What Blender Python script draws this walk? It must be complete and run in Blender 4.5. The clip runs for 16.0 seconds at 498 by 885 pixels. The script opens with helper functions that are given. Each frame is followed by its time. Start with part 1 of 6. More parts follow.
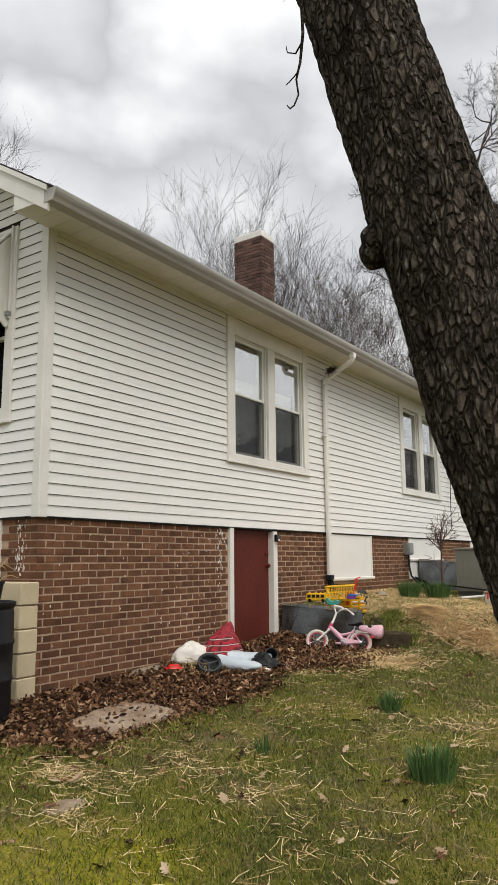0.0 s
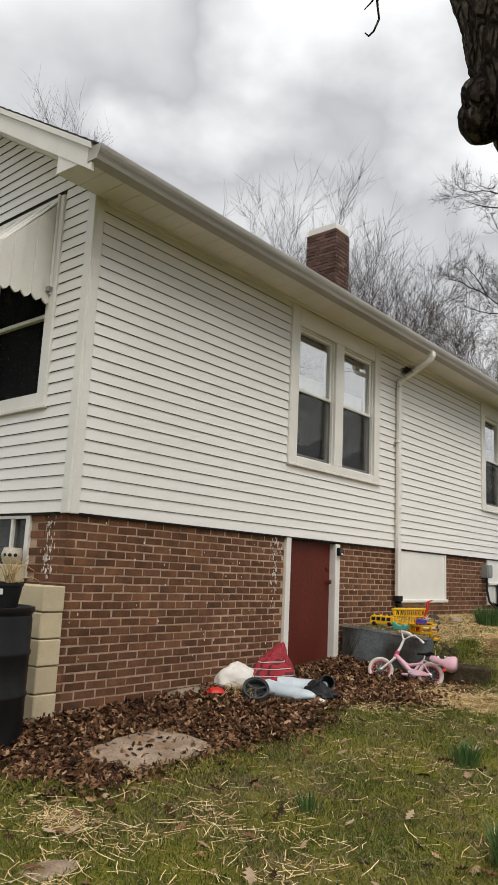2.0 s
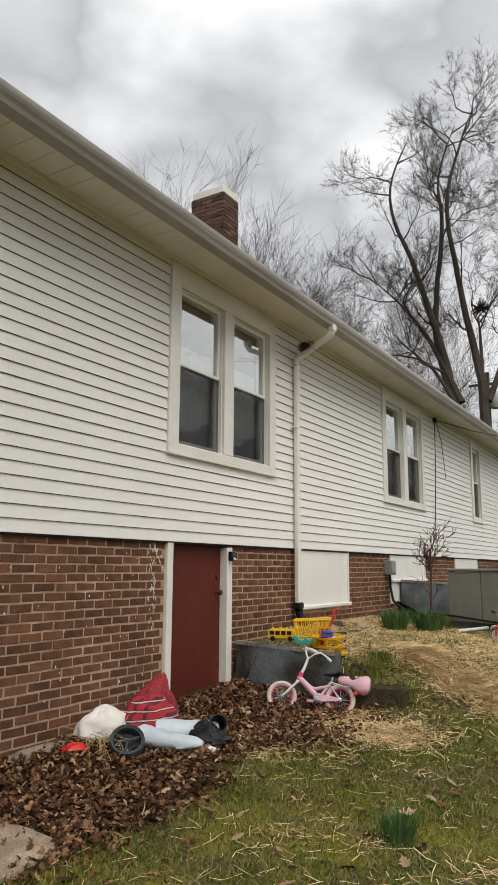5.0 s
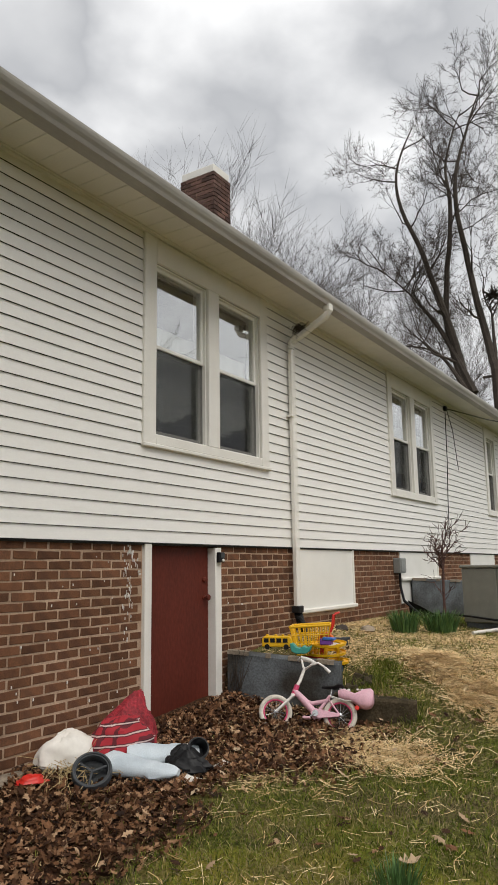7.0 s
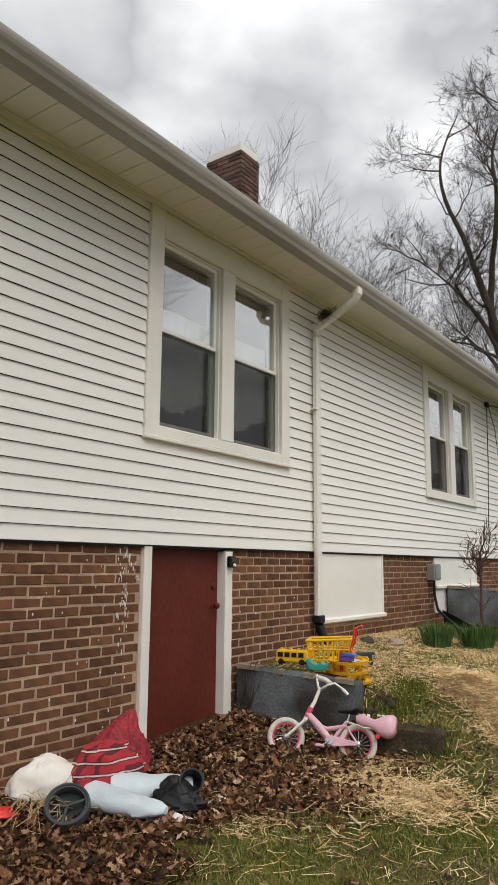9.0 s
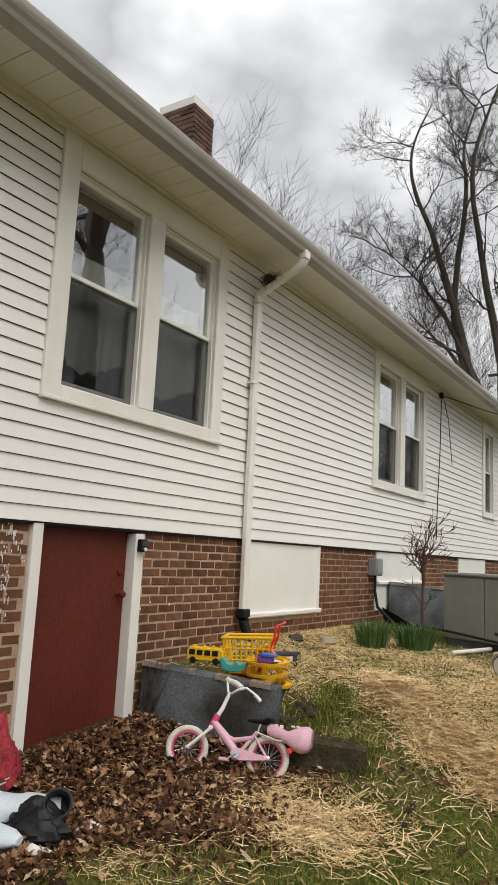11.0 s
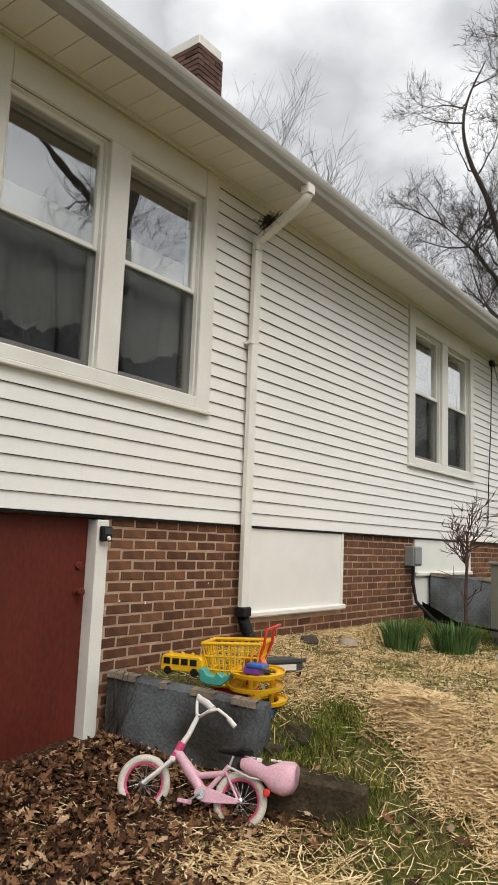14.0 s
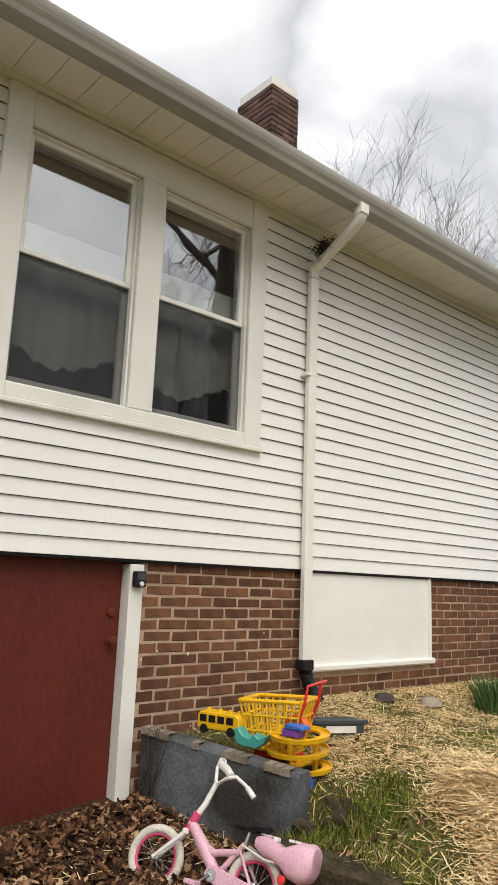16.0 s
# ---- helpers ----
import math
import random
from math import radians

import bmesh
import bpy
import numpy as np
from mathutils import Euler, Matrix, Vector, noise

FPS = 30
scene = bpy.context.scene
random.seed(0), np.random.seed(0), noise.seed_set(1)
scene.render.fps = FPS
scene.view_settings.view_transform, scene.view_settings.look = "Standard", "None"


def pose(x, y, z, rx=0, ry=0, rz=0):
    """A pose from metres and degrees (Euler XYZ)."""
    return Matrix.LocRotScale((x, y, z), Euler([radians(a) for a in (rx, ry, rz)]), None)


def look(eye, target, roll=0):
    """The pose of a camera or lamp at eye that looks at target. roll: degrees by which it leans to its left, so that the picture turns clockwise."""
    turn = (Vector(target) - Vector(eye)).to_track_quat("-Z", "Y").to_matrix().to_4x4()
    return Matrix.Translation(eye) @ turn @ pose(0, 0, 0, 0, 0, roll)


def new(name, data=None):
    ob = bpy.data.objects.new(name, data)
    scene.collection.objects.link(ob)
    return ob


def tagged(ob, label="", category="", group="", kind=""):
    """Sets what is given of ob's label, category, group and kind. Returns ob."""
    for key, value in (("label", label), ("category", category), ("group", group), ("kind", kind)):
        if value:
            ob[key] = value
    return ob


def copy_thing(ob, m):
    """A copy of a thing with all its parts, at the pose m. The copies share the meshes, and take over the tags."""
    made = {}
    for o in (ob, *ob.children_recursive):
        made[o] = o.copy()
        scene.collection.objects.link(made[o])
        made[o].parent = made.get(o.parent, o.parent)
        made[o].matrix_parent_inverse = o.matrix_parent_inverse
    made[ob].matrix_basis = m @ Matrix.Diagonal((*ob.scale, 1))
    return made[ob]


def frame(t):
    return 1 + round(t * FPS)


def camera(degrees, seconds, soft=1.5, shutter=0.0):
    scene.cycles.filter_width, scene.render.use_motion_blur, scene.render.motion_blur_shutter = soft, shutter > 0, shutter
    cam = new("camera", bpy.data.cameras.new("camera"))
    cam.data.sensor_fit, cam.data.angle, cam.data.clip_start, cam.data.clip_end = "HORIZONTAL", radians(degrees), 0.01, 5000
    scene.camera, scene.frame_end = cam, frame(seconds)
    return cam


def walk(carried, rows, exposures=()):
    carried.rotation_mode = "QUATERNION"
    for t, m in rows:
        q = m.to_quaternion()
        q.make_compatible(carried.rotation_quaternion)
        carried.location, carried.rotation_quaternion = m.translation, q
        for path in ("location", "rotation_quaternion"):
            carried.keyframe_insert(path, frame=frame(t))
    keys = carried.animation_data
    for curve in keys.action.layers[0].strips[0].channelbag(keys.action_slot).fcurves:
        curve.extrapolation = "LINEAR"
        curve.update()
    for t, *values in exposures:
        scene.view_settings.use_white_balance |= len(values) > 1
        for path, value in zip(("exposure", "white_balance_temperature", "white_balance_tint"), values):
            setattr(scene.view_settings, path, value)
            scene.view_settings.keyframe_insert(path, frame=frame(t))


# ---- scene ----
cam = camera(38.4, 16.0, soft=1.0)
PATH = [
    (0, (0.035, 0.065, 1.544), (-1.081, 1.692, 1.872), -0.5),
    (0.5, (-0.004, 0.199, 1.489), (-1.162, 1.791, 1.845), -0.3),
    (1, (-0.192, 0.429, 1.538), (-1.439, 1.937, 1.955), 1.1),
    (1.5, (-0.275, 0.652, 1.552), (-1.561, 2.13, 1.951), 2.7),
    (2, (-0.369, 0.827, 1.55), (-1.641, 2.329, 1.908), 2.6),
    (2.5, (-0.549, 1.003, 1.586), (-1.778, 2.545, 1.923), 2.2),
    (3, (-0.688, 1.164, 1.588), (-1.914, 2.708, 1.924), 1.8),
    (3.5, (-0.799, 1.367, 1.614), (-2.023, 2.914, 1.943), 1.2),
    (4, (-0.939, 1.544, 1.634), (-2.111, 3.135, 1.939), 0.5),
    (4.5, (-1.069, 1.743, 1.692), (-2.132, 3.408, 2.008), 0.6),
    (5, (-1.108, 1.99, 1.721), (-2.136, 3.67, 2.069), 0.3),
    (7.5, (-1.282, 2.837, 1.76), (-2.358, 4.486, 2.109), -1.3),
    (8, (-1.328, 2.996, 1.81), (-2.452, 4.612, 2.163), -0.6),
    (8.2, (-1.339, 3.055, 1.814), (-2.48, 4.66, 2.162), -0.4),
    (10.5, (-1.489, 3.86, 1.835), (-2.602, 5.491, 2.154), 2.5),
    (11, (-1.532, 4.06, 1.817), (-2.601, 5.721, 2.128), 2.9),
    (11.5, (-1.596, 4.236, 1.836), (-2.637, 5.916, 2.139), 3.0),
    (12, (-1.627, 4.406, 1.833), (-2.663, 6.092, 2.126), 3.2),
    (12.5, (-1.595, 4.624, 1.849), (-2.649, 6.299, 2.14), 3.3),
    (13, (-1.59, 4.791, 1.836), (-2.704, 6.426, 2.131), 3.4),
    (13.5, (-1.642, 4.988, 1.845), (-2.781, 6.605, 2.14), 3.2),
    (14, (-1.644, 5.173, 1.829), (-2.856, 6.74, 2.106), 2.3),
    (14.5, (-1.572, 5.357, 1.835), (-2.872, 6.85, 2.112), 2.3),
    (15, (-1.552, 5.511, 1.821), (-2.911, 6.947, 2.124), 2.2),
    (15.5, (-1.5, 5.694, 1.847), (-2.911, 7.069, 2.192), 2.2),
    (16, (-1.409, 5.844, 1.845), (-2.891, 7.129, 2.233), 2.3),
]
EXPOSURE = [(0, 0.30), (0.5, 0.36), (1.1, 0.25), (4, 0.17), (6.5, 0.12), (10, 0.22), (13, 0.27), (14.5, 0.35), (16, 0.46)]
walk(cam, [(t, look(eye, target, roll)) for t, eye, target, roll in PATH], EXPOSURE)

# ---- world and light ----
world = bpy.data.worlds.new("overcast")
scene.world = world
world.use_nodes = True
wt = world.node_tree
wt.nodes.clear()
sky = wt.nodes.new("ShaderNodeTexSky")
sky.sky_type = "NISHITA"
sky.sun_disc = False
sky.sun_elevation = radians(52)
sky.sun_rotation = radians(80)
wco = wt.nodes.new("ShaderNodeTexCoord")
wmap = wt.nodes.new("ShaderNodeMapping")
wmap.inputs["Scale"].default_value = (1.0, 1.0, 1.6)
wmap.inputs["Location"].default_value = (1.35, 0.7, 0.1)
wn1 = wt.nodes.new("ShaderNodeTexNoise")
wn1.inputs["Scale"].default_value = 2.7
wn1.inputs["Detail"].default_value = 7.0
wn1.inputs["Roughness"].default_value = 0.44
wn1.inputs["Distortion"].default_value = 0.08
wramp = wt.nodes.new("ShaderNodeValToRGB")
wramp.color_ramp.elements[0].position = 0.29
wramp.color_ramp.elements[0].color = (1.14, 1.14, 1.14, 1)
wramp.color_ramp.elements[1].position = 0.60
wmid = wramp.color_ramp.elements.new(0.405)
wmid.color = (0.77, 0.78, 0.80, 1)
wramp.color_ramp.elements[1].color = (0.60, 0.61, 0.63, 1)
wmix = wt.nodes.new("ShaderNodeMix")
wmix.data_type = "RGBA"
wmix.inputs[0].default_value = 0.93
wscale = wt.nodes.new("ShaderNodeVectorMath")
wscale.operation = "SCALE"
wscale.inputs["Scale"].default_value = 0.1
wbg = wt.nodes.new("ShaderNodeBackground")
wbg.inputs["Strength"].default_value = 0.86
wout = wt.nodes.new("ShaderNodeOutputWorld")
wt.links.new(wco.outputs["Generated"], wmap.inputs["Vector"])
wt.links.new(wmap.outputs["Vector"], wn1.inputs["Vector"])
# thinner cloud, brighter round one part of the sky
wdot = wt.nodes.new("ShaderNodeVectorMath")
wdot.operation = "DOT_PRODUCT"
wdot.inputs[1].default_value = (-0.34, 0.715, 0.61)
wthin = wt.nodes.new("ShaderNodeMapRange")
wthin.interpolation_type = "SMOOTHSTEP"
wthin.inputs["From Min"].default_value = 0.92
wthin.inputs["From Max"].default_value = 1.0
wthin.inputs["To Min"].default_value = -0.035
wthin.inputs["To Max"].default_value = 0.10
wless = wt.nodes.new("ShaderNodeMath")
wless.operation = "SUBTRACT"
wt.links.new(wco.outputs["Generated"], wdot.inputs[0])
wt.links.new(wdot.outputs["Value"], wthin.inputs["Value"])
wt.links.new(wn1.outputs["Fac"], wless.inputs[0])
wt.links.new(wthin.outputs["Result"], wless.inputs[1])
wt.links.new(wless.outputs["Value"], wramp.inputs["Fac"])
wt.links.new(sky.outputs["Color"], wscale.inputs[0])
wt.links.new(wscale.outputs["Vector"], wmix.inputs[6])
wt.links.new(wramp.outputs["Color"], wmix.inputs[7])
wt.links.new(wmix.outputs[2], wbg.inputs["Color"])
wt.links.new(wbg.outputs["Background"], wout.inputs["Surface"])

sun = new("sun", bpy.data.lights.new("sun", "SUN"))
sun.data.energy = 2.35
sun.data.angle = radians(45)
sun.data.color = (1.0, 0.955, 0.885)
sun.matrix_world = look((9, -2, 14), (0, 3, 0))

# ---- materials ----
def material(name, colour, colour2=None, rough=0.7, metal=0.0, scale=8.0, fine=60.0, bump=0.2, fine_amount=0.25,
             per_object=0.0, per_island=0.0, stretch=(1, 1, 1), spec=0.4, contrast=0.35, dist=0.01, coat=0.0):
    """A node material: two colours mixed by broad noise, fine grain on top, bump, and some change from piece to piece."""
    m = bpy.data.materials.new(name)
    m.use_nodes = True
    nt = m.node_tree
    b = nt.nodes["Principled BSDF"]
    L = nt.links.new
    co = nt.nodes.new("ShaderNodeTexCoord")
    mp = nt.nodes.new("ShaderNodeMapping")
    mp.inputs["Scale"].default_value = stretch
    L(co.outputs["Object"], mp.inputs["Vector"])
    n1 = nt.nodes.new("ShaderNodeTexNoise")
    n1.inputs["Scale"].default_value = scale
    n1.inputs["Detail"].default_value = 4
    L(mp.outputs["Vector"], n1.inputs["Vector"])
    n2 = nt.nodes.new("ShaderNodeTexNoise")
    n2.inputs["Scale"].default_value = fine
    n2.inputs["Detail"].default_value = 3
    L(mp.outputs["Vector"], n2.inputs["Vector"])
    r1 = nt.nodes.new("ShaderNodeMapRange")
    r1.inputs["From Min"].default_value = 0.5 - contrast / 2
    r1.inputs["From Max"].default_value = 0.5 + contrast / 2
    L(n1.outputs["Fac"], r1.inputs["Value"])
    mix = nt.nodes.new("ShaderNodeMix")
    mix.data_type = "RGBA"
    mix.inputs[6].default_value = (*colour, 1)
    mix.inputs[7].default_value = (*(colour2 or [c * 0.75 for c in colour]), 1)
    L(r1.outputs["Result"], mix.inputs[0])
    val = nt.nodes.new("ShaderNodeMapRange")
    val.inputs["From Min"].default_value = 0.3
    val.inputs["From Max"].default_value = 0.7
    val.inputs["To Min"].default_value = 1 - fine_amount
    val.inputs["To Max"].default_value = 1 + fine_amount
    L(n2.outputs["Fac"], val.inputs["Value"])
    hsv = nt.nodes.new("ShaderNodeHueSaturation")
    L(mix.outputs[2], hsv.inputs["Color"])
    last = val.outputs["Result"]
    for amount, node, sock in ((per_object, "ShaderNodeObjectInfo", "Random"), (per_island, "ShaderNodeNewGeometry", "Random Per Island")):
        if amount:
            src = nt.nodes.new(node)
            rr = nt.nodes.new("ShaderNodeMapRange")
            rr.inputs["To Min"].default_value = 1 - amount
            rr.inputs["To Max"].default_value = 1 + amount
            L(src.outputs[sock], rr.inputs["Value"])
            mul = nt.nodes.new("ShaderNodeMath")
            mul.operation = "MULTIPLY"
            L(last, mul.inputs[0])
            L(rr.outputs["Result"], mul.inputs[1])
            last = mul.outputs["Value"]
    L(last, hsv.inputs["Value"])
    L(hsv.outputs["Color"], b.inputs["Base Color"])
    b.inputs["Roughness"].default_value = rough
    b.inputs["Metallic"].default_value = metal
    b.inputs["Specular IOR Level"].default_value = spec
    b.inputs["Coat Weight"].default_value = coat
    if bump:
        bp = nt.nodes.new("ShaderNodeBump")
        bp.inputs["Strength"].default_value = bump
        bp.inputs["Distance"].default_value = dist
        L(n2.outputs["Fac"], bp.inputs["Height"])
        L(bp.outputs["Normal"], b.inputs["Normal"])
    return m


SIDING = material("vinyl_siding", (0.79, 0.775, 0.74), (0.74, 0.725, 0.69), 0.42, scale=1.3, fine=90, bump=0.03, fine_amount=0.02, stretch=(1, 0.4, 1), contrast=0.5)
TRIM = material("white_trim", (0.76, 0.74, 0.69), (0.69, 0.67, 0.62), 0.45, scale=2.5, fine=70, bump=0.03, fine_amount=0.03)
SASH = material("white_sash", (0.80, 0.79, 0.75), (0.75, 0.74, 0.70), 0.4, scale=3, fine=70, bump=0.02, fine_amount=0.02)
SOFFIT = material("vinyl_soffit", (0.76, 0.735, 0.67), (0.70, 0.675, 0.61), 0.5, scale=2, fine=70, bump=0.02, fine_amount=0.03)
GUTTER = material("aged_gutter", (0.42, 0.40, 0.365), (0.30, 0.28, 0.255), 0.45, scale=2.5, fine=40, bump=0.05, fine_amount=0.06, stretch=(1, 0.35, 3))
BRICK = material("old_brick", (0.168, 0.075, 0.038), (0.100, 0.048, 0.028), 0.9, scale=9, fine=150, bump=0.5, fine_amount=0.28, per_object=0.30, dist=0.004, spec=0.2)
BRICKS = material("old_brick_joined", (0.168, 0.075, 0.038), (0.100, 0.048, 0.028), 0.9, scale=9, fine=150, bump=0.5, fine_amount=0.28, per_island=0.30, dist=0.004, spec=0.2)
CHIMBRICK = material("chimney_brick", (0.135, 0.075, 0.060), (0.088, 0.054, 0.046), 0.9, scale=6, fine=90, bump=0.5, fine_amount=0.3, per_island=0.4, dist=0.004, spec=0.2)
MORTAR = material("mortar", (0.46, 0.33, 0.235), (0.31, 0.215, 0.150), 0.95, scale=5, fine=120, bump=0.5, fine_amount=0.2, dist=0.004, spec=0.1)
DOORRED = material("oxblood_paint", (0.112, 0.021, 0.012), (0.086, 0.017, 0.010), 0.6, scale=2.2, fine=34, bump=0.08, fine_amount=0.16, stretch=(1, 1.3, 0.6), spec=0.2)
CONCRETE = material("old_concrete", (0.130, 0.142, 0.152), (0.042, 0.038, 0.032), 0.92, scale=2.4, fine=60, bump=0.5, fine_amount=0.28, contrast=0.28, dist=0.006, spec=0.15)
CONCTOP = material("worn_concrete_edge", (0.30, 0.245, 0.185), (0.13, 0.110, 0.085), 0.92, scale=6, fine=70, bump=0.5, fine_amount=0.2, dist=0.006, spec=0.15)
SLAB = material("muddy_slab", (0.42, 0.33, 0.25), (0.22, 0.155, 0.105), 0.95, scale=4, fine=50, bump=0.4, fine_amount=0.2, dist=0.008, spec=0.1)
BLOCK = material("painted_block", (0.56, 0.47, 0.31), (0.47, 0.39, 0.26), 0.85, scale=5, fine=110, bump=0.35, fine_amount=0.1, dist=0.003, per_object=0.08)
# Backing kept near black so the shade under each lap is in its colour.
LAP_SHADE = material("lap_gap_shade", (0.050, 0.044, 0.038), (0.036, 0.032, 0.028), 0.95, scale=3, fine=60, bump=0.1)
SHINGLE = material("dark_shingle", (0.045, 0.04, 0.038), (0.03, 0.028, 0.028), 0.95, scale=8, fine=120, bump=0.6, fine_amount=0.35)
def bark_material():
    """Small pale plates parted by dark cracks."""
    m = material("trunk_bark", (0.105, 0.086, 0.068), (0.040, 0.031, 0.024), 0.95, scale=9, fine=70, bump=0.0, fine_amount=0.5, spec=0.1)
    nt = m.node_tree
    L = nt.links.new
    p = nt.nodes["Principled BSDF"]
    old = p.inputs["Base Color"].links[0].from_socket
    co = nt.nodes.new("ShaderNodeTexCoord")
    mp = nt.nodes.new("ShaderNodeMapping")
    mp.inputs["Scale"].default_value = (1, 1, 0.42)
    L(co.outputs["Object"], mp.inputs["Vector"])
    wob = nt.nodes.new("ShaderNodeTexNoise")
    wob.inputs["Scale"].default_value = 16
    wob.inputs["Detail"].default_value = 5
    L(mp.outputs["Vector"], wob.inputs["Vector"])
    add = nt.nodes.new("ShaderNodeVectorMath")
    add.operation = "MULTIPLY_ADD"
    add.inputs[1].default_value = (0.055, 0.055, 0.055)
    L(wob.outputs["Color"], add.inputs[0])
    L(mp.outputs["Vector"], add.inputs[2])
    vo = nt.nodes.new("ShaderNodeTexVoronoi")
    vo.feature = "DISTANCE_TO_EDGE"
    vo.inputs["Scale"].default_value = 40
    L(add.outputs["Vector"], vo.inputs["Vector"])
    rp = nt.nodes.new("ShaderNodeValToRGB")
    rp.color_ramp.elements[0].position, rp.color_ramp.elements[0].color = 0.02, (0.36, 0.34, 0.32, 1)
    rp.color_ramp.elements[1].position, rp.color_ramp.elements[1].color = 0.22, (1.0, 1.0, 1.0, 1)
    L(vo.outputs["Distance"], rp.inputs["Fac"])
    mu = nt.nodes.new("ShaderNodeMix")
    mu.data_type, mu.blend_type = "RGBA", "MULTIPLY"
    mu.inputs[0].default_value = 1.0
    L(old, mu.inputs[6]), L(rp.outputs["Color"], mu.inputs[7])
    # pale lichen flakes
    ln = nt.nodes.new("ShaderNodeTexNoise")
    ln.inputs["Scale"].default_value = 42
    ln.inputs["Detail"].default_value = 6
    L(mp.outputs["Vector"], ln.inputs["Vector"])
    lr = nt.nodes.new("ShaderNodeMapRange")
    lr.inputs["From Min"].default_value, lr.inputs["From Max"].default_value = 0.60, 0.70
    lr.inputs["To Max"].default_value = 0.75
    L(ln.outputs["Fac"], lr.inputs["Value"])
    li = nt.nodes.new("ShaderNodeMix")
    li.data_type = "RGBA"
    li.inputs[7].default_value = (0.19, 0.175, 0.15, 1)
    L(lr.outputs["Result"], li.inputs[0]), L(mu.outputs[2], li.inputs[6])
    L(li.outputs[2], p.inputs["Base Color"])
    bp = nt.nodes.new("ShaderNodeBump")
    bp.inputs["Strength"].default_value = 1.0
    bp.inputs["Distance"].default_value = 0.03
    L(rp.outputs["Color"], bp.inputs["Height"])
    L(bp.outputs["Normal"], p.inputs["Normal"])
    return m


BARK = bark_material()
FARBARK = material("far_bark", (0.075, 0.062, 0.052), (0.05, 0.042, 0.036), 0.95, scale=2, fine=20, bump=0.0, fine_amount=0.2, spec=0.1)
TWIG = material("grey_twig", (0.085, 0.071, 0.061), (0.058, 0.048, 0.042), 0.95, scale=1, fine=9, bump=0.0, fine_amount=0.2, spec=0.1)
GALV = material("galvanised", (0.30, 0.31, 0.30), (0.23, 0.24, 0.235), 0.5, 0.3, scale=4, fine=60, bump=0.05, fine_amount=0.08)
BLACKP = material("black_plastic", (0.007, 0.007, 0.008), (0.012, 0.012, 0.013), 0.5, spec=0.25, scale=6, fine=60, bump=0.08, fine_amount=0.2)
# Dimness of the unlit rooms is put into this near-black colour.
DARKIN = material("room_shade", (0.04, 0.036, 0.032), None, 0.9, bump=0)


def plain(name, colour, rough=0.5, metal=0.0, coat=0.0, var=0.08):
    return material(name, colour, [c * 0.86 for c in colour], rough, metal, scale=9, fine=80, bump=0.04, fine_amount=var, coat=coat)


YELLOW = plain("yellow_plastic", (0.80, 0.46, 0.012), 0.35)
PINK = plain("pink_paint", (0.68, 0.40, 0.48), 0.35, var=0.12)
HOTPINK = plain("hot_pink", (0.62, 0.07, 0.17), 0.4)
WHITEP = plain("white_plastic", (0.74, 0.71, 0.67), 0.4)
TYRE = plain("white_tyre", (0.60, 0.55, 0.48), 0.75, var=0.15)
CHROME = plain("chrome", (0.6, 0.6, 0.6), 0.25, 0.9)
ORANGE = plain("orange_plastic", (0.80, 0.15, 0.02), 0.35)
REDP = plain("red_plastic", (0.62, 0.03, 0.02), 0.35)
PURPLE = plain("purple_plastic", (0.16, 0.06, 0.36), 0.35)
BLUEP = plain("blue_plastic", (0.04, 0.15, 0.50), 0.35)
TEAL = plain("teal_plastic", (0.06, 0.33, 0.28), 0.35)
GREYP = plain("grey_plastic", (0.045, 0.050, 0.055), 0.6)
TAN = plain("tan_straw", (0.45, 0.33, 0.16), 0.9)


def glass_material():
    m = bpy.data.materials.new("window_glass")
    m.use_nodes = True
    nt = m.node_tree
    nt.nodes.clear()
    out = nt.nodes.new("ShaderNodeOutputMaterial")
    tr = nt.nodes.new("ShaderNodeBsdfTransparent")
    tr.inputs["Color"].default_value = (0.86, 0.88, 0.87, 1)
    gl = nt.nodes.new("ShaderNodeBsdfGlossy")
    gl.inputs["Roughness"].default_value = 0.015
    gl.inputs["Color"].default_value = (1, 1, 1, 1)
    fr = nt.nodes.new("ShaderNodeLayerWeight")
    fr.inputs["Blend"].default_value = 0.5
    mr = nt.nodes.new("ShaderNodeMapRange")
    mr.inputs["From Min"].default_value = 0.05
    mr.inputs["To Min"].default_value = 0.24
    mr.inputs["To Max"].default_value = 0.54
    nt.links.new(fr.outputs["Facing"], mr.inputs["Value"])
    nz = nt.nodes.new("ShaderNodeTexNoise")
    nz.inputs["Scale"].default_value = 2.2
    bp = nt.nodes.new("ShaderNodeBump")
    bp.inputs["Strength"].default_value = 0.05
    bp.inputs["Distance"].default_value = 0.02
    co = nt.nodes.new("ShaderNodeTexCoord")
    nt.links.new(co.outputs["Object"], nz.inputs["Vector"])
    nt.links.new(nz.outputs["Fac"], bp.inputs["Height"])
    nt.links.new(bp.outputs["Normal"], gl.inputs["Normal"])
    mx = nt.nodes.new("ShaderNodeMixShader")
    nt.links.new(mr.outputs["Result"], mx.inputs["Fac"])
    nt.links.new(tr.outputs["BSDF"], mx.inputs[1])
    nt.links.new(gl.outputs["BSDF"], mx.inputs[2])
    nt.links.new(mx.outputs["Shader"], out.inputs["Surface"])
    return m


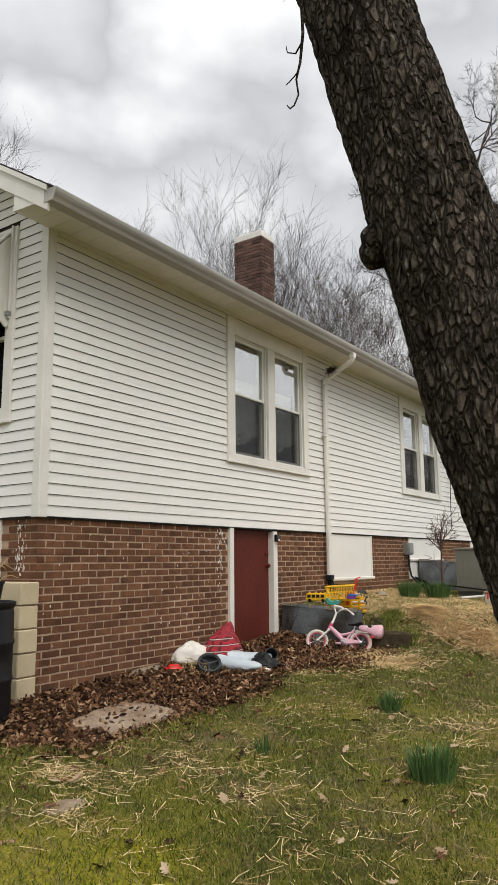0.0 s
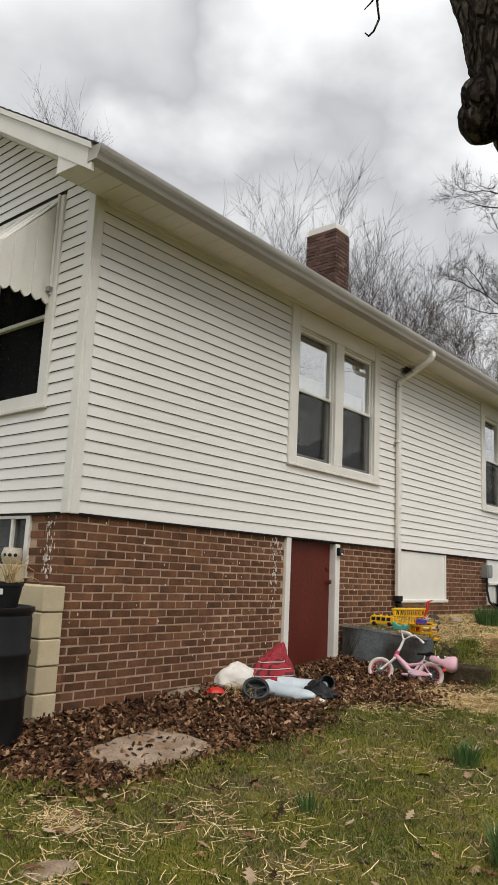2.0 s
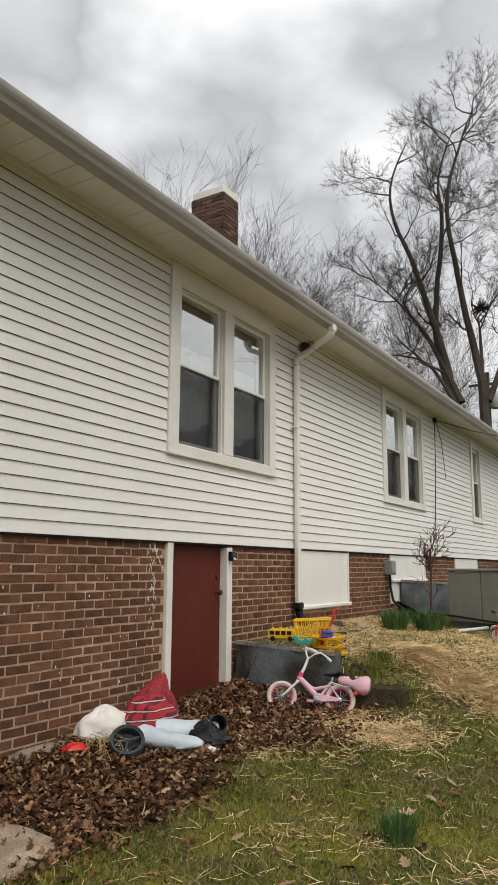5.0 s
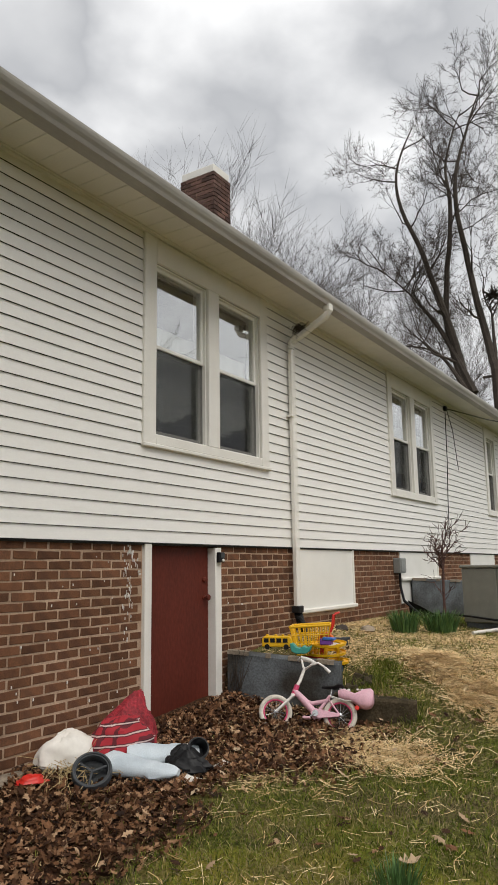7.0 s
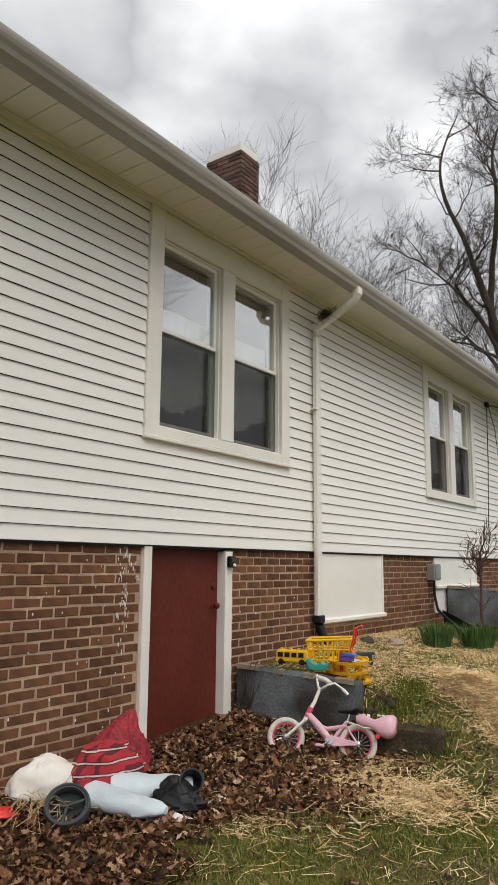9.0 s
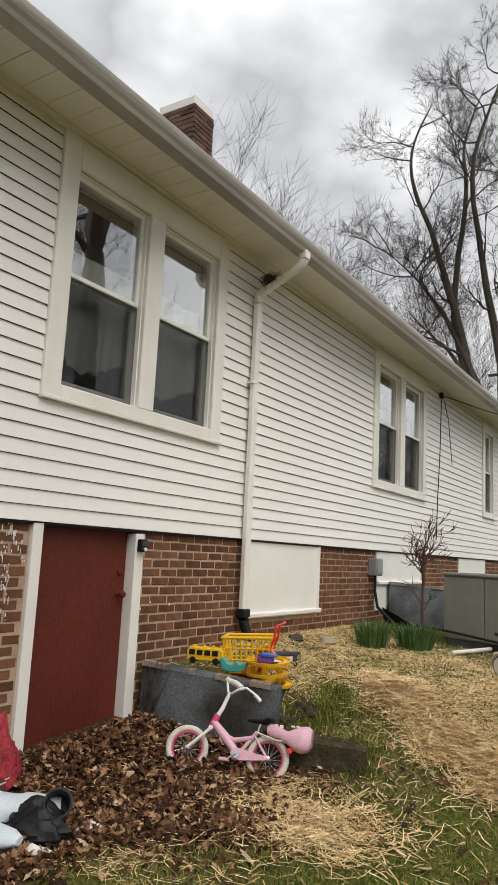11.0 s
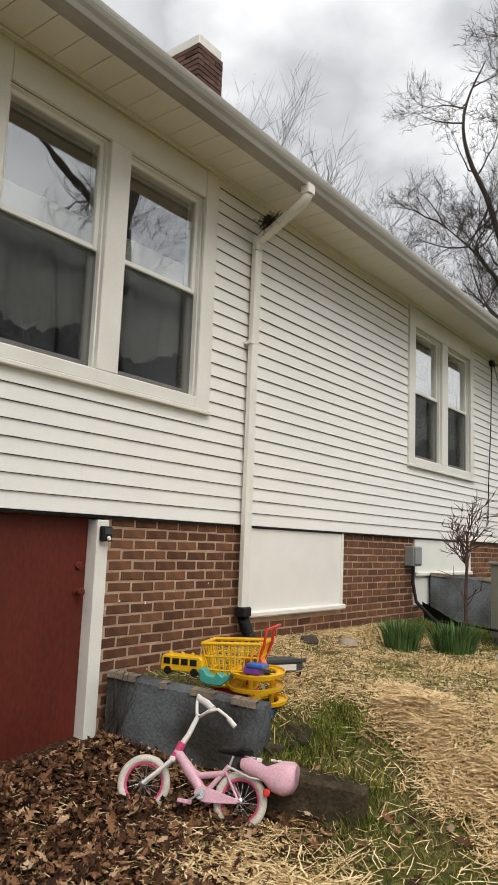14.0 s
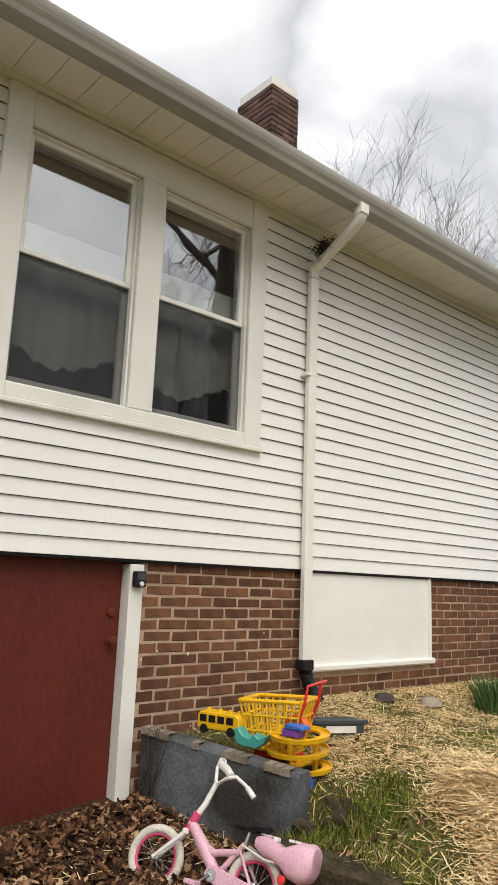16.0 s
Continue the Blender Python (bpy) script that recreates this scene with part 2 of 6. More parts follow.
def screen_material():
    """Insect screen: a dark weave that lets about half of the light pass. Also dims the gable and cellar panes."""
    m = bpy.data.materials.new("insect_screen")
    m.use_nodes = True
    nt = m.node_tree
    nt.nodes.clear()
    out = nt.nodes.new("ShaderNodeOutputMaterial")
    tr = nt.nodes.new("ShaderNodeBsdfTransparent")
    df = nt.nodes.new("ShaderNodeBsdfDiffuse")
    df.inputs["Color"].default_value = (0.012, 0.012, 0.012, 1)
    mx = nt.nodes.new("ShaderNodeMixShader")
    mx.inputs["Fac"].default_value = 0.46
    nt.links.new(tr.outputs["BSDF"], mx.inputs[1])
    nt.links.new(df.outputs["BSDF"], mx.inputs[2])
    nt.links.new(mx.outputs["Shader"], out.inputs["Surface"])
    return m


GLASS, SCREEN = glass_material(), screen_material()
CURTAIN = material("lace_curtain", (0.86, 0.86, 0.82), (0.76, 0.76, 0.72), 0.9, scale=6, fine=90, bump=0.1, fine_amount=0.08)


# ---- mesh helpers ----
class Builder:
    """Collects points and faces for one mesh."""

    def __init__(self):
        self.v, self.f = [], []

    def add(self, verts, faces):
        n = len(self.v)
        self.v.extend([tuple(p) for p in verts])
        self.f.extend([tuple(i + n for i in q) for q in faces])
        return self

    def box(self, x0, x1, y0, y1, z0, z1, m=None):
        p = [(x, y, z) for x in (x0, x1) for y in (y0, y1) for z in (z0, z1)]
        if m is not None:
            p = [m @ Vector(q) for q in p]
        return self.add(p, [(0, 1, 3, 2), (4, 6, 7, 5), (0, 4, 5, 1), (2, 3, 7, 6), (0, 2, 6, 4), (1, 5, 7, 3)])

    def prism(self, outline, lo, hi, axis="y", m=None):
        """A closed outline of 2D points pushed along an axis."""
        n = len(outline)
        def place(a, b, c):
            q = {"x": (c, a, b), "y": (a, c, b), "z": (a, b, c)}[axis]
            return m @ Vector(q) if m is not None else q
        p = [place(a, b, lo) for a, b in outline] + [place(a, b, hi) for a, b in outline]
        return self.add(p, [tuple(range(n))[::-1], tuple(range(n, 2 * n))] + [(i, (i + 1) % n, n + (i + 1) % n, n + i) for i in range(n)])

    def tube(self, path, radii, sides=8, caps=True):
        pts = [Vector(p) for p in path]
        if not hasattr(radii, "__len__"):
            radii = [radii] * len(pts)
        rings, base = [], None
        for i, p in enumerate(pts):
            d = (pts[min(i + 1, len(pts) - 1)] - pts[max(i - 1, 0)]).normalized()
            if base is None:
                base = d.orthogonal().normalized()
            base = (base - d * base.dot(d)).normalized()
            side = d.cross(base)
            rings += [p + radii[i] * (math.cos(a) * base + math.sin(a) * side) for a in (2 * math.pi * k / sides for k in range(sides))]
        n = len(pts)
        faces = [(i * sides + k, i * sides + (k + 1) % sides, (i + 1) * sides + (k + 1) % sides, (i + 1) * sides + k) for i in range(n - 1) for k in range(sides)]
        if caps:
            faces += [tuple(range(sides))[::-1], tuple(range((n - 1) * sides, n * sides))]
        return self.add(rings, faces)

    def lathe(self, profile, sides=24, m=None):
        """Points (radius, height) turned round the z axis."""
        p = [(r * math.cos(2 * math.pi * k / sides), r * math.sin(2 * math.pi * k / sides), z) for r, z in profile for k in range(sides)]
        if m is not None:
            p = [m @ Vector(q) for q in p]
        n = len(profile)
        f = [(i * sides + k, i * sides + (k + 1) % sides, (i + 1) * sides + (k + 1) % sides, (i + 1) * sides + k) for i in range(n - 1) for k in range(sides)]
        f += [tuple(range(sides))[::-1], tuple(range((n - 1) * sides, n * sides))]
        return self.add(p, f)

    def torus(self, big, small, m, sides=28, ring=8):
        p = [m @ Vector(((big + small * math.cos(b)) * math.cos(a), (big + small * math.cos(b)) * math.sin(a), small * math.sin(b)))
             for a in (2 * math.pi * i / sides for i in range(sides)) for b in (2 * math.pi * j / ring for j in range(ring))]
        f = [(i * ring + j, ((i + 1) % sides) * ring + j, ((i + 1) % sides) * ring + (j + 1) % ring, i * ring + (j + 1) % ring) for i in range(sides) for j in range(ring)]
        return self.add(p, f)

    def mesh(self, name, mat, smooth=False, bevel=0.0):
        me = bpy.data.meshes.new(name)
        me.from_pydata(self.v, [], self.f)
        if bevel or len(self.f) < 4000:
            bm = bmesh.new()
            bm.from_mesh(me)
            bmesh.ops.recalc_face_normals(bm, faces=bm.faces)
            if bevel:
                edges = [e for e in bm.edges if len(e.link_faces) == 2 and e.calc_face_angle(0) > 0.6]
                bmesh.ops.bevel(bm, geom=edges, offset=bevel, segments=1, affect="EDGES", clamp_overlap=True)
            bm.to_mesh(me)
            bm.free()
        if smooth:
            me.polygons.foreach_set("use_smooth", [True] * len(me.polygons))
            me.set_sharp_from_angle(angle=radians(40))
        me.materials.append(mat)
        return me


def part(name, b, mat, parent=None, label="", smooth=False, bevel=0.0):
    """One mesh object under a thing or a part."""
    ob = new(name, b.mesh(name, mat, smooth, bevel))
    if parent is not None:
        ob.parent = parent
    return tagged(ob, label)


def thing(name, label, category, group="", kind="", at=None):
    ob = new(name)
    ob.empty_display_size = 0.1
    if at is not None:
        ob.matrix_basis = at
    return tagged(ob, label, category, group, kind)


def B():
    return Builder()


def ss(a, b, x):
    t = min(1.0, max(0.0, (x - a) / (b - a)))
    return t * t * (3 - 2 * t)


# ---- the lie of the land ----
WALL = -5.15      # outer face of the siding
BRICKX = -5.185   # outer face of the brick
CORNER = 4.28     # where the gable wall stands
FAREND = 25.0
SILL, EAVE = 1.965, 4.70


def ground_z(x, y):
    yy = min(y, 10.0) if y > 0 else y * 0.4
    xx = min(5.6, max(-3.0, -x))
    z = 0.04 + 0.04 * xx + 0.018 * yy + 0.10 * ss(5.0, 7.5, y)
    z += 0.07 * ss(-4.4, -5.1, x) * ss(3.0, 4.2, y)
    rise = 0.45 * ss(7.4, 9.9, y)
    if x < -3.2:
        # cut back in front of the old retaining walls
        line = 8.325 + (x + 5.12) * 0.33 if x < -4.02 else 8.28 + (x + 3.65) * 0.3
        low, high = 0.04 * ss(7.4, 8.3, y), 0.36 + 0.09 * ss(8.6, 9.9, y)
        if x >= -4.02:
            high = 0.20 + 0.25 * ss(8.3, 9.5, y)
        cut = low + (high - low) * ss(line + 0.03, line + 0.15, y)
        k = ss(-3.2, -3.42, x)
        rise = rise * (1 - k) + cut * k
    z += rise
    z += 0.012 * noise.noise((x * 1.7, y * 1.7, 0.3)) + 0.006 * noise.noise((x * 6, y * 6, 1.3))
    far = math.hypot(x + 2, y - 5)
    return z + 0.15 * ss(25, 60, far) * noise.noise((x * 0.03, y * 0.03, 5))


def steps(lo, hi, fine, reach):
    a = list(np.arange(lo, hi + 1e-6, fine))
    out, d = [], fine
    while (out[-1] if out else 0) < reach:
        d *= 1.35
        out.append((out[-1] if out else 0) + d)
    return [lo - o for o in reversed(out)] + a + [hi + o for o in out]


# ---- ground ----
def litter_at(x, y):
    """How thick the fallen leaves lie, 0 to 1."""
    edge = 0.35 * noise.noise((x * 1.3, y * 1.3, 7.0)) + 0.18 * noise.noise((x * 4, y * 4, 2.0))
    a = ss(-3.55, -4.15, x + edge) * ss(3.1, 3.7, y + edge) * ss(8.7, 8.2, y + edge * 0.3)
    if y > 6.6:
        a = max(a, ss(-3.2, -4.0, x + edge) * ss(6.6, 7.3, y) * ss(8.7, 8.3, y))
    return a


def straw_at(x, y):
    edge = 0.5 * noise.noise((x * 0.9, y * 0.9, 3.0)) + 0.25 * noise.noise((x * 3, y * 3, 4.0))
    band = math.exp(-(((y - 8.86 + (x + 2.8) * 0.62 + edge * 0.55) / 0.26) ** 2)) * ss(-4.3, -3.7, x)
    band *= 0.15 + 0.65 * ss(0.28, 0.55, 0.5 + 0.6 * noise.noise((x * 1.5, y * 1.5, 9.0)) + 0.3 * noise.noise((x * 5, y * 5, 9.0)))
    patch = math.exp(-(((x + 3.45) / 0.45) ** 2 + ((y - 7.72 + edge * 0.5) / 0.26) ** 2)) * 0.40
    upper = 0.22 * ss(8.5, 9.3, y) * ss(13.0, 11.0, y)
    small = 0.3 * math.exp(-(((x + 3.62) / 0.3) ** 2 + ((y - 3.32) / 0.2) ** 2))
    return min(1.0, max(0.0, max(band * 0.75, patch, upper + 0.6 * edge, small)))


def band_at(x, y):
    """The strip of straw strewn across the slope, and the heap below the low wall."""
    edge = 0.5 * noise.noise((x * 0.9, y * 0.9, 3.0)) + 0.25 * noise.noise((x * 3, y * 3, 4.0))
    clump = 0.12 + 0.88 * ss(0.30, 0.62, 0.5 + 0.6 * noise.noise((x * 1.5, y * 1.5, 9.0)) + 0.45 * noise.noise((x * 4, y * 4, 9.0)))
    strip = clump * math.exp(-(((y - 8.86 + (x + 2.8) * 0.62 + edge * 0.55) / 0.24) ** 2)) * ss(-4.0, -3.6, x)
    heap = 0.22 * math.exp(-(((x + 3.45) / 0.40) ** 2 + ((y - 7.72 + edge * 0.5) / 0.22) ** 2))
    return max(strip, heap)


def moss_at(x, y):
    edge = 0.3 * noise.noise((x * 2.2, y * 2.2, 17.0)) + 0.2 * noise.noise((x * 7, y * 7, 17.0))
    return 0.85 * ss(0.75, 0.35, math.hypot(x + 2.62, y - 2.50) + edge) + 0.5 * ss(0.42, 0.62, 0.5 + edge * 1.1) * ss(7.0, 6.0, y)


def ground_material():
    m = bpy.data.materials.new("lawn_soil")
    m.use_nodes = True
    nt = m.node_tree
    L = nt.links.new
    b = nt.nodes["Principled BSDF"]
    b.inputs["Roughness"].default_value = 0.95
    b.inputs["Specular IOR Level"].default_value = 0.1
    co = nt.nodes.new("ShaderNodeTexCoord")
    def nz(scale, detail=5):
        n = nt.nodes.new("ShaderNodeTexNoise")
        n.inputs["Scale"].default_value = scale
        n.inputs["Detail"].default_value = detail
        L(co.outputs["Object"], n.inputs["Vector"])
        return n.outputs["Fac"]
    def ramp(src, stops):
        r = nt.nodes.new("ShaderNodeValToRGB")
        e = r.color_ramp.elements
        while len(e) < len(stops):
            e.new(0.5)
        for k, (p, c) in zip(e, stops):
            k.position, k.color = p, (*c, 1)
        L(src, r.inputs["Fac"])
        return r.outputs["Color"]
    def mix(f, a, c):
        n = nt.nodes.new("ShaderNodeMix")
        n.data_type = "RGBA"
        L(f, n.inputs[0]), L(a, n.inputs[6]), L(c, n.inputs[7])
        return n.outputs[2]
    green = ramp(nz(38, 8), [(0.32, (0.018, 0.026, 0.005)), (0.5, (0.075, 0.094, 0.013)), (0.70, (0.170, 0.182, 0.030))])
    dry = ramp(nz(45, 8), [(0.32, (0.026, 0.019, 0.010)), (0.5, (0.098, 0.074, 0.036)), (0.72, (0.220, 0.172, 0.088))])
    patch = ramp(nz(1.7, 6), [(0.40, (0.15, 0.15, 0.15)), (0.60, (0.85, 0.85, 0.85))])
    leaf = ramp(nz(55, 6), [(0.32, (0.014, 0.008, 0.005)), (0.52, (0.055, 0.027, 0.014)), (0.72, (0.130, 0.070, 0.036))])
    straw = ramp(nz(60, 6), [(0.38, (0.060, 0.045, 0.020)), (0.53, (0.250, 0.175, 0.082)), (0.70, (0.600, 0.440, 0.240))])
    at1 = nt.nodes.new("ShaderNodeAttribute")
    at1.attribute_name = "litter"
    at2 = nt.nodes.new("ShaderNodeAttribute")
    at2.attribute_name = "straw"
    at3 = nt.nodes.new("ShaderNodeAttribute")
    at3.attribute_name = "moss"
    moss = ramp(nz(70, 6), [(0.3, (0.10, 0.095, 0.012)), (0.5, (0.26, 0.235, 0.020)), (0.72, (0.40, 0.36, 0.04))])
    c = mix(patch, green, dry)
    c = mix(at3.outputs["Fac"], c, moss)
    c = mix(at2.outputs["Fac"], c, straw)
    c = mix(at1.outputs["Fac"], c, leaf)
    L(c, b.inputs["Base Color"])
    bp = nt.nodes.new("ShaderNodeBump")
    bp.inputs["Strength"].default_value = 0.9
    bp.inputs["Distance"].default_value = 0.03
    L(nz(48, 8), bp.inputs["Height"])
    L(bp.outputs["Normal"], b.inputs["Normal"])
    return m


def build_ground():
    xs, ys = steps(-5.6, 1.2, 0.085, 900), steps(-0.5, 13.0, 0.085, 900)
    nx, ny = len(xs), len(ys)
    v = [(x, y, ground_z(x, y)) for y in ys for x in xs]
    f = [(j * nx + i, j * nx + i + 1, (j + 1) * nx + i + 1, (j + 1) * nx + i) for j in range(ny - 1) for i in range(nx - 1)]
    me = bpy.data.meshes.new("ground")
    me.from_pydata(v, [], f)
    me.polygons.foreach_set("use_smooth", [True] * len(f))
    for name, fn in (("litter", litter_at), ("straw", straw_at), ("moss", moss_at)):
        a = me.attributes.new(name, "FLOAT", "POINT")
        a.data.foreach_set("value", [fn(x, y) if -7 < x < 3 and -2 < y < 16 else 0.0 for x, y, _ in v])
    me.materials.append(ground_material())
    return tagged(new("ground", me), "patchy spring lawn sloping up along the house", "ground", kind="structure")


build_ground()

# ---- house shell ----
WIN = [(7.14, 9.19, 2), (12.66, 14.76, 2), (18.08, 19.02, 1)]   # y from, y to, sashes side by side
WZ0, WZ1 = 2.765, 4.668
PITCH = 0.1016


def shell_boxes(b, y0, y1, z0, z1, holes, x0, x1):
    """A wall along y with rectangular holes (ya, yb, za, zb)."""
    ycuts = sorted({y0, y1, *[h[0] for h in holes], *[h[1] for h in holes]})
    for a, c in zip(ycuts, ycuts[1:]):
        z = z0
        for h in sorted((h for h in holes if h[0] < (a + c) / 2 < h[1]), key=lambda h: h[2]):
            if h[2] > z:
                b.box(x0, x1, a, c, z, h[2])
            z = h[3]
        if z < z1:
            b.box(x0, x1, a, c, z, z1)


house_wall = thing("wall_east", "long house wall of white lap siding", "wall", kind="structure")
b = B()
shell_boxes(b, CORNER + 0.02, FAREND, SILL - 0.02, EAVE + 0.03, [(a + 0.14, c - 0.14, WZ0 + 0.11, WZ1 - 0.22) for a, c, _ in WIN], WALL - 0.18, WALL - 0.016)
# Dark backing shows through the lap gaps as painted shade lines.
part("sheathing", b, LAP_SHADE, house_wall)


def lap_profile(h):
    """Section of a lap, outward and up: a flat face, a small curl at the lip, a thin inner face."""
    return [(-0.0125, h - 0.003), (-0.0100, h - 0.003), (-0.0095, h - 0.006), (0.0015, 0.008), (0.0025, 0.004), (0.002, 0.0), (-0.0012, 0.0), (-0.0012, 0.006), (-0.0122, h - 0.008)]


def lap_board(y0, y1, z, h=PITCH):
    """One lap of siding: a thin sheet that leans out towards its lower edge, open behind the lip."""
    return B().prism([(WALL + u, z + v) for u, v in lap_profile(h)], y0, y1, "y")


row = 0
z = SILL
while z < EAVE - 0.03:
    h = min(PITCH, EAVE - 0.012 - z)
    if z + h > WZ0 + 0.02:
        edges = [CORNER + 0.085]
        for a, c, _ in WIN:
            edges += [a, c]
        edges.append(FAREND)
        spans = list(zip(edges[0::2], edges[1::2]))
    else:
        spans = [(CORNER + 0.085, 8.03 + 0.6 * (row % 2)), (8.03 + 0.6 * (row % 2), 16.2), (16.2, FAREND)]
    for a, c in spans:
        part("siding_board", lap_board(a, c - 0.0006, z, h), SIDING, house_wall)
    z += PITCH
    row += 1
b = B()
b.box(WALL - 0.014, WALL + 0.014, CORNER + 0.012, CORNER + 0.095, SILL - 0.012, EAVE)
b.box(WALL - 0.085, WALL + 0.014, CORNER - 0.016, CORNER + 0.012, SILL - 0.012, EAVE + 0.05)
part("corner_post", b, TRIM, house_wall, bevel=0.004)
b = B()
b.box(WALL - 0.012, WALL + 0.030, CORNER + 0.095, FAREND, EAVE - 0.030, EAVE - 0.002)
b.box(WALL - 0.012, WALL + 0.044, CORNER + 0.095, FAREND, EAVE - 0.012, EAVE - 0.001)
part("frieze_trim", b, TRIM, house_wall, bevel=0.003)

# gable wall, facing the yard's low end
GY = CORNER
SLOPE, RIDGE = 0.62, -9.15
def roof_under(x):
    return 4.60 + SLOPE * ((-4.75 - x) if x > RIDGE else (x - 2 * RIDGE - 4.75))
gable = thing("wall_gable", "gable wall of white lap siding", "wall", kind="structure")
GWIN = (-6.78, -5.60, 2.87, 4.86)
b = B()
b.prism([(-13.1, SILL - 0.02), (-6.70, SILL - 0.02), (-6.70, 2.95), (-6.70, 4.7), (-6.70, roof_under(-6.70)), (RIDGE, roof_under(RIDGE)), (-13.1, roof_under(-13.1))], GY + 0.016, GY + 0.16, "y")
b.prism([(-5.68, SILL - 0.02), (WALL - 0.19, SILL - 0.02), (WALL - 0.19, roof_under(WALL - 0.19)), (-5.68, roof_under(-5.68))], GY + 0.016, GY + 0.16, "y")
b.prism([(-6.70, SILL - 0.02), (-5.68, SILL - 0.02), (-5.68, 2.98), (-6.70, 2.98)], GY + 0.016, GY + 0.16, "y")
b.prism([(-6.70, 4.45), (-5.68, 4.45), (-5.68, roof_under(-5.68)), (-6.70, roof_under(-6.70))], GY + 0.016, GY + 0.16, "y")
# Same dark backing draws the shade lines of the gable laps.
part("sheathing", b, LAP_SHADE, gable)
z = SILL
while z < 7.4:
    xr = WALL - 0.085 if z < 4.72 else min(WALL - 0.085, -4.75 - (z - 4.62) / SLOPE)
    xl = 2 * RIDGE - xr
    spans = [(xl, GWIN[0]), (GWIN[1], xr)] if GWIN[2] - 0.02 < z < GWIN[3] - 0.05 else [(xl, xr)]
    for a, c in spans:
        if c - a > 0.02:
            o = [(GY - u, z + v) for u, v in lap_profile(PITCH)]
            part("siding_board", B().prism(o, a, c, "x"), SIDING, gable)
    z += PITCH
back = thing("wall_back", "plain rear and far walls of the house", "wall", kind="structure")
b = B().box(-13.1, -12.95, GY + 0.16, FAREND, 0.2, 4.7).box(-12.95, WALL - 0.19, FAREND - 0.15, FAREND, 0.2, 4.7)
b.prism([(-13.1, 4.7), (WALL - 0.19, 4.7), (RIDGE, roof_under(RIDGE))], FAREND - 0.15, FAREND, "y")
part("wall_panel", b, SIDING, back)
# Plain inner surfaces, coloured dark for the unlit rooms behind the panes.
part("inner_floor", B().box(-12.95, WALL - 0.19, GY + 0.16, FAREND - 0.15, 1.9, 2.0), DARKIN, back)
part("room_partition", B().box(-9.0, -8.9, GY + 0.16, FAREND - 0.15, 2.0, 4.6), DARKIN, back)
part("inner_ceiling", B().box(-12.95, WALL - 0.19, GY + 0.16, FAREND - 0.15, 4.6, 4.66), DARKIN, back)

# roof, eaves, gutter
roof = thing("roof", "dark shingle gable roof with white rake boards", "roof", kind="structure")
Y0, Y1 = 3.86, FAREND + 0.4
for s in (1, -1):
    e = lambda x, dz: ((x if s == 1 else 2 * RIDGE - x), 4.71 + SLOPE * (-4.62 - x) + dz)
    b = B().prism([e(-4.64, 0.0), e(RIDGE, 0.0), e(RIDGE, 0.06), e(-4.62, 0.06)], Y0 + 0.02, Y1, "y")
    part("roof_deck", b, TRIM, roof)
    b = B()
    n = 34
    for k in range(n):
        xa, xb = -4.60 + (RIDGE + 4.60) * k / n, -4.60 + (RIDGE + 4.60) * (k + 1) / n
        b.prism([e(xa, 0.062), e(xb, 0.062), e(xb, 0.068), e(xa, 0.078)], Y0 - 0.03, Y1, "y")
    part("shingle_courses", b, SHINGLE, roof)
    b = B().prism([e(-4.66, -0.17), e(RIDGE, -0.17), e(RIDGE, 0.06), e(-4.66, 0.06)], Y0 - 0.008, Y0 + 0.02, "y")
    b.prism([e(-4.66, 0.005), e(RIDGE, 0.005), e(RIDGE, 0.058), e(-4.66, 0.058)], Y0 - 0.03, Y0 - 0.008, "y")
    part("rake_board", b, TRIM, roof)
    b = B().prism([e(-5.0, -0.17), e(RIDGE, -0.17), e(RIDGE, -0.155), e(-5.0, -0.155)], Y0 + 0.02, GY + 0.0, "y")
    part("rake_soffit", b, SOFFIT, roof)
b = B().prism([(-4.64, EAVE - 0.03), (-5.14, EAVE - 0.005), (-5.14, EAVE + 0.20), (-4.64, EAVE + 0.03)], Y0 + 0.0, Y0 + 0.02, "y")
part("eave_return", b, TRIM, roof)
soffit = thing("soffit", "cream vinyl soffit under the eave", "soffit", kind="structure")
b = B()
y, k = Y0 + 0.022, 0
while y < FAREND:
    inner = WALL + 0.01 if y < GY - 0.1 else WALL - 0.10
    b.prism([(-4.72, EAVE + 0.006), (-4.72, EAVE), (inner, EAVE), (inner, EAVE + 0.006)], y, y + 0.1975, "y")
    b.box(-4.72, inner, y + 0.1975, y + 0.2035, EAVE + 0.008, EAVE + 0.015)
    y += 0.203
part("soffit_panels", b, SOFFIT, soffit)
b = B().box(-4.73, -4.708, Y0 + 0.022, FAREND, EAVE - 0.035, EAVE + 0.10)
part("fascia", b, TRIM, soffit)

gutter = thing("gutter", "aged white metal gutter along the eave", "gutter", kind="structure")
o = [(-4.705, 4.765), (-4.705, 4.640), (-4.598, 4.640), (-4.590, 4.635), (-4.578, 4.665), (-4.562, 4.69), (-4.552, 4.715), (-4.548, 4.735), (-4.548, 4.752), (-4.560, 4.752), (-4.562, 4.72), (-4.60, 4.652), (-4.695, 4.652), (-4.695, 4.765)]
part("gutter_trough", B().prism(o, Y0 - 0.01, FAREND + 0.3, "y"), GUTTER, gutter)
part("end_cap", B().prism(o[:9], Y0 - 0.016, Y0 - 0.01, "y"), GUTTER, gutter)

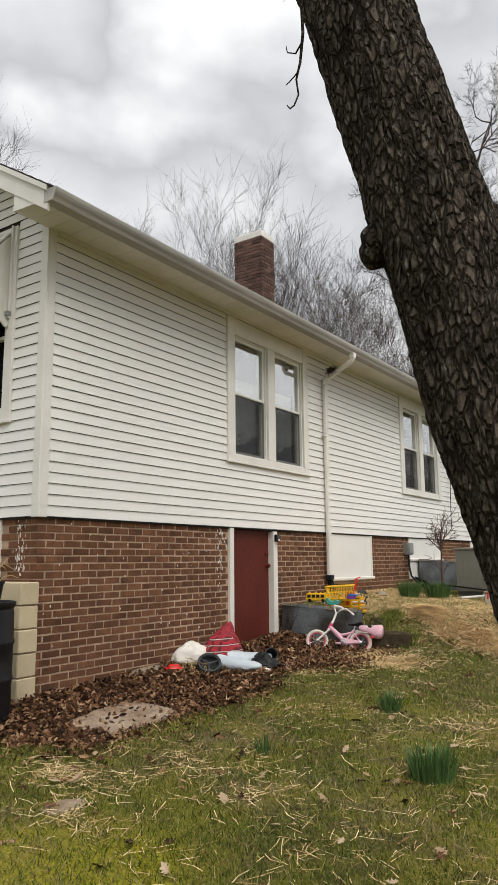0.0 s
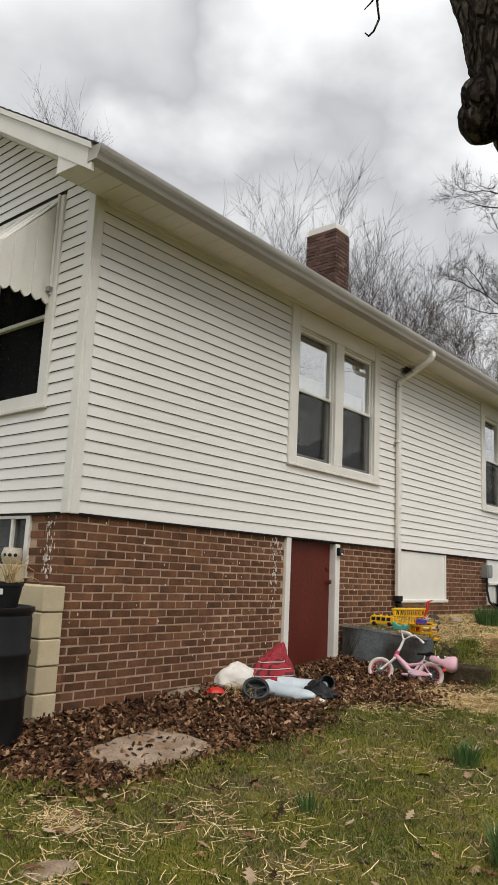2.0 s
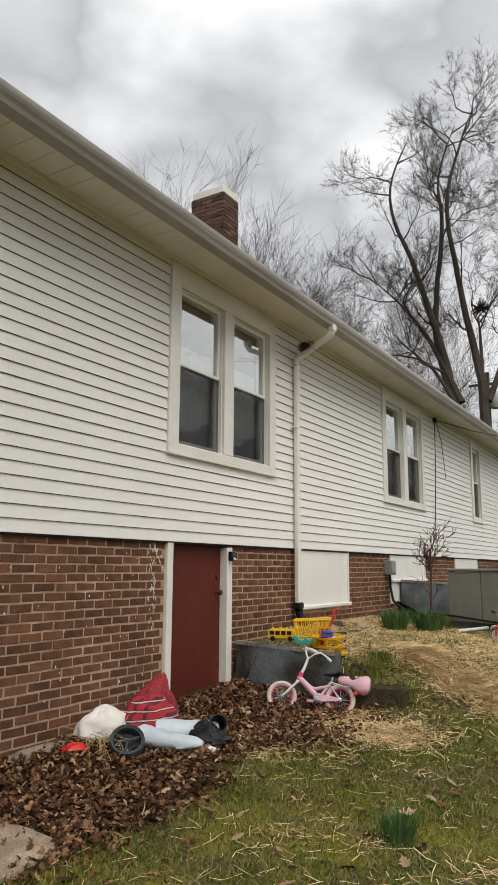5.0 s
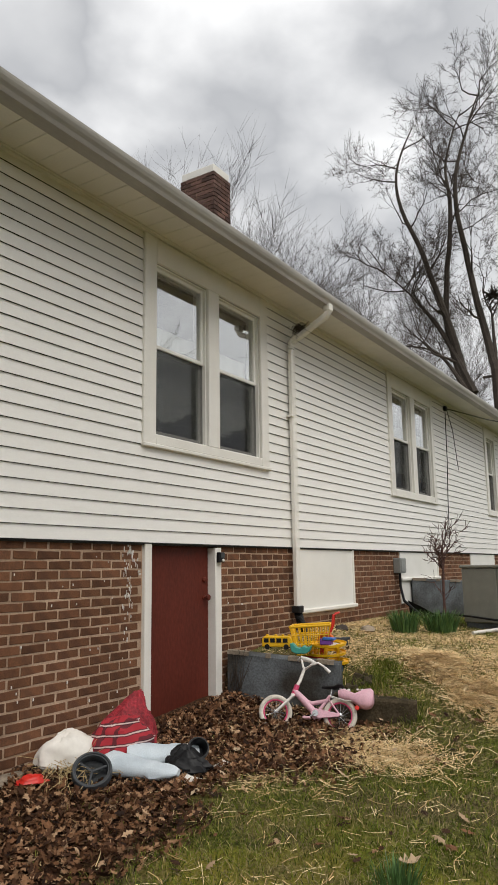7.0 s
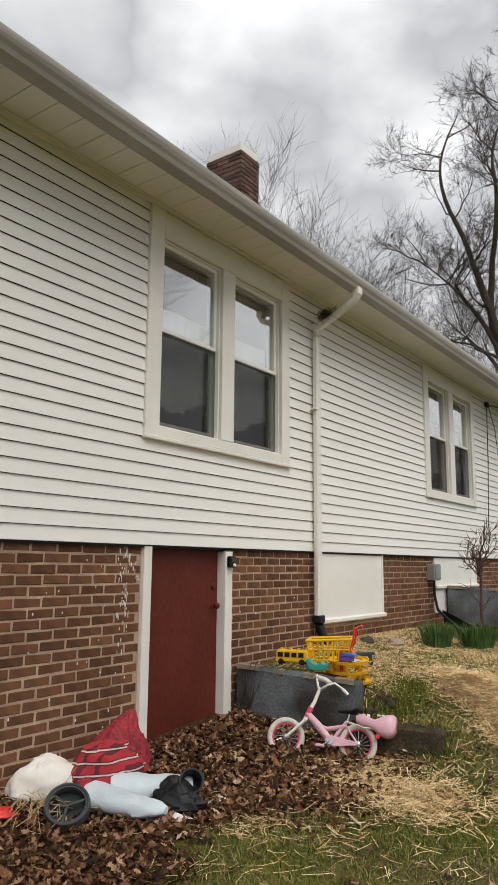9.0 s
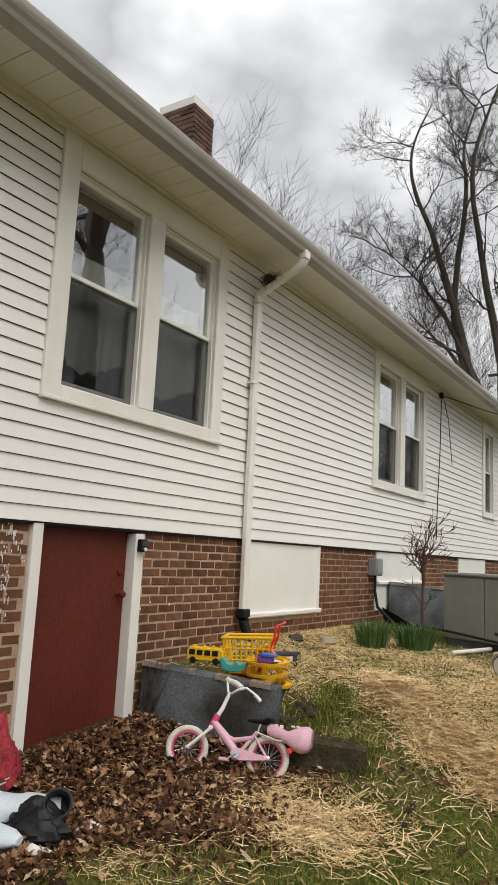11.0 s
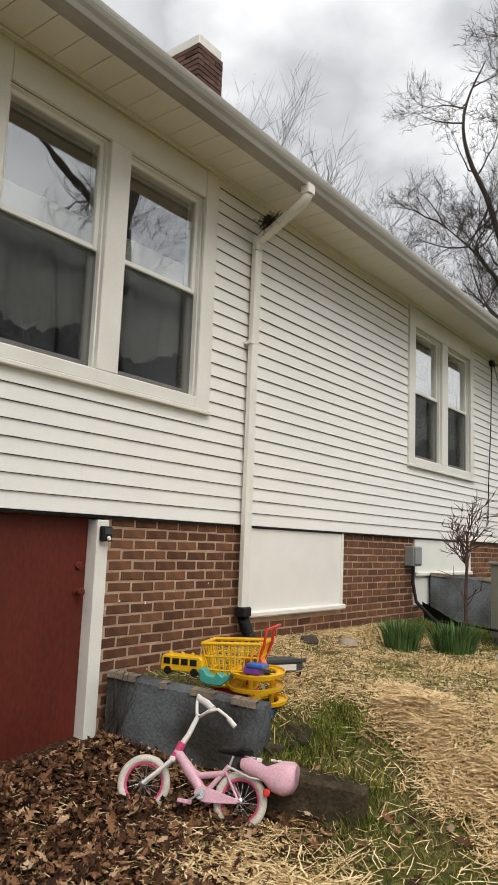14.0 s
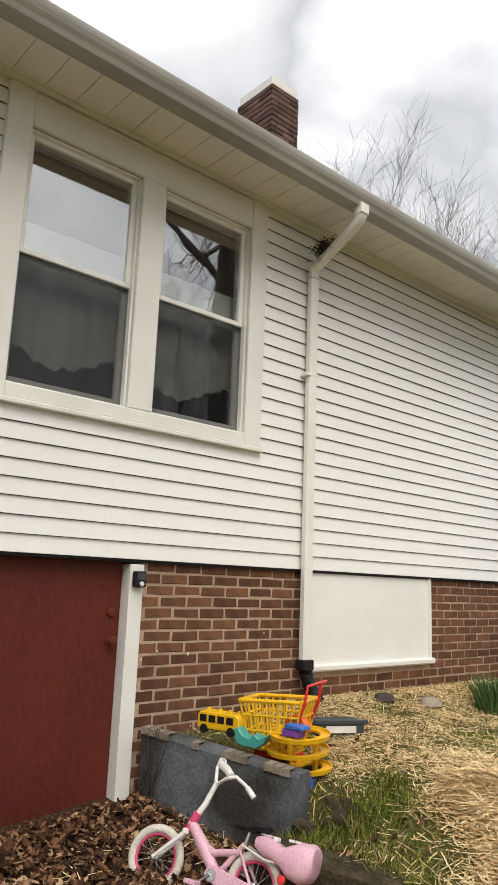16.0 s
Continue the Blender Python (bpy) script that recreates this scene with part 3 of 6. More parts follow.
# ---- brick foundation ----
BL, BH, COURSE = 0.1965, 0.0555, 0.0697
HOLES = [(7.20, 8.29, 0.0, 3.0), (9.78, 11.29, 1.23, 3.0), (12.92, 14.66, 1.5, 3.0), (12.92, 13.36, 1.2, 3.0), (16.6, 18.35, 1.3, 3.0)]
foundation = thing("wall_foundation", "weathered red brick foundation wall", "brick wall", kind="structure")
b = B()
shell_boxes(b, CORNER + 0.04, FAREND, 0.05, SILL - 0.002, [(7.22, 8.27, 0.02, SILL - 0.02)], BRICKX - 0.2, BRICKX - 0.0035)
part("mortar_bed", b, MORTAR, foundation)


worn = random.Random(77)


def brick_mesh(length, name):
    b = B().box(-0.06, 0, -length / 2, length / 2, -BH / 2, BH / 2)
    b.v = [(q[0], q[1] + worn.uniform(-0.004, 0.003), q[2] + worn.uniform(-0.003, 0.0025)) for q in b.v]
    return b.mesh(name, BRICK, bevel=0.004)


FULL, HALF = [brick_mesh(BL, "brick") for k in range(9)], [brick_mesh(BL / 2 - 0.00775, "brick_half") for k in range(4)]
rng = random.Random(5)
rest = B()


def lay(y, z, length):
    """A brick that the path passes near is an object of its own; the others are joined."""
    dx = rng.uniform(-0.0018, 0.003)
    if 6.0 < y < 9.8 and z > 0.30 and (abs(length - BL) < 1e-4 or abs(length - BL / 2 + 0.00775) < 1e-4):
        ob = new("brick", rng.choice(FULL if length > 0.15 else HALF))
        ob.parent = foundation
        ob.matrix_basis = pose(BRICKX + dx, y, z, rng.uniform(-0.9, 0.9), 0, rng.uniform(-0.4, 0.4))
    else:
        c = 0.002
        x0, x1 = BRICKX - 0.05, BRICKX + dx
        ya, yb, za, zb = y - length / 2, y + length / 2, z - BH / 2, z + BH / 2
        t = rng.uniform(-0.0025, 0.0025)
        ya, yb, za, zb = ya + rng.uniform(-0.003, 0.003), yb + rng.uniform(-0.003, 0.003), za + rng.uniform(-0.002, 0.002), zb + rng.uniform(-0.002, 0.002)
        rest.add([(x1 - c, ya, za + t), (x1 - c, yb, za - t), (x1 - c, yb, zb - t), (x1 - c, ya, zb + t), (x1, ya + c, za + c + t), (x1, yb - c, za + c - t), (x1, yb - c, zb - c - t), (x1, ya + c, zb - c + t)],
                 [(4, 5, 6, 7), (0, 1, 5, 4), (1, 2, 6, 5), (2, 3, 7, 6), (3, 0, 4, 7)])


def brick_rows(y0, y1, holes):
    z, k = SILL - 0.012 - BH / 2, 0
    while z > 0.24:
        y = y0 + (BL / 2 + 0.00775 if k % 2 else 0.0)
        if k % 2:
            lay(y0 + BL / 4 - 0.0039, z, BL / 2 - 0.00775)
        while y < y1 - 0.05:
            spans = [(y, min(y + BL, y1))]
            for a, c, za, zb in holes:
                if za < z + 0.02 and z < zb:
                    spans = [q for s0, s1 in spans for q in ((s0, min(s1, a - 0.008)), (max(s0, c + 0.008), s1)) if q[1] - q[0] > 0.03]
            for s0, s1 in spans:
                n = s1 - s0
                lay((s0 + s1) / 2, z, BL if n > BL - 0.004 else n)
            y += BL + 0.0155
        z -= COURSE
        k += 1


brick_rows(CORNER + 0.03, 21.0, HOLES)
tagged(part("brickwork", rest, BRICKS, foundation), kind="stuff")
gfound = thing("wall_gable_foundation", "red brick foundation under the gable", "brick wall", kind="structure")
part("mortar_bed", B().box(-5.70, BRICKX - 0.012, CORNER + 0.045, CORNER + 0.22, 0.05, SILL - 0.002).box(-13, -5.70, CORNER + 0.045, CORNER + 0.22, 0.05, 1.42).box(-13, -6.6, CORNER + 0.045, CORNER + 0.22, 1.42, SILL - 0.002), MORTAR, gfound)
b = B()
z, k = SILL - 0.012 - BH / 2, 0
while z > 0.26:
    x = BRICKX - (0.0 if k % 2 else BL / 2 + 0.00775)
    if k % 2 == 0:
        b.box(x + 0.010, BRICKX + 0.0, CORNER + 0.036, CORNER + 0.10, z - BH / 2, z + BH / 2)
    while x > -8.0:
        xa = x - BL
        if not (z > 1.42 and xa < -5.74 and x > -6.6):
            d = rng.uniform(-0.002, 0.002)
            b.box(xa, x, CORNER + 0.036 + d, CORNER + 0.10, z - BH / 2, z + BH / 2)
        x -= BL + 0.0155
    z -= COURSE
    k += 1
tagged(part("brickwork", b, BRICKS, gfound), kind="stuff")
# Black strip drawn in place of the shadow line below the siding.
part("drip_flashing", B().box(BRICKX - 0.02, WALL - 0.002, CORNER + 0.01, FAREND, SILL - 0.010, SILL - 0.002), BLACKP, foundation)


# ---- chimney ----
chimney = thing("chimney", "dark brick chimney with a pale cap", "chimney", kind="structure")
CX0, CX1, CY0, CY1, CT = -7.69, -7.05, 10.88, 11.32, 7.86
part("core", B().box(CX0 + 0.012, CX1 - 0.012, CY0 + 0.012, CY1 - 0.012, 5.9, CT - 0.12), MORTAR, chimney)
b = B()
z, k = CT - 0.125 - BH / 2, 0
while z > 5.95:
    for side in range(4):
        half, deep = (CY1 - CY0) / 2, (CX1 - CX0) / 2
        if side % 2:
            half, deep = deep, half
        m = pose((CX0 + CX1) / 2, (CY0 + CY1) / 2, 0, 0, 0, 90 * side)
        a = -half if k % 2 == side % 2 else -half - 0.105
        while a < half - 0.02:
            d = rng.uniform(-0.004, 0.004)
            b.box(deep - 0.06, deep + d, max(a, -half), min(a + BL, half), z - BH / 2, z + BH / 2, m)
            a += BL + 0.0095
    z -= COURSE
    k += 1
part("brickwork", b, CHIMBRICK, chimney)
b = B().box(CX0 + 0.01, CX1 - 0.012, CY0 + 0.012, CY1 - 0.01, CT - 0.12, CT + 0.01)
b.box(CX0 + 0.12, CX1 - 0.12, CY0 + 0.12, CY1 - 0.12, CT + 0.01, CT + 0.03)
part("cap", b, TRIM, chimney, bevel=0.012)


# ---- windows of the long wall ----
def window(name, y0, y1, lights, label):
    w = thing(name, label, "window", kind="structure")
    z0, z1, out = WZ0, WZ1, WALL + 0.022
    zs0, zs1 = z0 + 0.115, z1 - 0.228      # sash opening
    jamb = 0.16
    mul = 0.18
    part("casing", B().box(WALL - 0.015, out, y0, y0 + jamb, z0, z1), TRIM, w, bevel=0.006)
    part("casing", B().box(WALL - 0.015, out, y1 - jamb - 0.004, y1 - 0.05, z0, z1), TRIM, w, bevel=0.006)
    part("casing", B().box(WALL - 0.015, WALL + 0.008, y1 - 0.05, y1, z0, z1), TRIM, w, bevel=0.004)
    part("head_casing", B().box(WALL - 0.015, out - 0.003, y0 + jamb, y1 - jamb - 0.004, zs1, z1 - 0.006), TRIM, w, bevel=0.006)
    b = B().box(WALL - 0.015, out - 0.002, y0 + jamb, y1 - jamb - 0.004, z0 + 0.03, zs0)
    b.box(WALL - 0.01, out + 0.012, y0 - 0.005, y1 + 0.005, z0 - 0.002, z0 + 0.03)
    part("window_sill", b, TRIM, w, bevel=0.006)
    spans = [(y0 + jamb, y1 - jamb - 0.004)]
    if lights == 2:
        mid = (spans[0][0] + spans[0][1]) / 2
        part("mullion", B().box(WALL - 0.08, out - 0.001, mid - mul / 2, mid + mul / 2, zs0, zs1), TRIM, w, bevel=0.006)
        spans = [(spans[0][0], mid - mul / 2), (mid + mul / 2, spans[0][1])]
    mid = (zs0 + zs1) / 2 + 0.035
    for a, c in spans:
        b = B()
        b.box(WALL - 0.16, WALL - 0.016, a - 0.012, a + 0.012, zs0, zs1).box(WALL - 0.16, WALL - 0.016, c - 0.012, c + 0.012, zs0, zs1)
        b.box(WALL - 0.16, WALL - 0.016, a, c, zs1 - 0.012, zs1).box(WALL - 0.16, WALL - 0.016, a, c, zs0, zs0 + 0.012)
        part("jamb_liner", b, SASH, w)
        for za, zb, x, lower in ((zs0 + 0.012, mid + 0.02, WALL - 0.092, True), (mid - 0.025, zs1 - 0.012, WALL - 0.058, False)):
            f = B()
            s = 0.034
            f.box(x - 0.015, x + 0.015, a + 0.012, a + 0.012 + s, za, zb).box(x - 0.015, x + 0.015, c - 0.012 - s, c - 0.012, za, zb)
            f.box(x - 0.015, x + 0.015, a + 0.012 + s, c - 0.012 - s, za, za + s + (0.012 if lower else 0.0))
            f.box(x - 0.015, x + 0.015, a + 0.012 + s, c - 0.012 - s, zb - s, zb)
            sash = part("sash", f, SASH, w, bevel=0.004)
            p = part("pane", B().box(x - 0.003, x + 0.001, a + 0.04, c - 0.04, za + 0.03, zb - 0.03), GLASS, sash)
            p.visible_shadow = False
        sc = part("insect_screen", B().box(WALL - 0.052, WALL - 0.0505, a + 0.014, c - 0.014, zs0 + 0.02, mid - 0.03), SCREEN, w, "dark insect screen, or layer added to dim the gable panes")
        sc.visible_shadow = False
    # curtain with a scalloped lace hem, hung half way up the upper sash
    b = B()
    ya, yb = y0 + 0.09, y1 - 0.15
    n, rows = 150, 10
    top, hem = zs0 + 0.62 * (zs1 - zs0) + 0.10, zs0 + 0.25
    pts = []
    for i in range(n + 1):
        t = i / n
        y = ya + (yb - ya) * t
        fold = 0.016 * math.sin(t * 46 + 2.2 * math.sin(t * 9)) + 0.010 * math.sin(t * 97)
        swag = 0.07 * math.cos(t * 2 * math.pi * lights) + 0.022 * abs(math.sin(t * 40)) + 0.01 * math.sin(t * 170)
        for j in range(rows + 1):
            s = j / rows
            pts.append((WALL - 0.20 + fold * (0.4 + s), y, top + (hem + swag - top) * s))
    b.add(pts, [(i * (rows + 1) + j, (i + 1) * (rows + 1) + j, (i + 1) * (rows + 1) + j + 1, i * (rows + 1) + j + 1) for i in range(n) for j in range(rows)])
    part("curtain", b, CURTAIN, w, "sheer curtain with a scalloped lace hem", smooth=True)
    return w


window("window_1", *WIN[0], "pair of white double-hung windows with lace curtains")
window("window_2", *WIN[1], "pair of white double-hung windows")
window("window_3", *WIN[2], "single white double-hung window")

# ---- cellar door ----
door = thing("door_1", "worn oxblood red cellar door in a white frame", "door", kind="structure")
leaf = part("door_leaf", B().box(BRICKX - 0.10, BRICKX - 0.055, 7.295, 8.190, 0.35, SILL - 0.012), DOORRED, door, bevel=0.004)
part("frame_post", B().box(BRICKX - 0.13, BRICKX + 0.03, 7.205, 7.292, 0.30, SILL - 0.004), TRIM, door, bevel=0.005)
part("frame_post", B().box(BRICKX - 0.13, BRICKX + 0.03, 8.193, 8.29, 0.30, SILL - 0.03), TRIM, door, bevel=0.005)
# Black strip that stands in for the shadow gap over the door.
part("lintel", B().box(BRICKX - 0.13, BRICKX - 0.004, 7.292, 8.193, SILL - 0.012, SILL + 0.02), BLACKP, door)
turned = lambda x, y, z: pose(x, y, z, 0, 90, 0)
part("door_knob", B().lathe([(0.027, 0), (0.027, 0.006), (0.010, 0.010), (0.010, 0.03), (0.024, 0.036), (0.029, 0.05), (0.022, 0.062), (0.008, 0.066)], 16, turned(BRICKX - 0.055, 8.125, 1.485)), DOORRED, leaf, "painted door knob", smooth=True)
part("deadbolt", B().lathe([(0.026, 0), (0.026, 0.010), (0.020, 0.018), (0.006, 0.019)], 16, turned(BRICKX - 0.055, 8.125, 1.645)), DOORRED, leaf, "painted deadbolt", smooth=True)
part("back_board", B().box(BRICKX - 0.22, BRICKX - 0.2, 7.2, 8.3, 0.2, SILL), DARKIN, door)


# ---- vents, pipes and boxes on the long wall ----
def cellar_panel(y0, y1, z0, z1, label):
    t = thing("window_panel", label, "panel", kind="structure")
    part("board", B().box(BRICKX - 0.02, BRICKX + 0.012, y0 + 0.02, y1 - 0.03, z0 + 0.05, z1), SASH, t)
    part("side_trim", B().box(BRICKX - 0.02, BRICKX + 0.022, y1 - 0.045, y1, z0 + 0.04, z1), TRIM, t, bevel=0.004)
    part("sill_trim", B().box(BRICKX - 0.02, BRICKX + 0.05, y0 - 0.01, y1 + 0.02, z0, z0 + 0.05), TRIM, t, bevel=0.012)
    return t


cellar_panel(9.76, 11.29, 1.235, SILL - 0.012, "white board closing a cellar window")
p2 = cellar_panel(12.92, 14.66, 1.52, SILL - 0.012, "white board over a cellar opening")
part("board", B().box(BRICKX - 0.02, BRICKX + 0.016, 12.92, 13.36, 1.20, 1.519), SASH, p2)
cellar_panel(16.60, 18.35, 1.30, SILL - 0.012, "white board closing a far cellar window")

spout = thing("downspout", "off-white metal downspout with an elbow", "downspout")
DY = 9.655
def flat_pipe(b, path, w=0.085, d=0.06):
    """A rectangular pipe with rounded corners along a path in the plane of x and z."""
    prof = [(w / 2, d / 2 - 0.012), (w / 2 - 0.012, d / 2), (-w / 2 + 0.012, d / 2), (-w / 2, d / 2 - 0.012), (-w / 2, -d / 2 + 0.012), (-w / 2 + 0.012, -d / 2), (w / 2 - 0.012, -d / 2), (w / 2, -d / 2 + 0.012)]
    n, v = len(prof), []
    for i, (x, y, z) in enumerate(path):
        a, c = path[max(i - 1, 0)], path[min(i + 1, len(path) - 1)]
        t = Vector((c[0] - a[0], c[1] - a[1], c[2] - a[2])).normalized()
        across = Vector((0, 1, 0))
        up = t.cross(across).normalized()
        v += [Vector((x, y, z)) + across * u + up * k for u, k in prof]
    f = [(i * n + k, i * n + (k + 1) % n, (i + 1) * n + (k + 1) % n, (i + 1) * n + k) for i in range(len(path) - 1) for k in range(n)]
    return b.add(v, f + [tuple(range(n))[::-1], tuple(range((len(path) - 1) * n, len(path) * n))])
part("pipe", flat_pipe(B(), [(WALL + 0.045, DY, 4.22), (WALL + 0.045, DY, 1.29)]), TRIM, spout, smooth=True)
part("elbow", flat_pipe(B(), [(-4.605, DY - 0.02, 4.65), (-4.605, DY - 0.02, 4.57), (-4.63, DY - 0.02, 4.53), (-4.99, DY, 4.36), (WALL + 0.05, DY, 4.31), (WALL + 0.045, DY, 4.23)], 0.08, 0.06), TRIM, spout, smooth=True)
part("outlet", B().box(-4.645, -4.565, DY - 0.065, DY + 0.025, 4.575, 4.66), TRIM, spout, bevel=0.006)
for zz in (3.42,):
    part("strap", B().box(WALL + 0.004, WALL + 0.076, DY - 0.075, DY + 0.045, zz, zz + 0.022), TRIM, spout, bevel=0.003)
nest = B()
for k in range(260):
    a = Vector((rng.gauss(-4.97, 0.05), rng.gauss(DY - 0.02, 0.03), rng.gauss(4.45, 0.03)))
    d = Vector((rng.uniform(-1, 1), rng.uniform(-1, 1), rng.uniform(-1.2, 0.4))).normalized()
    nest.tube([a, a + d * rng.uniform(0.03, 0.08)], 0.0028, 3, False)
tagged(part("bird_nest", nest, FARBARK), "twig bird nest on the downspout elbow", "nest")
hose = thing("drain_hose", "black corrugated drain hose under the downspout", "hose")
b = B()
path = [(WALL + 0.045, DY, 1.30), (WALL + 0.045, DY + 0.01, 1.24), (WALL + 0.05, DY + 0.06, 1.14), (WALL + 0.07, DY + 0.14, 1.02), (WALL + 0.12, DY + 0.22, 0.93)]
pts, rad = [], []
for k in range(61):
    t = k / 60 * (len(path) - 1)
    i = min(int(t), len(path) - 2)
    pts.append(Vector(path[i]).lerp(Vector(path[i + 1]), t - i))
    rad.append(0.038 if k % 2 else 0.048)
part("corrugated_tube", b.tube(pts, rad, 14), BLACKP, hose)
part("adapter", B().box(WALL - 0.005, WALL + 0.095, DY - 0.052, DY + 0.052, 1.26, 1.335), BLACKP, hose, bevel=0.01)

lamp = thing("wall_light", "small black motion-sensor light on the door frame", "light")
part("housing", B().box(BRICKX + 0.030, BRICKX + 0.075, 8.205, 8.285, 1.80, 1.895), BLACKP, lamp, bevel=0.008)
part("lens", B().box(BRICKX + 0.0755, BRICKX + 0.08, 8.215, 8.275, 1.845, 1.885), GREYP, lamp)
part("sensor", B().lathe([(0.012, 0), (0.016, 0.008), (0.012, 0.016)], 10, pose(BRICKX + 0.075, 8.245, 1.82, 0, 90, 0)), WHITEP, lamp, smooth=True)

meter = thing("electric_box", "grey electric disconnect box on the brick wall", "electric box")
part("box", B().box(BRICKX, BRICKX + 0.11, 12.68, 12.90, 1.64, 1.86), GALV, meter, bevel=0.008)
part("cover", B().box(BRICKX + 0.112, BRICKX + 0.122, 12.70, 12.88, 1.66, 1.85), GALV, meter, bevel=0.004)
part("conduit", B().tube([(BRICKX + 0.05, 12.80, 1.65), (BRICKX + 0.05, 12.80, 1.45), (BRICKX + 0.10, 12.78, 1.25), (BRICKX + 0.35, 12.75, 1.05), (BRICKX + 0.5, 12.6, 0.93)], 0.02, 8), BLACKP, meter, smooth=True)

wire = thing("service_cable", "black service cable running down the wall", "cable")
part("drop_cable", B().tube([(WALL + 0.03, 15.42, 4.60), (WALL + 0.03, 15.36, 3.6), (WALL + 0.03, 15.26, 2.86), (WALL + 0.02, 15.24, 2.2)], 0.008, 6), BLACKP, wire)
part("side_cable", B().tube([(WALL + 0.03, 15.49, 4.60), (WALL + 0.05, 15.74, 4.2), (WALL + 0.03, 16.02, 3.5)], 0.006, 5), BLACKP, wire)
part("overhead_cable", B().tube([(WALL + 0.03, 15.44, 4.58), (-4.7, 16.6, 4.52), (-3.9, 19.5, 4.6), (2, 34, 6.2)], 0.009, 5), BLACKP, wire)
part("anchor", B().box(WALL - 0.0, WALL + 0.06, 15.38, 15.48, 4.53, 4.62), BLACKP, wire, bevel=0.01)


# ---- retaining walls ----
def rough_wall(name, a, c, thick, z0, z1, label, top_mat=True):
    """A cast wall from a to c in plan (front face), uneven on top, with a paler worn top edge."""
    t = thing(name, label, "retaining wall")
    d = Vector((c[0] - a[0], c[1] - a[1], 0))
    n = max(6, int(d.length / 0.05))
    side = Vector((-d.y, d.x, 0)).normalized()
    v, f = [], []
    for i in range(n + 1):
        p = Vector((a[0], a[1], 0)) + d * (i / n)
        zt = z1[0] + (z1[1] - z1[0]) * i / n + 0.008 * noise.noise((i * 0.6, 2.0, a[0]))
        w = 0.006 * noise.noise((i * 0.5, 0.0, a[1]))
        v += [p - side * w + Vector((0, 0, z0)), p - side * w + Vector((0, 0, (z0 + zt) / 2)), p - side * w + Vector((0, 0, zt - 0.02)), p + side * 0.012 + Vector((0, 0, zt)),
              p + side * (thick - 0.015) + Vector((0, 0, zt + 0.004)), p + side * thick + Vector((0, 0, zt - 0.02)), p + side * thick + Vector((0, 0, z0))]
    for i in range(n):
        f += [(i * 7 + k, (i + 1) * 7 + k, (i + 1) * 7 + k + 1, i * 7 + k + 1) for k in range(6)]
    f += [tuple(range(7)), tuple(range(n * 7, n * 7 + 7))[::-1]]
    part("wall_body", B().add(v, f), CONCRETE, t)
    if top_mat:
        s = B()
        for i in range(n):
            if noise.noise((i * 0.35, 7.0, a[0])) > 0.05 or i < 4:
                p, q = Vector((a[0], a[1], 0)) + d * (i / n), Vector((a[0], a[1], 0)) + d * ((i + 1) / n)
                zt = z1[0] + (z1[1] - z1[0]) * i / n
                hgt = zt + 0.010
                s.add([p - side * 0.010 + Vector((0, 0, hgt)), q - side * 0.010 + Vector((0, 0, hgt)), q + side * 0.06 + Vector((0, 0, hgt + 0.004)), p + side * 0.06 + Vector((0, 0, hgt + 0.004)),
                       p - side * 0.012 + Vector((0, 0, hgt - 0.035)), q - side * 0.012 + Vector((0, 0, hgt - 0.035))], [(0, 1, 2, 3), (4, 5, 1, 0)])
        part("worn_edge", s, CONCTOP, t)
    return t


rough_wall("retaining_wall", (-5.12, 8.325), (-4.125, 8.63), 0.12, 0.30, (0.992, 0.905), "dark stained concrete retaining wall beside the cellar door")
lowwall = rough_wall("low_wall", (-4.00, 8.22), (-3.36, 8.42), 0.16, 0.30, (0.705, 0.675), "low mossy concrete footing wall in the grass", False)
MOSSY = material("mossy_concrete", (0.085, 0.064, 0.040), (0.036, 0.030, 0.018), 0.95, scale=6, fine=50, bump=0.6, fine_amount=0.35, dist=0.01, spec=0.1)
lowwall.children[0].data.materials[0] = MOSSY
rub = B()
for k in range(16):
    x, y, s = rng.uniform(-4.05, -3.88), rng.uniform(8.50, 8.80), rng.uniform(0.03, 0.07)
    m = pose(x, y, ground_z(x, y) + s * 0.3, rng.uniform(0, 360), rng.uniform(0, 360), rng.uniform(0, 360))
    rub.box(-s, s, -s * 0.7, s * 0.6, -s * 0.5, s * 0.5, m)
tagged(part("rubble", rub, MOSSY, bevel=0.012), "broken concrete rubble at the wall end", "rubble", kind="stuff")
rough_wall("far_retaining_wall", (-5.12, 13.26), (-4.35, 13.78), 0.18, 0.80, (1.55, 1.50), "grey concrete retaining wall beside a cellar entry")
tarp = B()
for i in range(7):
    for j in range(6):
        u, w = i / 6, j / 5
        tarp.v.append((-5.08 + 0.50 * u, 13.02 - 0.10 * w + 0.12 * u, 0.95 + (0.30 - 0.26 * u) * w + 0.02 * noise.noise((u * 5, w * 5, 2))))
tarp.f = [(i * 6 + j, (i + 1) * 6 + j, (i + 1) * 6 + j + 1, i * 6 + j + 1) for i in range(6) for j in range(5)]
tarp.box(-5.08, -4.60, 13.02, 13.2, 0.85, 0.97)
tagged(part("black_tarp", tarp, BLACKP, smooth=True), "black plastic sheet slumped by the wall", "tarp")

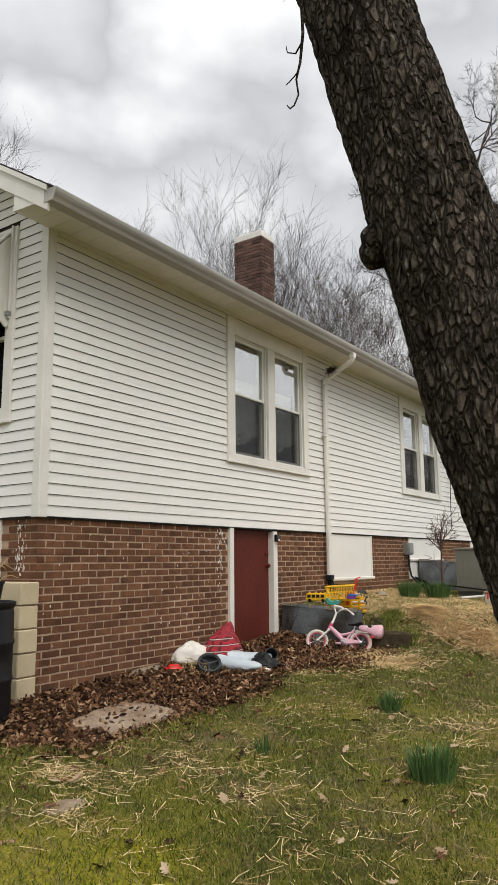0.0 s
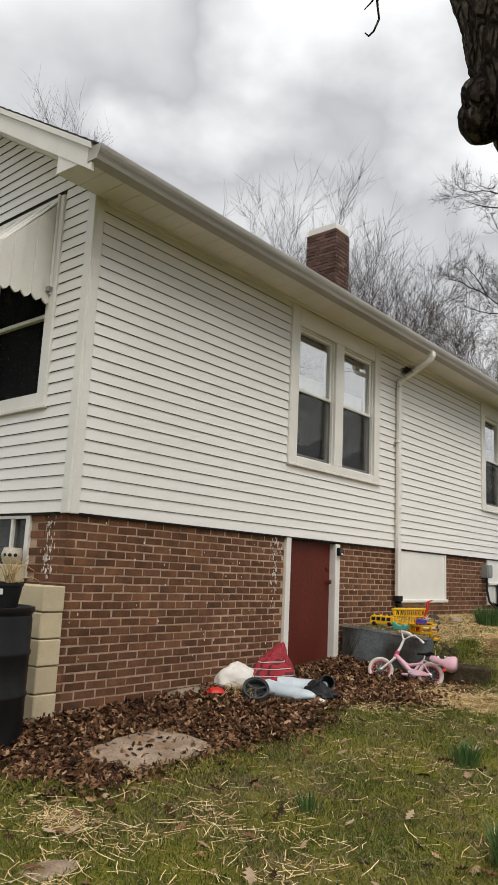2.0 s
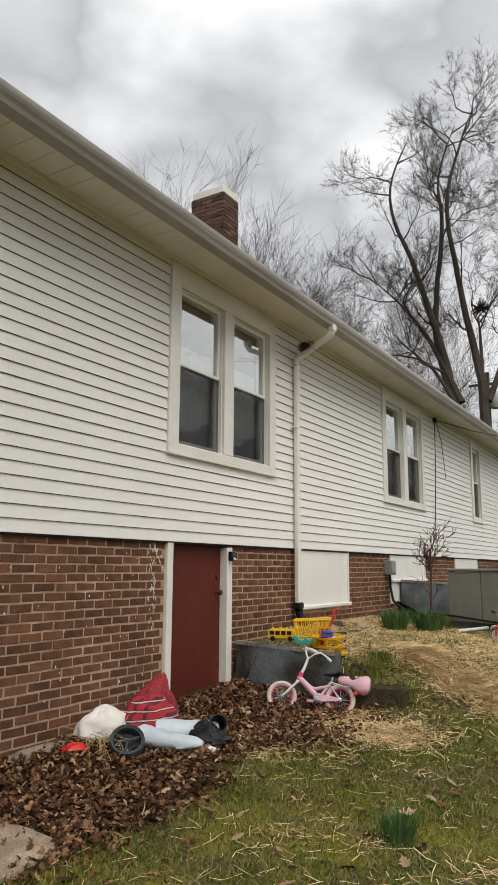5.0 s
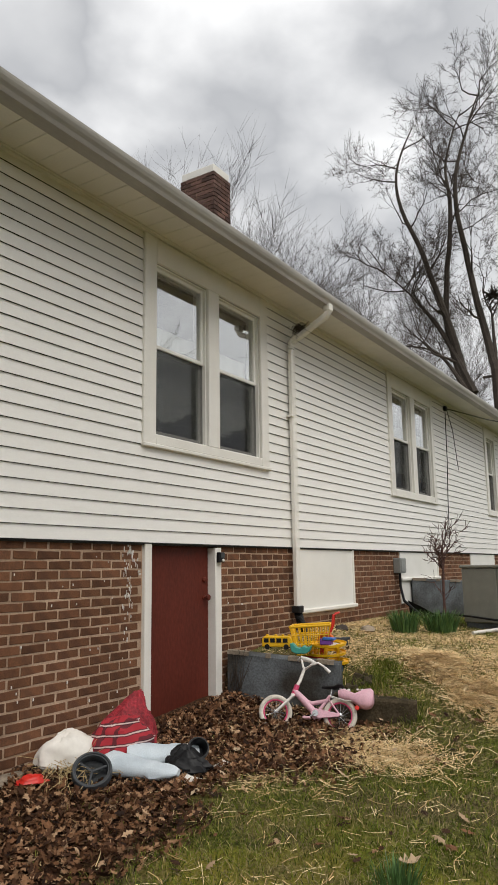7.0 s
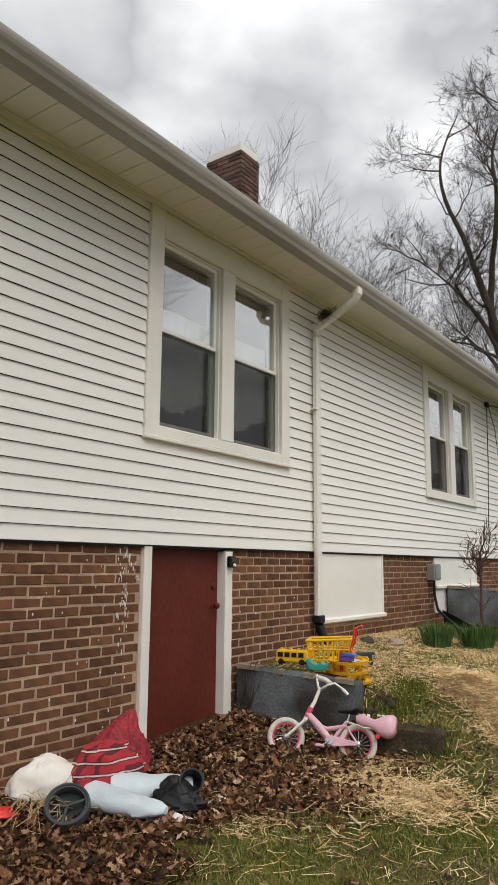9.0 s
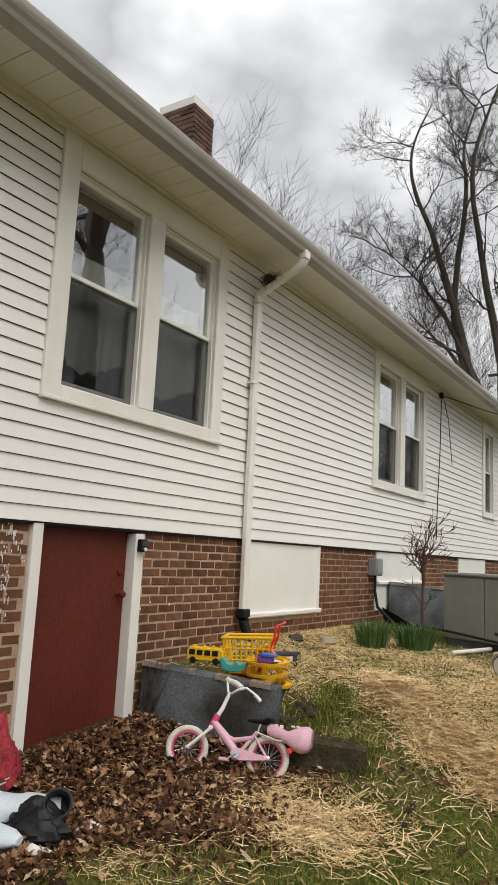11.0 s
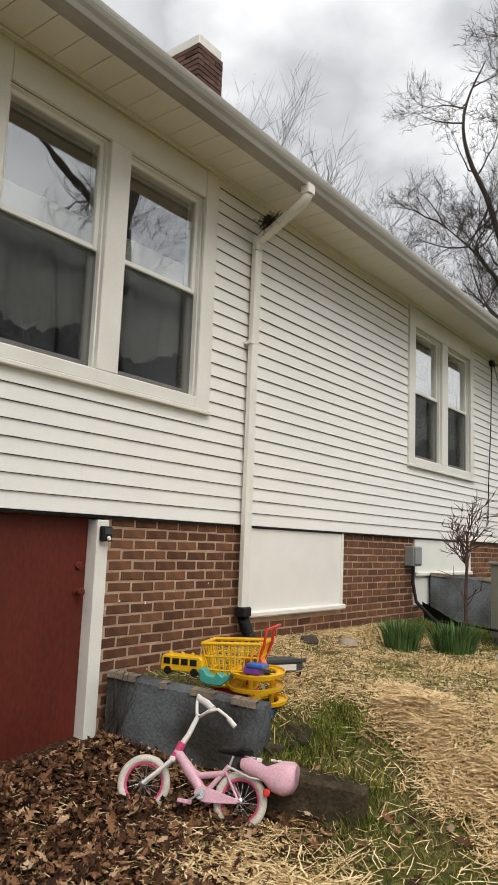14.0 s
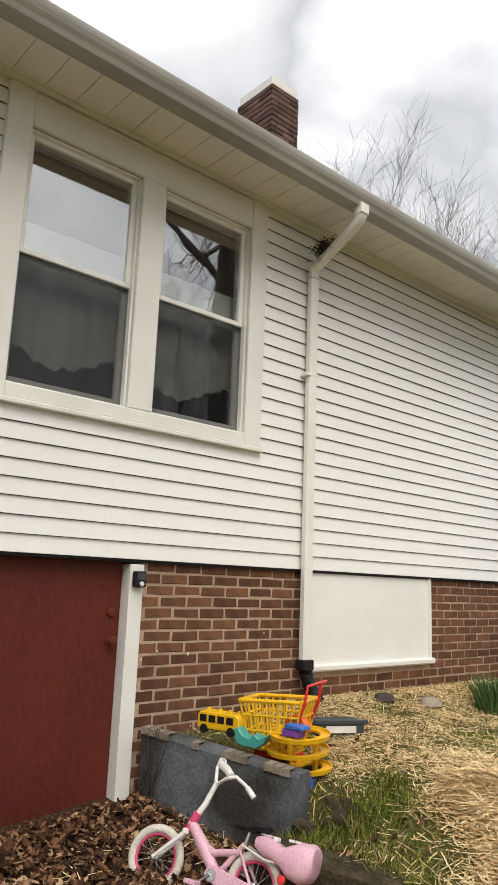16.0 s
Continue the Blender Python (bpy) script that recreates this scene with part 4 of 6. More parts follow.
# ---- heat pump ----
AC = pose(-4.08, 12.26, 0.95, 0, 0, -16)
unit = thing("heat_pump", "grey metal package heat pump on the grass", "heat pump", at=AC)
ACM = plain("grey_enamel", (0.205, 0.205, 0.178), 0.45)
part("cabinet", B().box(0, 0.50, 0, 1.0, 0.06, 0.75), ACM, unit, bevel=0.012)
part("side_cabinet", B().box(0.504, 1.5, 0.002, 1.0, 0.06, 0.75), ACM, unit, bevel=0.012)
part("lid", B().box(-0.02, 1.52, -0.02, 1.02, 0.752, 0.79), ACM, unit, bevel=0.012)
part("plinth", B().box(0.02, 1.48, 0.03, 0.98, -0.15, 0.058), CONCRETE, unit)
part("refrigerant_line", B().tube([(-0.35, -0.02, 0.16), (0.1, -0.03, 0.14), (0.8, -0.035, 0.08), (1.5, -0.04, 0.05)], 0.014, 6), BLACKP, unit)
pvc = B().tube([(-3.76, 11.5, ground_z(-3.76, 11.5) + 0.03), (-3.52, 12.1, ground_z(-3.52, 12.1) + 0.05)], 0.022, 10)
tagged(part("drain_pipe", pvc, WHITEP, smooth=True), "short white plastic pipe lying on the ground", "pipe")

# ---- things by the gable ----
stack = thing("block_stack", "stack of cream painted concrete blocks", "block stack")
for k in range(6):
    z0 = 1.385 - 0.2 * (k + 1)
    o = 0.0 if k % 2 else 0.012
    part("concrete_block", B().box(-5.50 + o, -5.11 + o * 0.5, 4.09, 4.29, z0 + 0.004, z0 + 0.196), BLOCK, stack, bevel=0.008)
    part("concrete_block", B().box(-5.90, -5.51 + o, 4.09, 4.29, z0 + 0.004, z0 + 0.196), BLOCK, stack, bevel=0.008)
part("concrete_block", B().box(-6.00, -5.66, 4.11, 4.28, 1.389, 1.53), BLOCK, stack, bevel=0.008)
BARX, BARY, BARZ = -5.06, 3.64, ground_z(-5.06, 3.55) - 0.0
barrel = thing("barrel", "black plastic drum with brown stains on fallen leaves", "barrel", at=pose(BARX, BARY, BARZ))
prof = [(0.26, 0.0), (0.285, 0.015), (0.29, 0.04), (0.288, 0.30), (0.296, 0.315), (0.296, 0.335), (0.288, 0.35), (0.29, 0.58), (0.298, 0.595), (0.298, 0.615), (0.29, 0.63), (0.288, 0.83), (0.28, 0.86), (0.29, 0.875), (0.30, 0.89), (0.30, 0.915), (0.285, 0.92), (0.275, 0.90)]
part("drum", B().lathe(prof, 40), BLACKP, barrel, smooth=True)
part("lid", B().lathe([(0.274, 0.885), (0.274, 0.902), (0.02, 0.907)], 32), BLACKP, barrel, smooth=True)
RUST = material("brown_stain", (0.16, 0.09, 0.025), (0.07, 0.045, 0.02), 0.8, scale=12, fine=60, fine_amount=0.4)
for ang, w, z0, z1 in ((-62, 0.16, 0.12, 0.40), (-50, 0.10, 0.68, 0.78)):
    s = B()
    n, rows = 8, 8
    for i in range(n + 1):
        for j in range(rows + 1):
            wob = 0.25 * noise.noise((i * 0.9, j * 0.7, ang))
            a = radians(ang) + (i / n - 0.5) * w / 0.29 * (1.0 - 0.5 * j / rows + wob)
            s.v.append((0.2985 * math.cos(a), 0.2985 * math.sin(a), z0 + (z1 - z0) * (j / rows) + 0.02 * noise.noise((i * 0.8, 4, ang))))
    s.f = [(i * (rows + 1) + j, (i + 1) * (rows + 1) + j, (i + 1) * (rows + 1) + j + 1, i * (rows + 1) + j + 1) for i in range(n) for j in range(rows)]
    part("stain", s, RUST, barrel, "brown residue", smooth=True)
pot = thing("plant_pot", "black nursery pot with dried stalks on the barrel", "plant pot", at=pose(BARX + 0.03, BARY + 0.1, BARZ + 0.907))
part("pot", B().lathe([(0.07, 0), (0.075, 0.004), (0.10, 0.15), (0.108, 0.152), (0.108, 0.172), (0.098, 0.172), (0.094, 0.14), (0.01, 0.138)], 24), BLACKP, pot, smooth=True)
part("label", B().box(-0.022, 0.022, -0.0975, -0.094, 0.09, 0.13, pose(0, 0, 0, 0, 0, 25)), WHITEP, pot, "small white label")
st = B()
for k in range(26):
    a, r = rng.uniform(0, 6.28), rng.uniform(0, 0.07)
    p = Vector((r * math.cos(a), r * math.sin(a), 0.13))
    q = p + Vector((rng.uniform(-0.1, 0.1), rng.uniform(-0.1, 0.1), rng.uniform(0.08, 0.24)))
    st.tube([p, p.lerp(q, 0.5) + Vector((0, 0, 0.03)), q, q + Vector((rng.uniform(-0.1, 0.1), rng.uniform(-0.08, 0.08), rng.uniform(-0.1, 0.02)))], [0.004, 0.004, 0.003, 0.002], 4, False)
part("dried_stalks", st, TAN, pot, "dry tan stalks")
CERAM = plain("glazed_ceramic", (0.52, 0.47, 0.38), 0.4, var=0.2)
urn = thing("ceramic_pot", "round pale ceramic pot with dark spots", "pot", at=pose(-5.74, 4.19, 1.531))
part("bowl", B().lathe([(0.045, 0), (0.06, 0.01), (0.085, 0.05), (0.088, 0.085), (0.075, 0.12), (0.07, 0.135), (0.06, 0.135), (0.055, 0.12)], 24), CERAM, urn, smooth=True)
for a in (-75, -45, -15):
    part("spot", B().lathe([(0.018, 0), (0.012, 0.006)], 10, pose(0.083 * math.cos(radians(a)), 0.083 * math.sin(radians(a)), 0.075, 0, 90, a)), BLACKP, urn, "dark painted spot")

# gable window with a scalloped awning, and the cellar window below it
gw = thing("window_4", "white gable window under a striped metal awning", "window", kind="structure")
gx0, gx1, gz0, gz1 = GWIN
yo = GY - 0.022
part("casing", B().box(gx1 - 0.13, gx1, yo, GY + 0.015, gz0, gz1), TRIM, gw, bevel=0.006)
part("casing", B().box(gx0, gx0 + 0.10, yo, GY + 0.015, gz0, gz1), TRIM, gw, bevel=0.006)
part("window_sill", B().box(gx0 + 0.10, gx1 - 0.13, yo + 0.002, GY + 0.015, gz0, gz0 + 0.14).box(gx0 - 0.005, gx1 + 0.005, yo - 0.012, GY + 0.01, gz0 - 0.005, gz0 + 0.03), TRIM, gw, bevel=0.005)
part("head_casing", B().box(gx0 + 0.10, gx1 - 0.13, yo + 0.002, GY + 0.015, 4.42, gz1), TRIM, gw, bevel=0.006)
for za, zb, yy in ((gz0 + 0.14, 3.77, GY + 0.085), (3.73, 4.42, GY + 0.05)):
    f = B()
    xa, xb, s = gx0 + 0.10, gx1 - 0.13, 0.04
    f.box(xa, xa + s, yy - 0.015, yy + 0.015, za, zb).box(xb - s, xb, yy - 0.015, yy + 0.015, za, zb)
    f.box(xa + s, xb - s, yy - 0.015, yy + 0.015, za, za + s).box(xa + s, xb - s, yy - 0.015, yy + 0.015, zb - s, zb)
    sash = part("sash", f, SASH, gw, bevel=0.004)
    part("pane", B().box(xa + 0.03, xb - 0.03, yy - 0.001, yy + 0.003, za + 0.03, zb - 0.03), GLASS, sash).visible_shadow = False
    # Two layers added only to darken each pane; no real screen here.
    for k in (1, 2):
        part("insect_screen", B().box(xa + 0.035, xb - 0.035, yy - 0.004 * k - 0.001, yy - 0.004 * k, za + 0.035, zb - 0.035), SCREEN, sash, "dark insect screen, or layer added to dim the gable panes").visible_shadow = False
awn = thing("awning", "white ribbed metal window awning with scalloped edge", "awning")
ax0, ax1, ztop, zlow, reach = -6.95, -5.68, 4.80, 3.76, 0.52
nr = 9
for k in range(nr):
    xa, xb = ax0 + (ax1 - ax0) * k / nr, ax0 + (ax1 - ax0) * (k + 1) / nr
    up = 0.012 if k % 2 else 0.0
    b = B().prism([(GY - 0.02, ztop + up), (GY - reach, 4.22 + up), (GY - reach, 4.235 + up), (GY - 0.02, ztop + 0.015 + up)], xa, xb, "x")
    part("roof_rib", b, TRIM, awn)
    outl = [(xa, 4.24)] + [(xb, 4.24)] + [(xb - (xb - xa) * t, zlow + 0.14 - 0.05 * math.sin(math.pi * t)) for t in (0, 0.15, 0.3, 0.5, 0.7, 0.85, 1)]
    part("scallop", B().prism(outl, GY - reach - 0.008 - up, GY - reach - up, "y"), TRIM, awn)
ns = 5
for k in range(ns):
    ya, yb = GY - reach * (k + 1) / ns, GY - reach * k / ns - 0.002
    t0, t1 = (k + 1) / ns, k / ns
    za, zb = ztop + (4.22 - ztop) * t0, ztop + (4.22 - ztop) * t1
    outl = [(ya, za), (yb, zb)] + [(yb + (ya - yb) * t, zlow + 0.10 - 0.05 * math.sin(math.pi * t)) for t in (0, 0.2, 0.5, 0.8, 1)]
    part("side_scallop", B().prism(outl, ax1 - 0.016 + 0.012 * (k % 2), ax1 + 0.012 * (k % 2), "x"), TRIM, awn)
part("support_rod", B().tube([(ax1 + 0.02, GY - 0.03, 4.86), (ax1 + 0.02, GY - 0.03, 3.9)], 0.014, 8), TRIM, awn, smooth=True)
part("rod_bracket", B().box(ax1 - 0.03, ax1 + 0.04, GY - 0.07, GY - 0.015, 3.92, 3.97), GALV, awn, bevel=0.006)
cw = thing("window_5", "white framed cellar window with a pale curtain", "window", kind="structure")
part("frame", B().box(-5.76, -5.70, GY + 0.02, GY + 0.12, 1.42, SILL - 0.004).box(-6.6, -6.54, GY + 0.02, GY + 0.12, 1.42, SILL - 0.004).box(-6.54, -5.76, GY + 0.02, GY + 0.12, 1.92, SILL - 0.004).box(-6.54, -5.76, GY + 0.02, GY + 0.12, 1.42, 1.47).box(-6.0, -5.97, GY + 0.03, GY + 0.11, 1.47, 1.92), TRIM, cw)
part("pane", B().box(-6.54, -5.76, GY + 0.07, GY + 0.074, 1.47, 1.92), GLASS, cw).visible_shadow = False
cu = B()
for i in range(41):
    x = -6.54 + 0.78 * i / 40
    d = 0.02 * math.sin(i * 1.3)
    cu.v += [(x, GY + 0.15 + d, 1.45), (x, GY + 0.15 + d * 0.5, 1.94)]
cu.f = [(2 * i, 2 * i + 2, 2 * i + 3, 2 * i + 1) for i in range(40)]
part("curtain", cu, CURTAIN, cw, "pale curtain", smooth=True)
# One layer added to dim the cellar pane, not a real screen.
for k in (1,):
    part("insect_screen", B().box(-6.54, -5.76, GY + 0.060 - 0.004 * k, GY + 0.061 - 0.004 * k, 1.47, 1.92), SCREEN, cw, "dark insect screen, or layer added to dim the gable panes").visible_shadow = False
# Sheet coloured near black for the cellar's gloom.
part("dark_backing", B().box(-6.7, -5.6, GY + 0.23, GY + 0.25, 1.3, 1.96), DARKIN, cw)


# ---- trees ----
def limb(b, p, d, length, r, depth, rg, sides, rise=0.12, droop=0.0, bend=0.16, twig=None, kids=(3, 5), thin=0.0055):
    """A limb that bends and thins, with smaller limbs along it."""
    n = 6 if depth > 3 else (5 if depth == 3 else (3 if depth > 0 else 2))
    bend = bend * 1.22
    pts, rad, q = [p], [r], p
    for k in range(n):
        d = (d + Vector((rg.gauss(0, bend), rg.gauss(0, bend), rg.gauss(0, bend) + rise - droop))).normalized()
        q = q + d * (length / n)
        pts.append(q)
        rad.append(r * (1 - 0.80 * (k + 1) / n) if depth > 0 else r * (1 - 0.75 * (k + 1) / n))
    (b if depth > 1 or twig is None else twig).tube(pts, rad, sides if depth > 1 else 3, False)
    if depth <= 0:
        return
    for k in range(rg.randint(*kids)):
        t = rg.uniform(0.25, 1.0) * n
        i = min(int(t), n - 1)
        base = pts[i].lerp(pts[i + 1], t - i)
        along = (pts[i + 1] - pts[i]).normalized()
        side = along.orthogonal().normalized()
        side.rotate(Matrix.Rotation(rg.uniform(0, 6.28), 3, along))
        spread = rg.uniform(0.30, 0.72)
        nd = (along * (1 - spread * 0.45) + side * spread).normalized()
        limb(b, base, nd, length * rg.uniform(0.40, 0.64), max(rad[i] * rg.uniform(0.45, 0.65), thin), depth - 1, rg, max(3, sides - 2), rise, droop, bend, twig, kids, thin)


def far_tree(seed, height, trunk_r, stems, label, depth=4, kids=(4, 6), at=None, rise=0.20, bend=0.17):
    rg = random.Random(seed)
    t = thing("tree", label, "tree", at=at)
    b, tw = B(), B()
    for k in range(stems):
        a = 6.28 * k / stems + rg.uniform(-0.4, 0.4)
        lean = 0.10 if stems == 1 else 0.22
        limb(b, Vector((0, 0, -0.3)), Vector((lean * math.cos(a), lean * math.sin(a), 1)).normalized(), height * 0.78, trunk_r, depth, rg, 8, rise, 0.0, bend * 0.3, tw, kids, 0.0078)
    part("trunk", b, FARBARK, t)
    part("crown", tw, TWIG, t)
    return t


def polar(az, dist, x=-0.6, y=1.5):
    return x - math.sin(radians(az)) * dist, y + math.cos(radians(az)) * dist


WOODS = "tall bare tree in the woods behind the house"
kinds = [far_tree(s, 1.0 * h, r, n, WOODS, 4, (6, 9), pose(*polar(a, d), 0.3), 0.12, 0.17) for s, h, r, n, a, d in
         ((11, 21, 0.20, 1, 33, 40), (12, 18, 0.17, 2, 45, 36), (13, 20, 0.18, 1, 56, 34), (14, 19, 0.16, 2, 27, 44))]
wr = random.Random(3)
tall = [max((c.matrix_local @ v.co).z for c in k.children for v in c.data.vertices) for k in kinds]
for k, h in zip(kinds, (24.0, 19.5, 22.0, 21.5)):
    k.matrix_basis = k.matrix_basis @ Matrix.Scale(1.06 * h / tall[kinds.index(k)], 4)
for a, d, k, h in ((38, 42, 1, 24.0), (34.5, 43, 3, 23.5), (31.5, 47, 3, 25.0), (28.5, 52, 2, 22.5), (25.5, 46, 0, 20.5), (22.5, 48, 1, 23.0), (20, 50, 2, 23.5), (17, 50, 3, 22.5), (23.8, 52, 3, 23.5), (41, 45, 2, 22.0),
                   (49, 38, 3, 21.5), (53, 35, 0, 23.5), (60, 36, 0, 20.0), (66, 36, 1, 20.0), (15, 54, 0, 22.0), (11, 56, 2, 21.0), (8, 58, 1, 20.0), (5, 60, 3, 19.0)):
    place = pose(*polar(a, d), 0.2, 0, 0, wr.uniform(0, 360)) @ Matrix.Scale(1.06 * h / tall[k], 4)
    c = copy_thing(kinds[k], place)
    tagged(c, group="woods behind the house")
for k in kinds:
    tagged(k, group="woods behind the house")
# the large tree past the house's far end
big = thing("tree", "large bare many-stemmed tree past the house", "tree", at=pose(-7.75, 29.3, 0.4))
rg = random.Random(21)
bb, bt = B(), B()
RIGHT = Vector((0.97, 0.24, 0.0))
STEMS = [  # each stem: radius at its foot, then (sideways, height) along it
    (0.34, ((-0.2, -0.4), (-0.4, 6.0), (-1.0, 9.6), (-2.1, 13.3), (-2.7, 16.4), (-2.3, 19.2))),
    (0.24, ((-0.5, 7.0), (-1.2, 10.6), (-0.9, 14.8), (-0.7, 17.0), (-0.4, 19.6))),
    (0.32, ((0.45, -0.4), (0.35, 7.4), (0.2, 9.2), (-0.3, 12.4), (-0.5, 15.8), (0.0, 18.8), (0.3, 20.2))),
    (0.20, ((-0.5, 7.6), (-1.4, 10.2), (-2.5, 11.9), (-3.7, 13.0))),
    (0.15, ((-0.6, 7.4), (-1.7, 9.4), (-3.1, 9.9))),
    (0.20, ((0.5, 7.6), (1.3, 9.6), (2.2, 12.5), (3.0, 16.0))),
    (0.13, ((0.3, 8.6), (0.5, 10.6), (0.45, 11.2))),
]
def flowing(pts, n=6):
    """A smooth curve through the given points."""
    out = []
    for i in range(len(pts) - 1):
        p0, p1, p2, p3 = pts[max(i - 1, 0)], pts[i], pts[i + 1], pts[min(i + 2, len(pts) - 1)]
        for k in range(n):
            t = k / n
            out.append(0.5 * (2 * p1 + (p2 - p0) * t + (2 * p0 - 5 * p1 + 4 * p2 - p3) * t * t + (3 * p1 - p0 - 3 * p2 + p3) * t ** 3))
    return out + [pts[-1]]


for r, pts in STEMS:
    path = flowing([RIGHT * a + Vector((0.18 * math.sin(h), 0.4 * math.sin(h * 0.7), h)) for a, h in pts])
    path = [p + Vector((0.05 * noise.noise(p * 0.9), 0.05 * noise.noise(p * 0.9 + Vector((5, 0, 0))), 0)) for p in path]
    n = len(path)
    bb.tube(path, [r * 0.74 * (1 - 0.93 * (i / (n - 1)) ** 0.85) for i in range(n)], 8, True)
    for k in range(13 if len(pts) > 3 else 4):
        t = rg.uniform(0.34, 1.0) * (n - 1)
        i = min(int(t), n - 2)
        base = path[i].lerp(path[i + 1], t - i)
        if base.z < 8.2:
            continue
        a = rg.uniform(0, 6.28)
        d = Vector((math.cos(a), math.sin(a), rg.uniform(0.3, 1.1))).normalized()
        limb(bb, base, d, rg.uniform(1.5, 2.8), max(0.034, r * 0.26 * (1 - t / n)), 3, rg, 6, 0.10, 0.0, 0.19, bt, (5, 7), 0.006)
nestball = B()
for k in range(90):
    c = RIGHT * 0.45 + Vector((0, 0, 11.4))
    d = Vector((rg.gauss(0, 1), rg.gauss(0, 1), rg.gauss(0, 0.8))).normalized()
    nestball.tube([c - d * 0.12, c + d * rg.uniform(0.2, 0.42)], 0.02, 3, False)
part("nest", nestball, FARBARK, big, "clump of twigs")
part("trunk", bb, FARBARK, big)
part("crown", bt, TWIG, big)
# trees on the yard's other side, which the windows mirror
for a, d, k, s in ((312, 9, 1, 0.62), (250, 16, 0, 0.75), (275, 20, 2, 0.85), (300, 18, 1, 0.9), (225, 17, 3, 0.8), (325, 24, 2, 1.0)):
    c = copy_thing(kinds[k], pose(*polar(a, d), -0.4, 0, 0, wr.uniform(0, 360)) @ Matrix.Scale(s, 4))
    tagged(c, "tall bare tree across the yard", group="trees across the yard")

forked = thing("tree", "thick forked bare tree across the yard", "tree", group="trees across the yard", at=pose(2.5, 15.0, 0.0))
fb, ft = B(), B()
frg = random.Random(52)
fb.tube([(0, 0, -0.3), (0.05, 0, 1.0), (0.0, 0.05, 4.0), (0.05, 0.0, 8.4)], [0.36, 0.28, 0.25, 0.24], 14)
for d, l, r in (((-0.35, -0.30, 1.0), 7.0, 0.16), ((0.40, 0.30, 1.0), 7.5, 0.17), ((0.05, 0.10, 1.0), 7.0, 0.12), ((0.75, -0.55, 0.8), 5.5, 0.10)):
    limb(fb, Vector((0.05, 0, 8.2)), Vector(d).normalized(), l, r, 4, frg, 8, 0.08, 0.0, 0.13, ft, (4, 6), 0.007)
part("trunk", fb, FARBARK, forked, smooth=True)
part("crown", ft, TWIG, forked)

# the leaning tree beside the path
lean = thing("leaning_tree", "large leaning tree with rough dark bark", "tree", at=pose(-0.012, -0.088, 0.035))
axis = [((-0.16, 2.80, -0.10), 0.36), ((-0.20, 2.78, 0.10), 0.29), ((-0.29, 2.74, 0.60), 0.245), ((-0.42, 2.675, 1.26), 0.228), ((-0.535, 2.62, 1.68), 0.215), ((-0.61, 2.585, 1.94), 0.212), ((-0.69, 2.55, 2.37), 0.212), ((-0.77, 2.51, 2.71), 0.214), ((-0.90, 2.45, 3.27), 0.208), ((-1.00, 2.40, 3.68), 0.207), ((-1.16, 2.33, 4.3), 0.20), ((-1.30, 2.27, 5.0), 0.19)]
fine, radf = [], []
for i in range(len(axis) - 1):
    n = max(2, int((axis[i + 1][0][2] - axis[i][0][2]) / 0.022))
    for k in range(n):
        t = k / n
        fine.append(Vector(axis[i][0]).lerp(Vector(axis[i + 1][0]), t))
        radf.append(axis[i][1] + (axis[i + 1][1] - axis[i][1]) * t)
b = B()
S = 150
for p, r in zip(fine, radf):
    for k in range(S):
        a = 2 * math.pi * k / S
        c, s = math.cos(a), math.sin(a)
        q = (c * 2.2, s * 2.2, p.z * 1.1)
        plate = noise.noise((c * 5.5 + 0.25 * math.sin(p.z * 9), s * 5.5, p.z * 3.0))
        crack = abs(noise.noise((c * 9.0, s * 9.0, p.z * 4.5)))
        small = noise.noise((c * 26, s * 26, p.z * 22))
        rr = r + 0.014 * noise.noise(q) + 0.012 * plate + 0.030 * min(crack, 0.30) + 0.008 * small - 0.008
        b.v.append((p.x + rr * c, p.y + rr * s, p.z))
b.f = [(i * S + k, i * S + (k + 1) % S, (i + 1) * S + (k + 1) % S, (i + 1) * S + k) for i in range(len(fine) - 1) for k in range(S)]
part("trunk", b, BARK, lean, smooth=False)
def knob(p, r, name, mat=BARK):
    k = B().lathe([(r * math.sin(math.pi * i / 10) + 1e-4, -r * math.cos(math.pi * i / 10)) for i in range(11)], 16)
    k.v = [tuple(Vector(p) + Vector(q) * (1 + 0.25 * noise.noise(Vector(q) * 18))) for q in k.v]
    part(name, k, mat, lean, smooth=True)
knob((-0.955, 2.42, 2.60), 0.055, "knot")
knob((-0.935, 2.41, 2.645), 0.06, "knot")
knob((-0.575, 2.60, 2.70), 0.055, "knot")
b, tw = B(), B()
rg = random.Random(8)
for d, l, r, s in (((-0.15, -0.55, 1.0), 5.5, 0.16, (-1.30, 2.27, 4.95)), ((0.55, 0.35, 0.9), 5.0, 0.13, (-1.28, 2.29, 4.85)), ((0.75, 0.45, 0.9), 4.6, 0.10, (-1.2, 2.32, 4.6)), ((0.3, -0.8, 0.7), 4.4, 0.10, (-1.24, 2.30, 4.7))):
    limb(b, Vector(s), Vector(d).normalized(), l, r, 4, rg, 8, 0.10, 0.0, 0.13, tw, (4, 6))
part("limb_crown", b, BARK, lean)
part("twig_crown", tw, FARBARK, lean)
b = B()
TIP = Vector((-2.35, 4.22, 4.74))
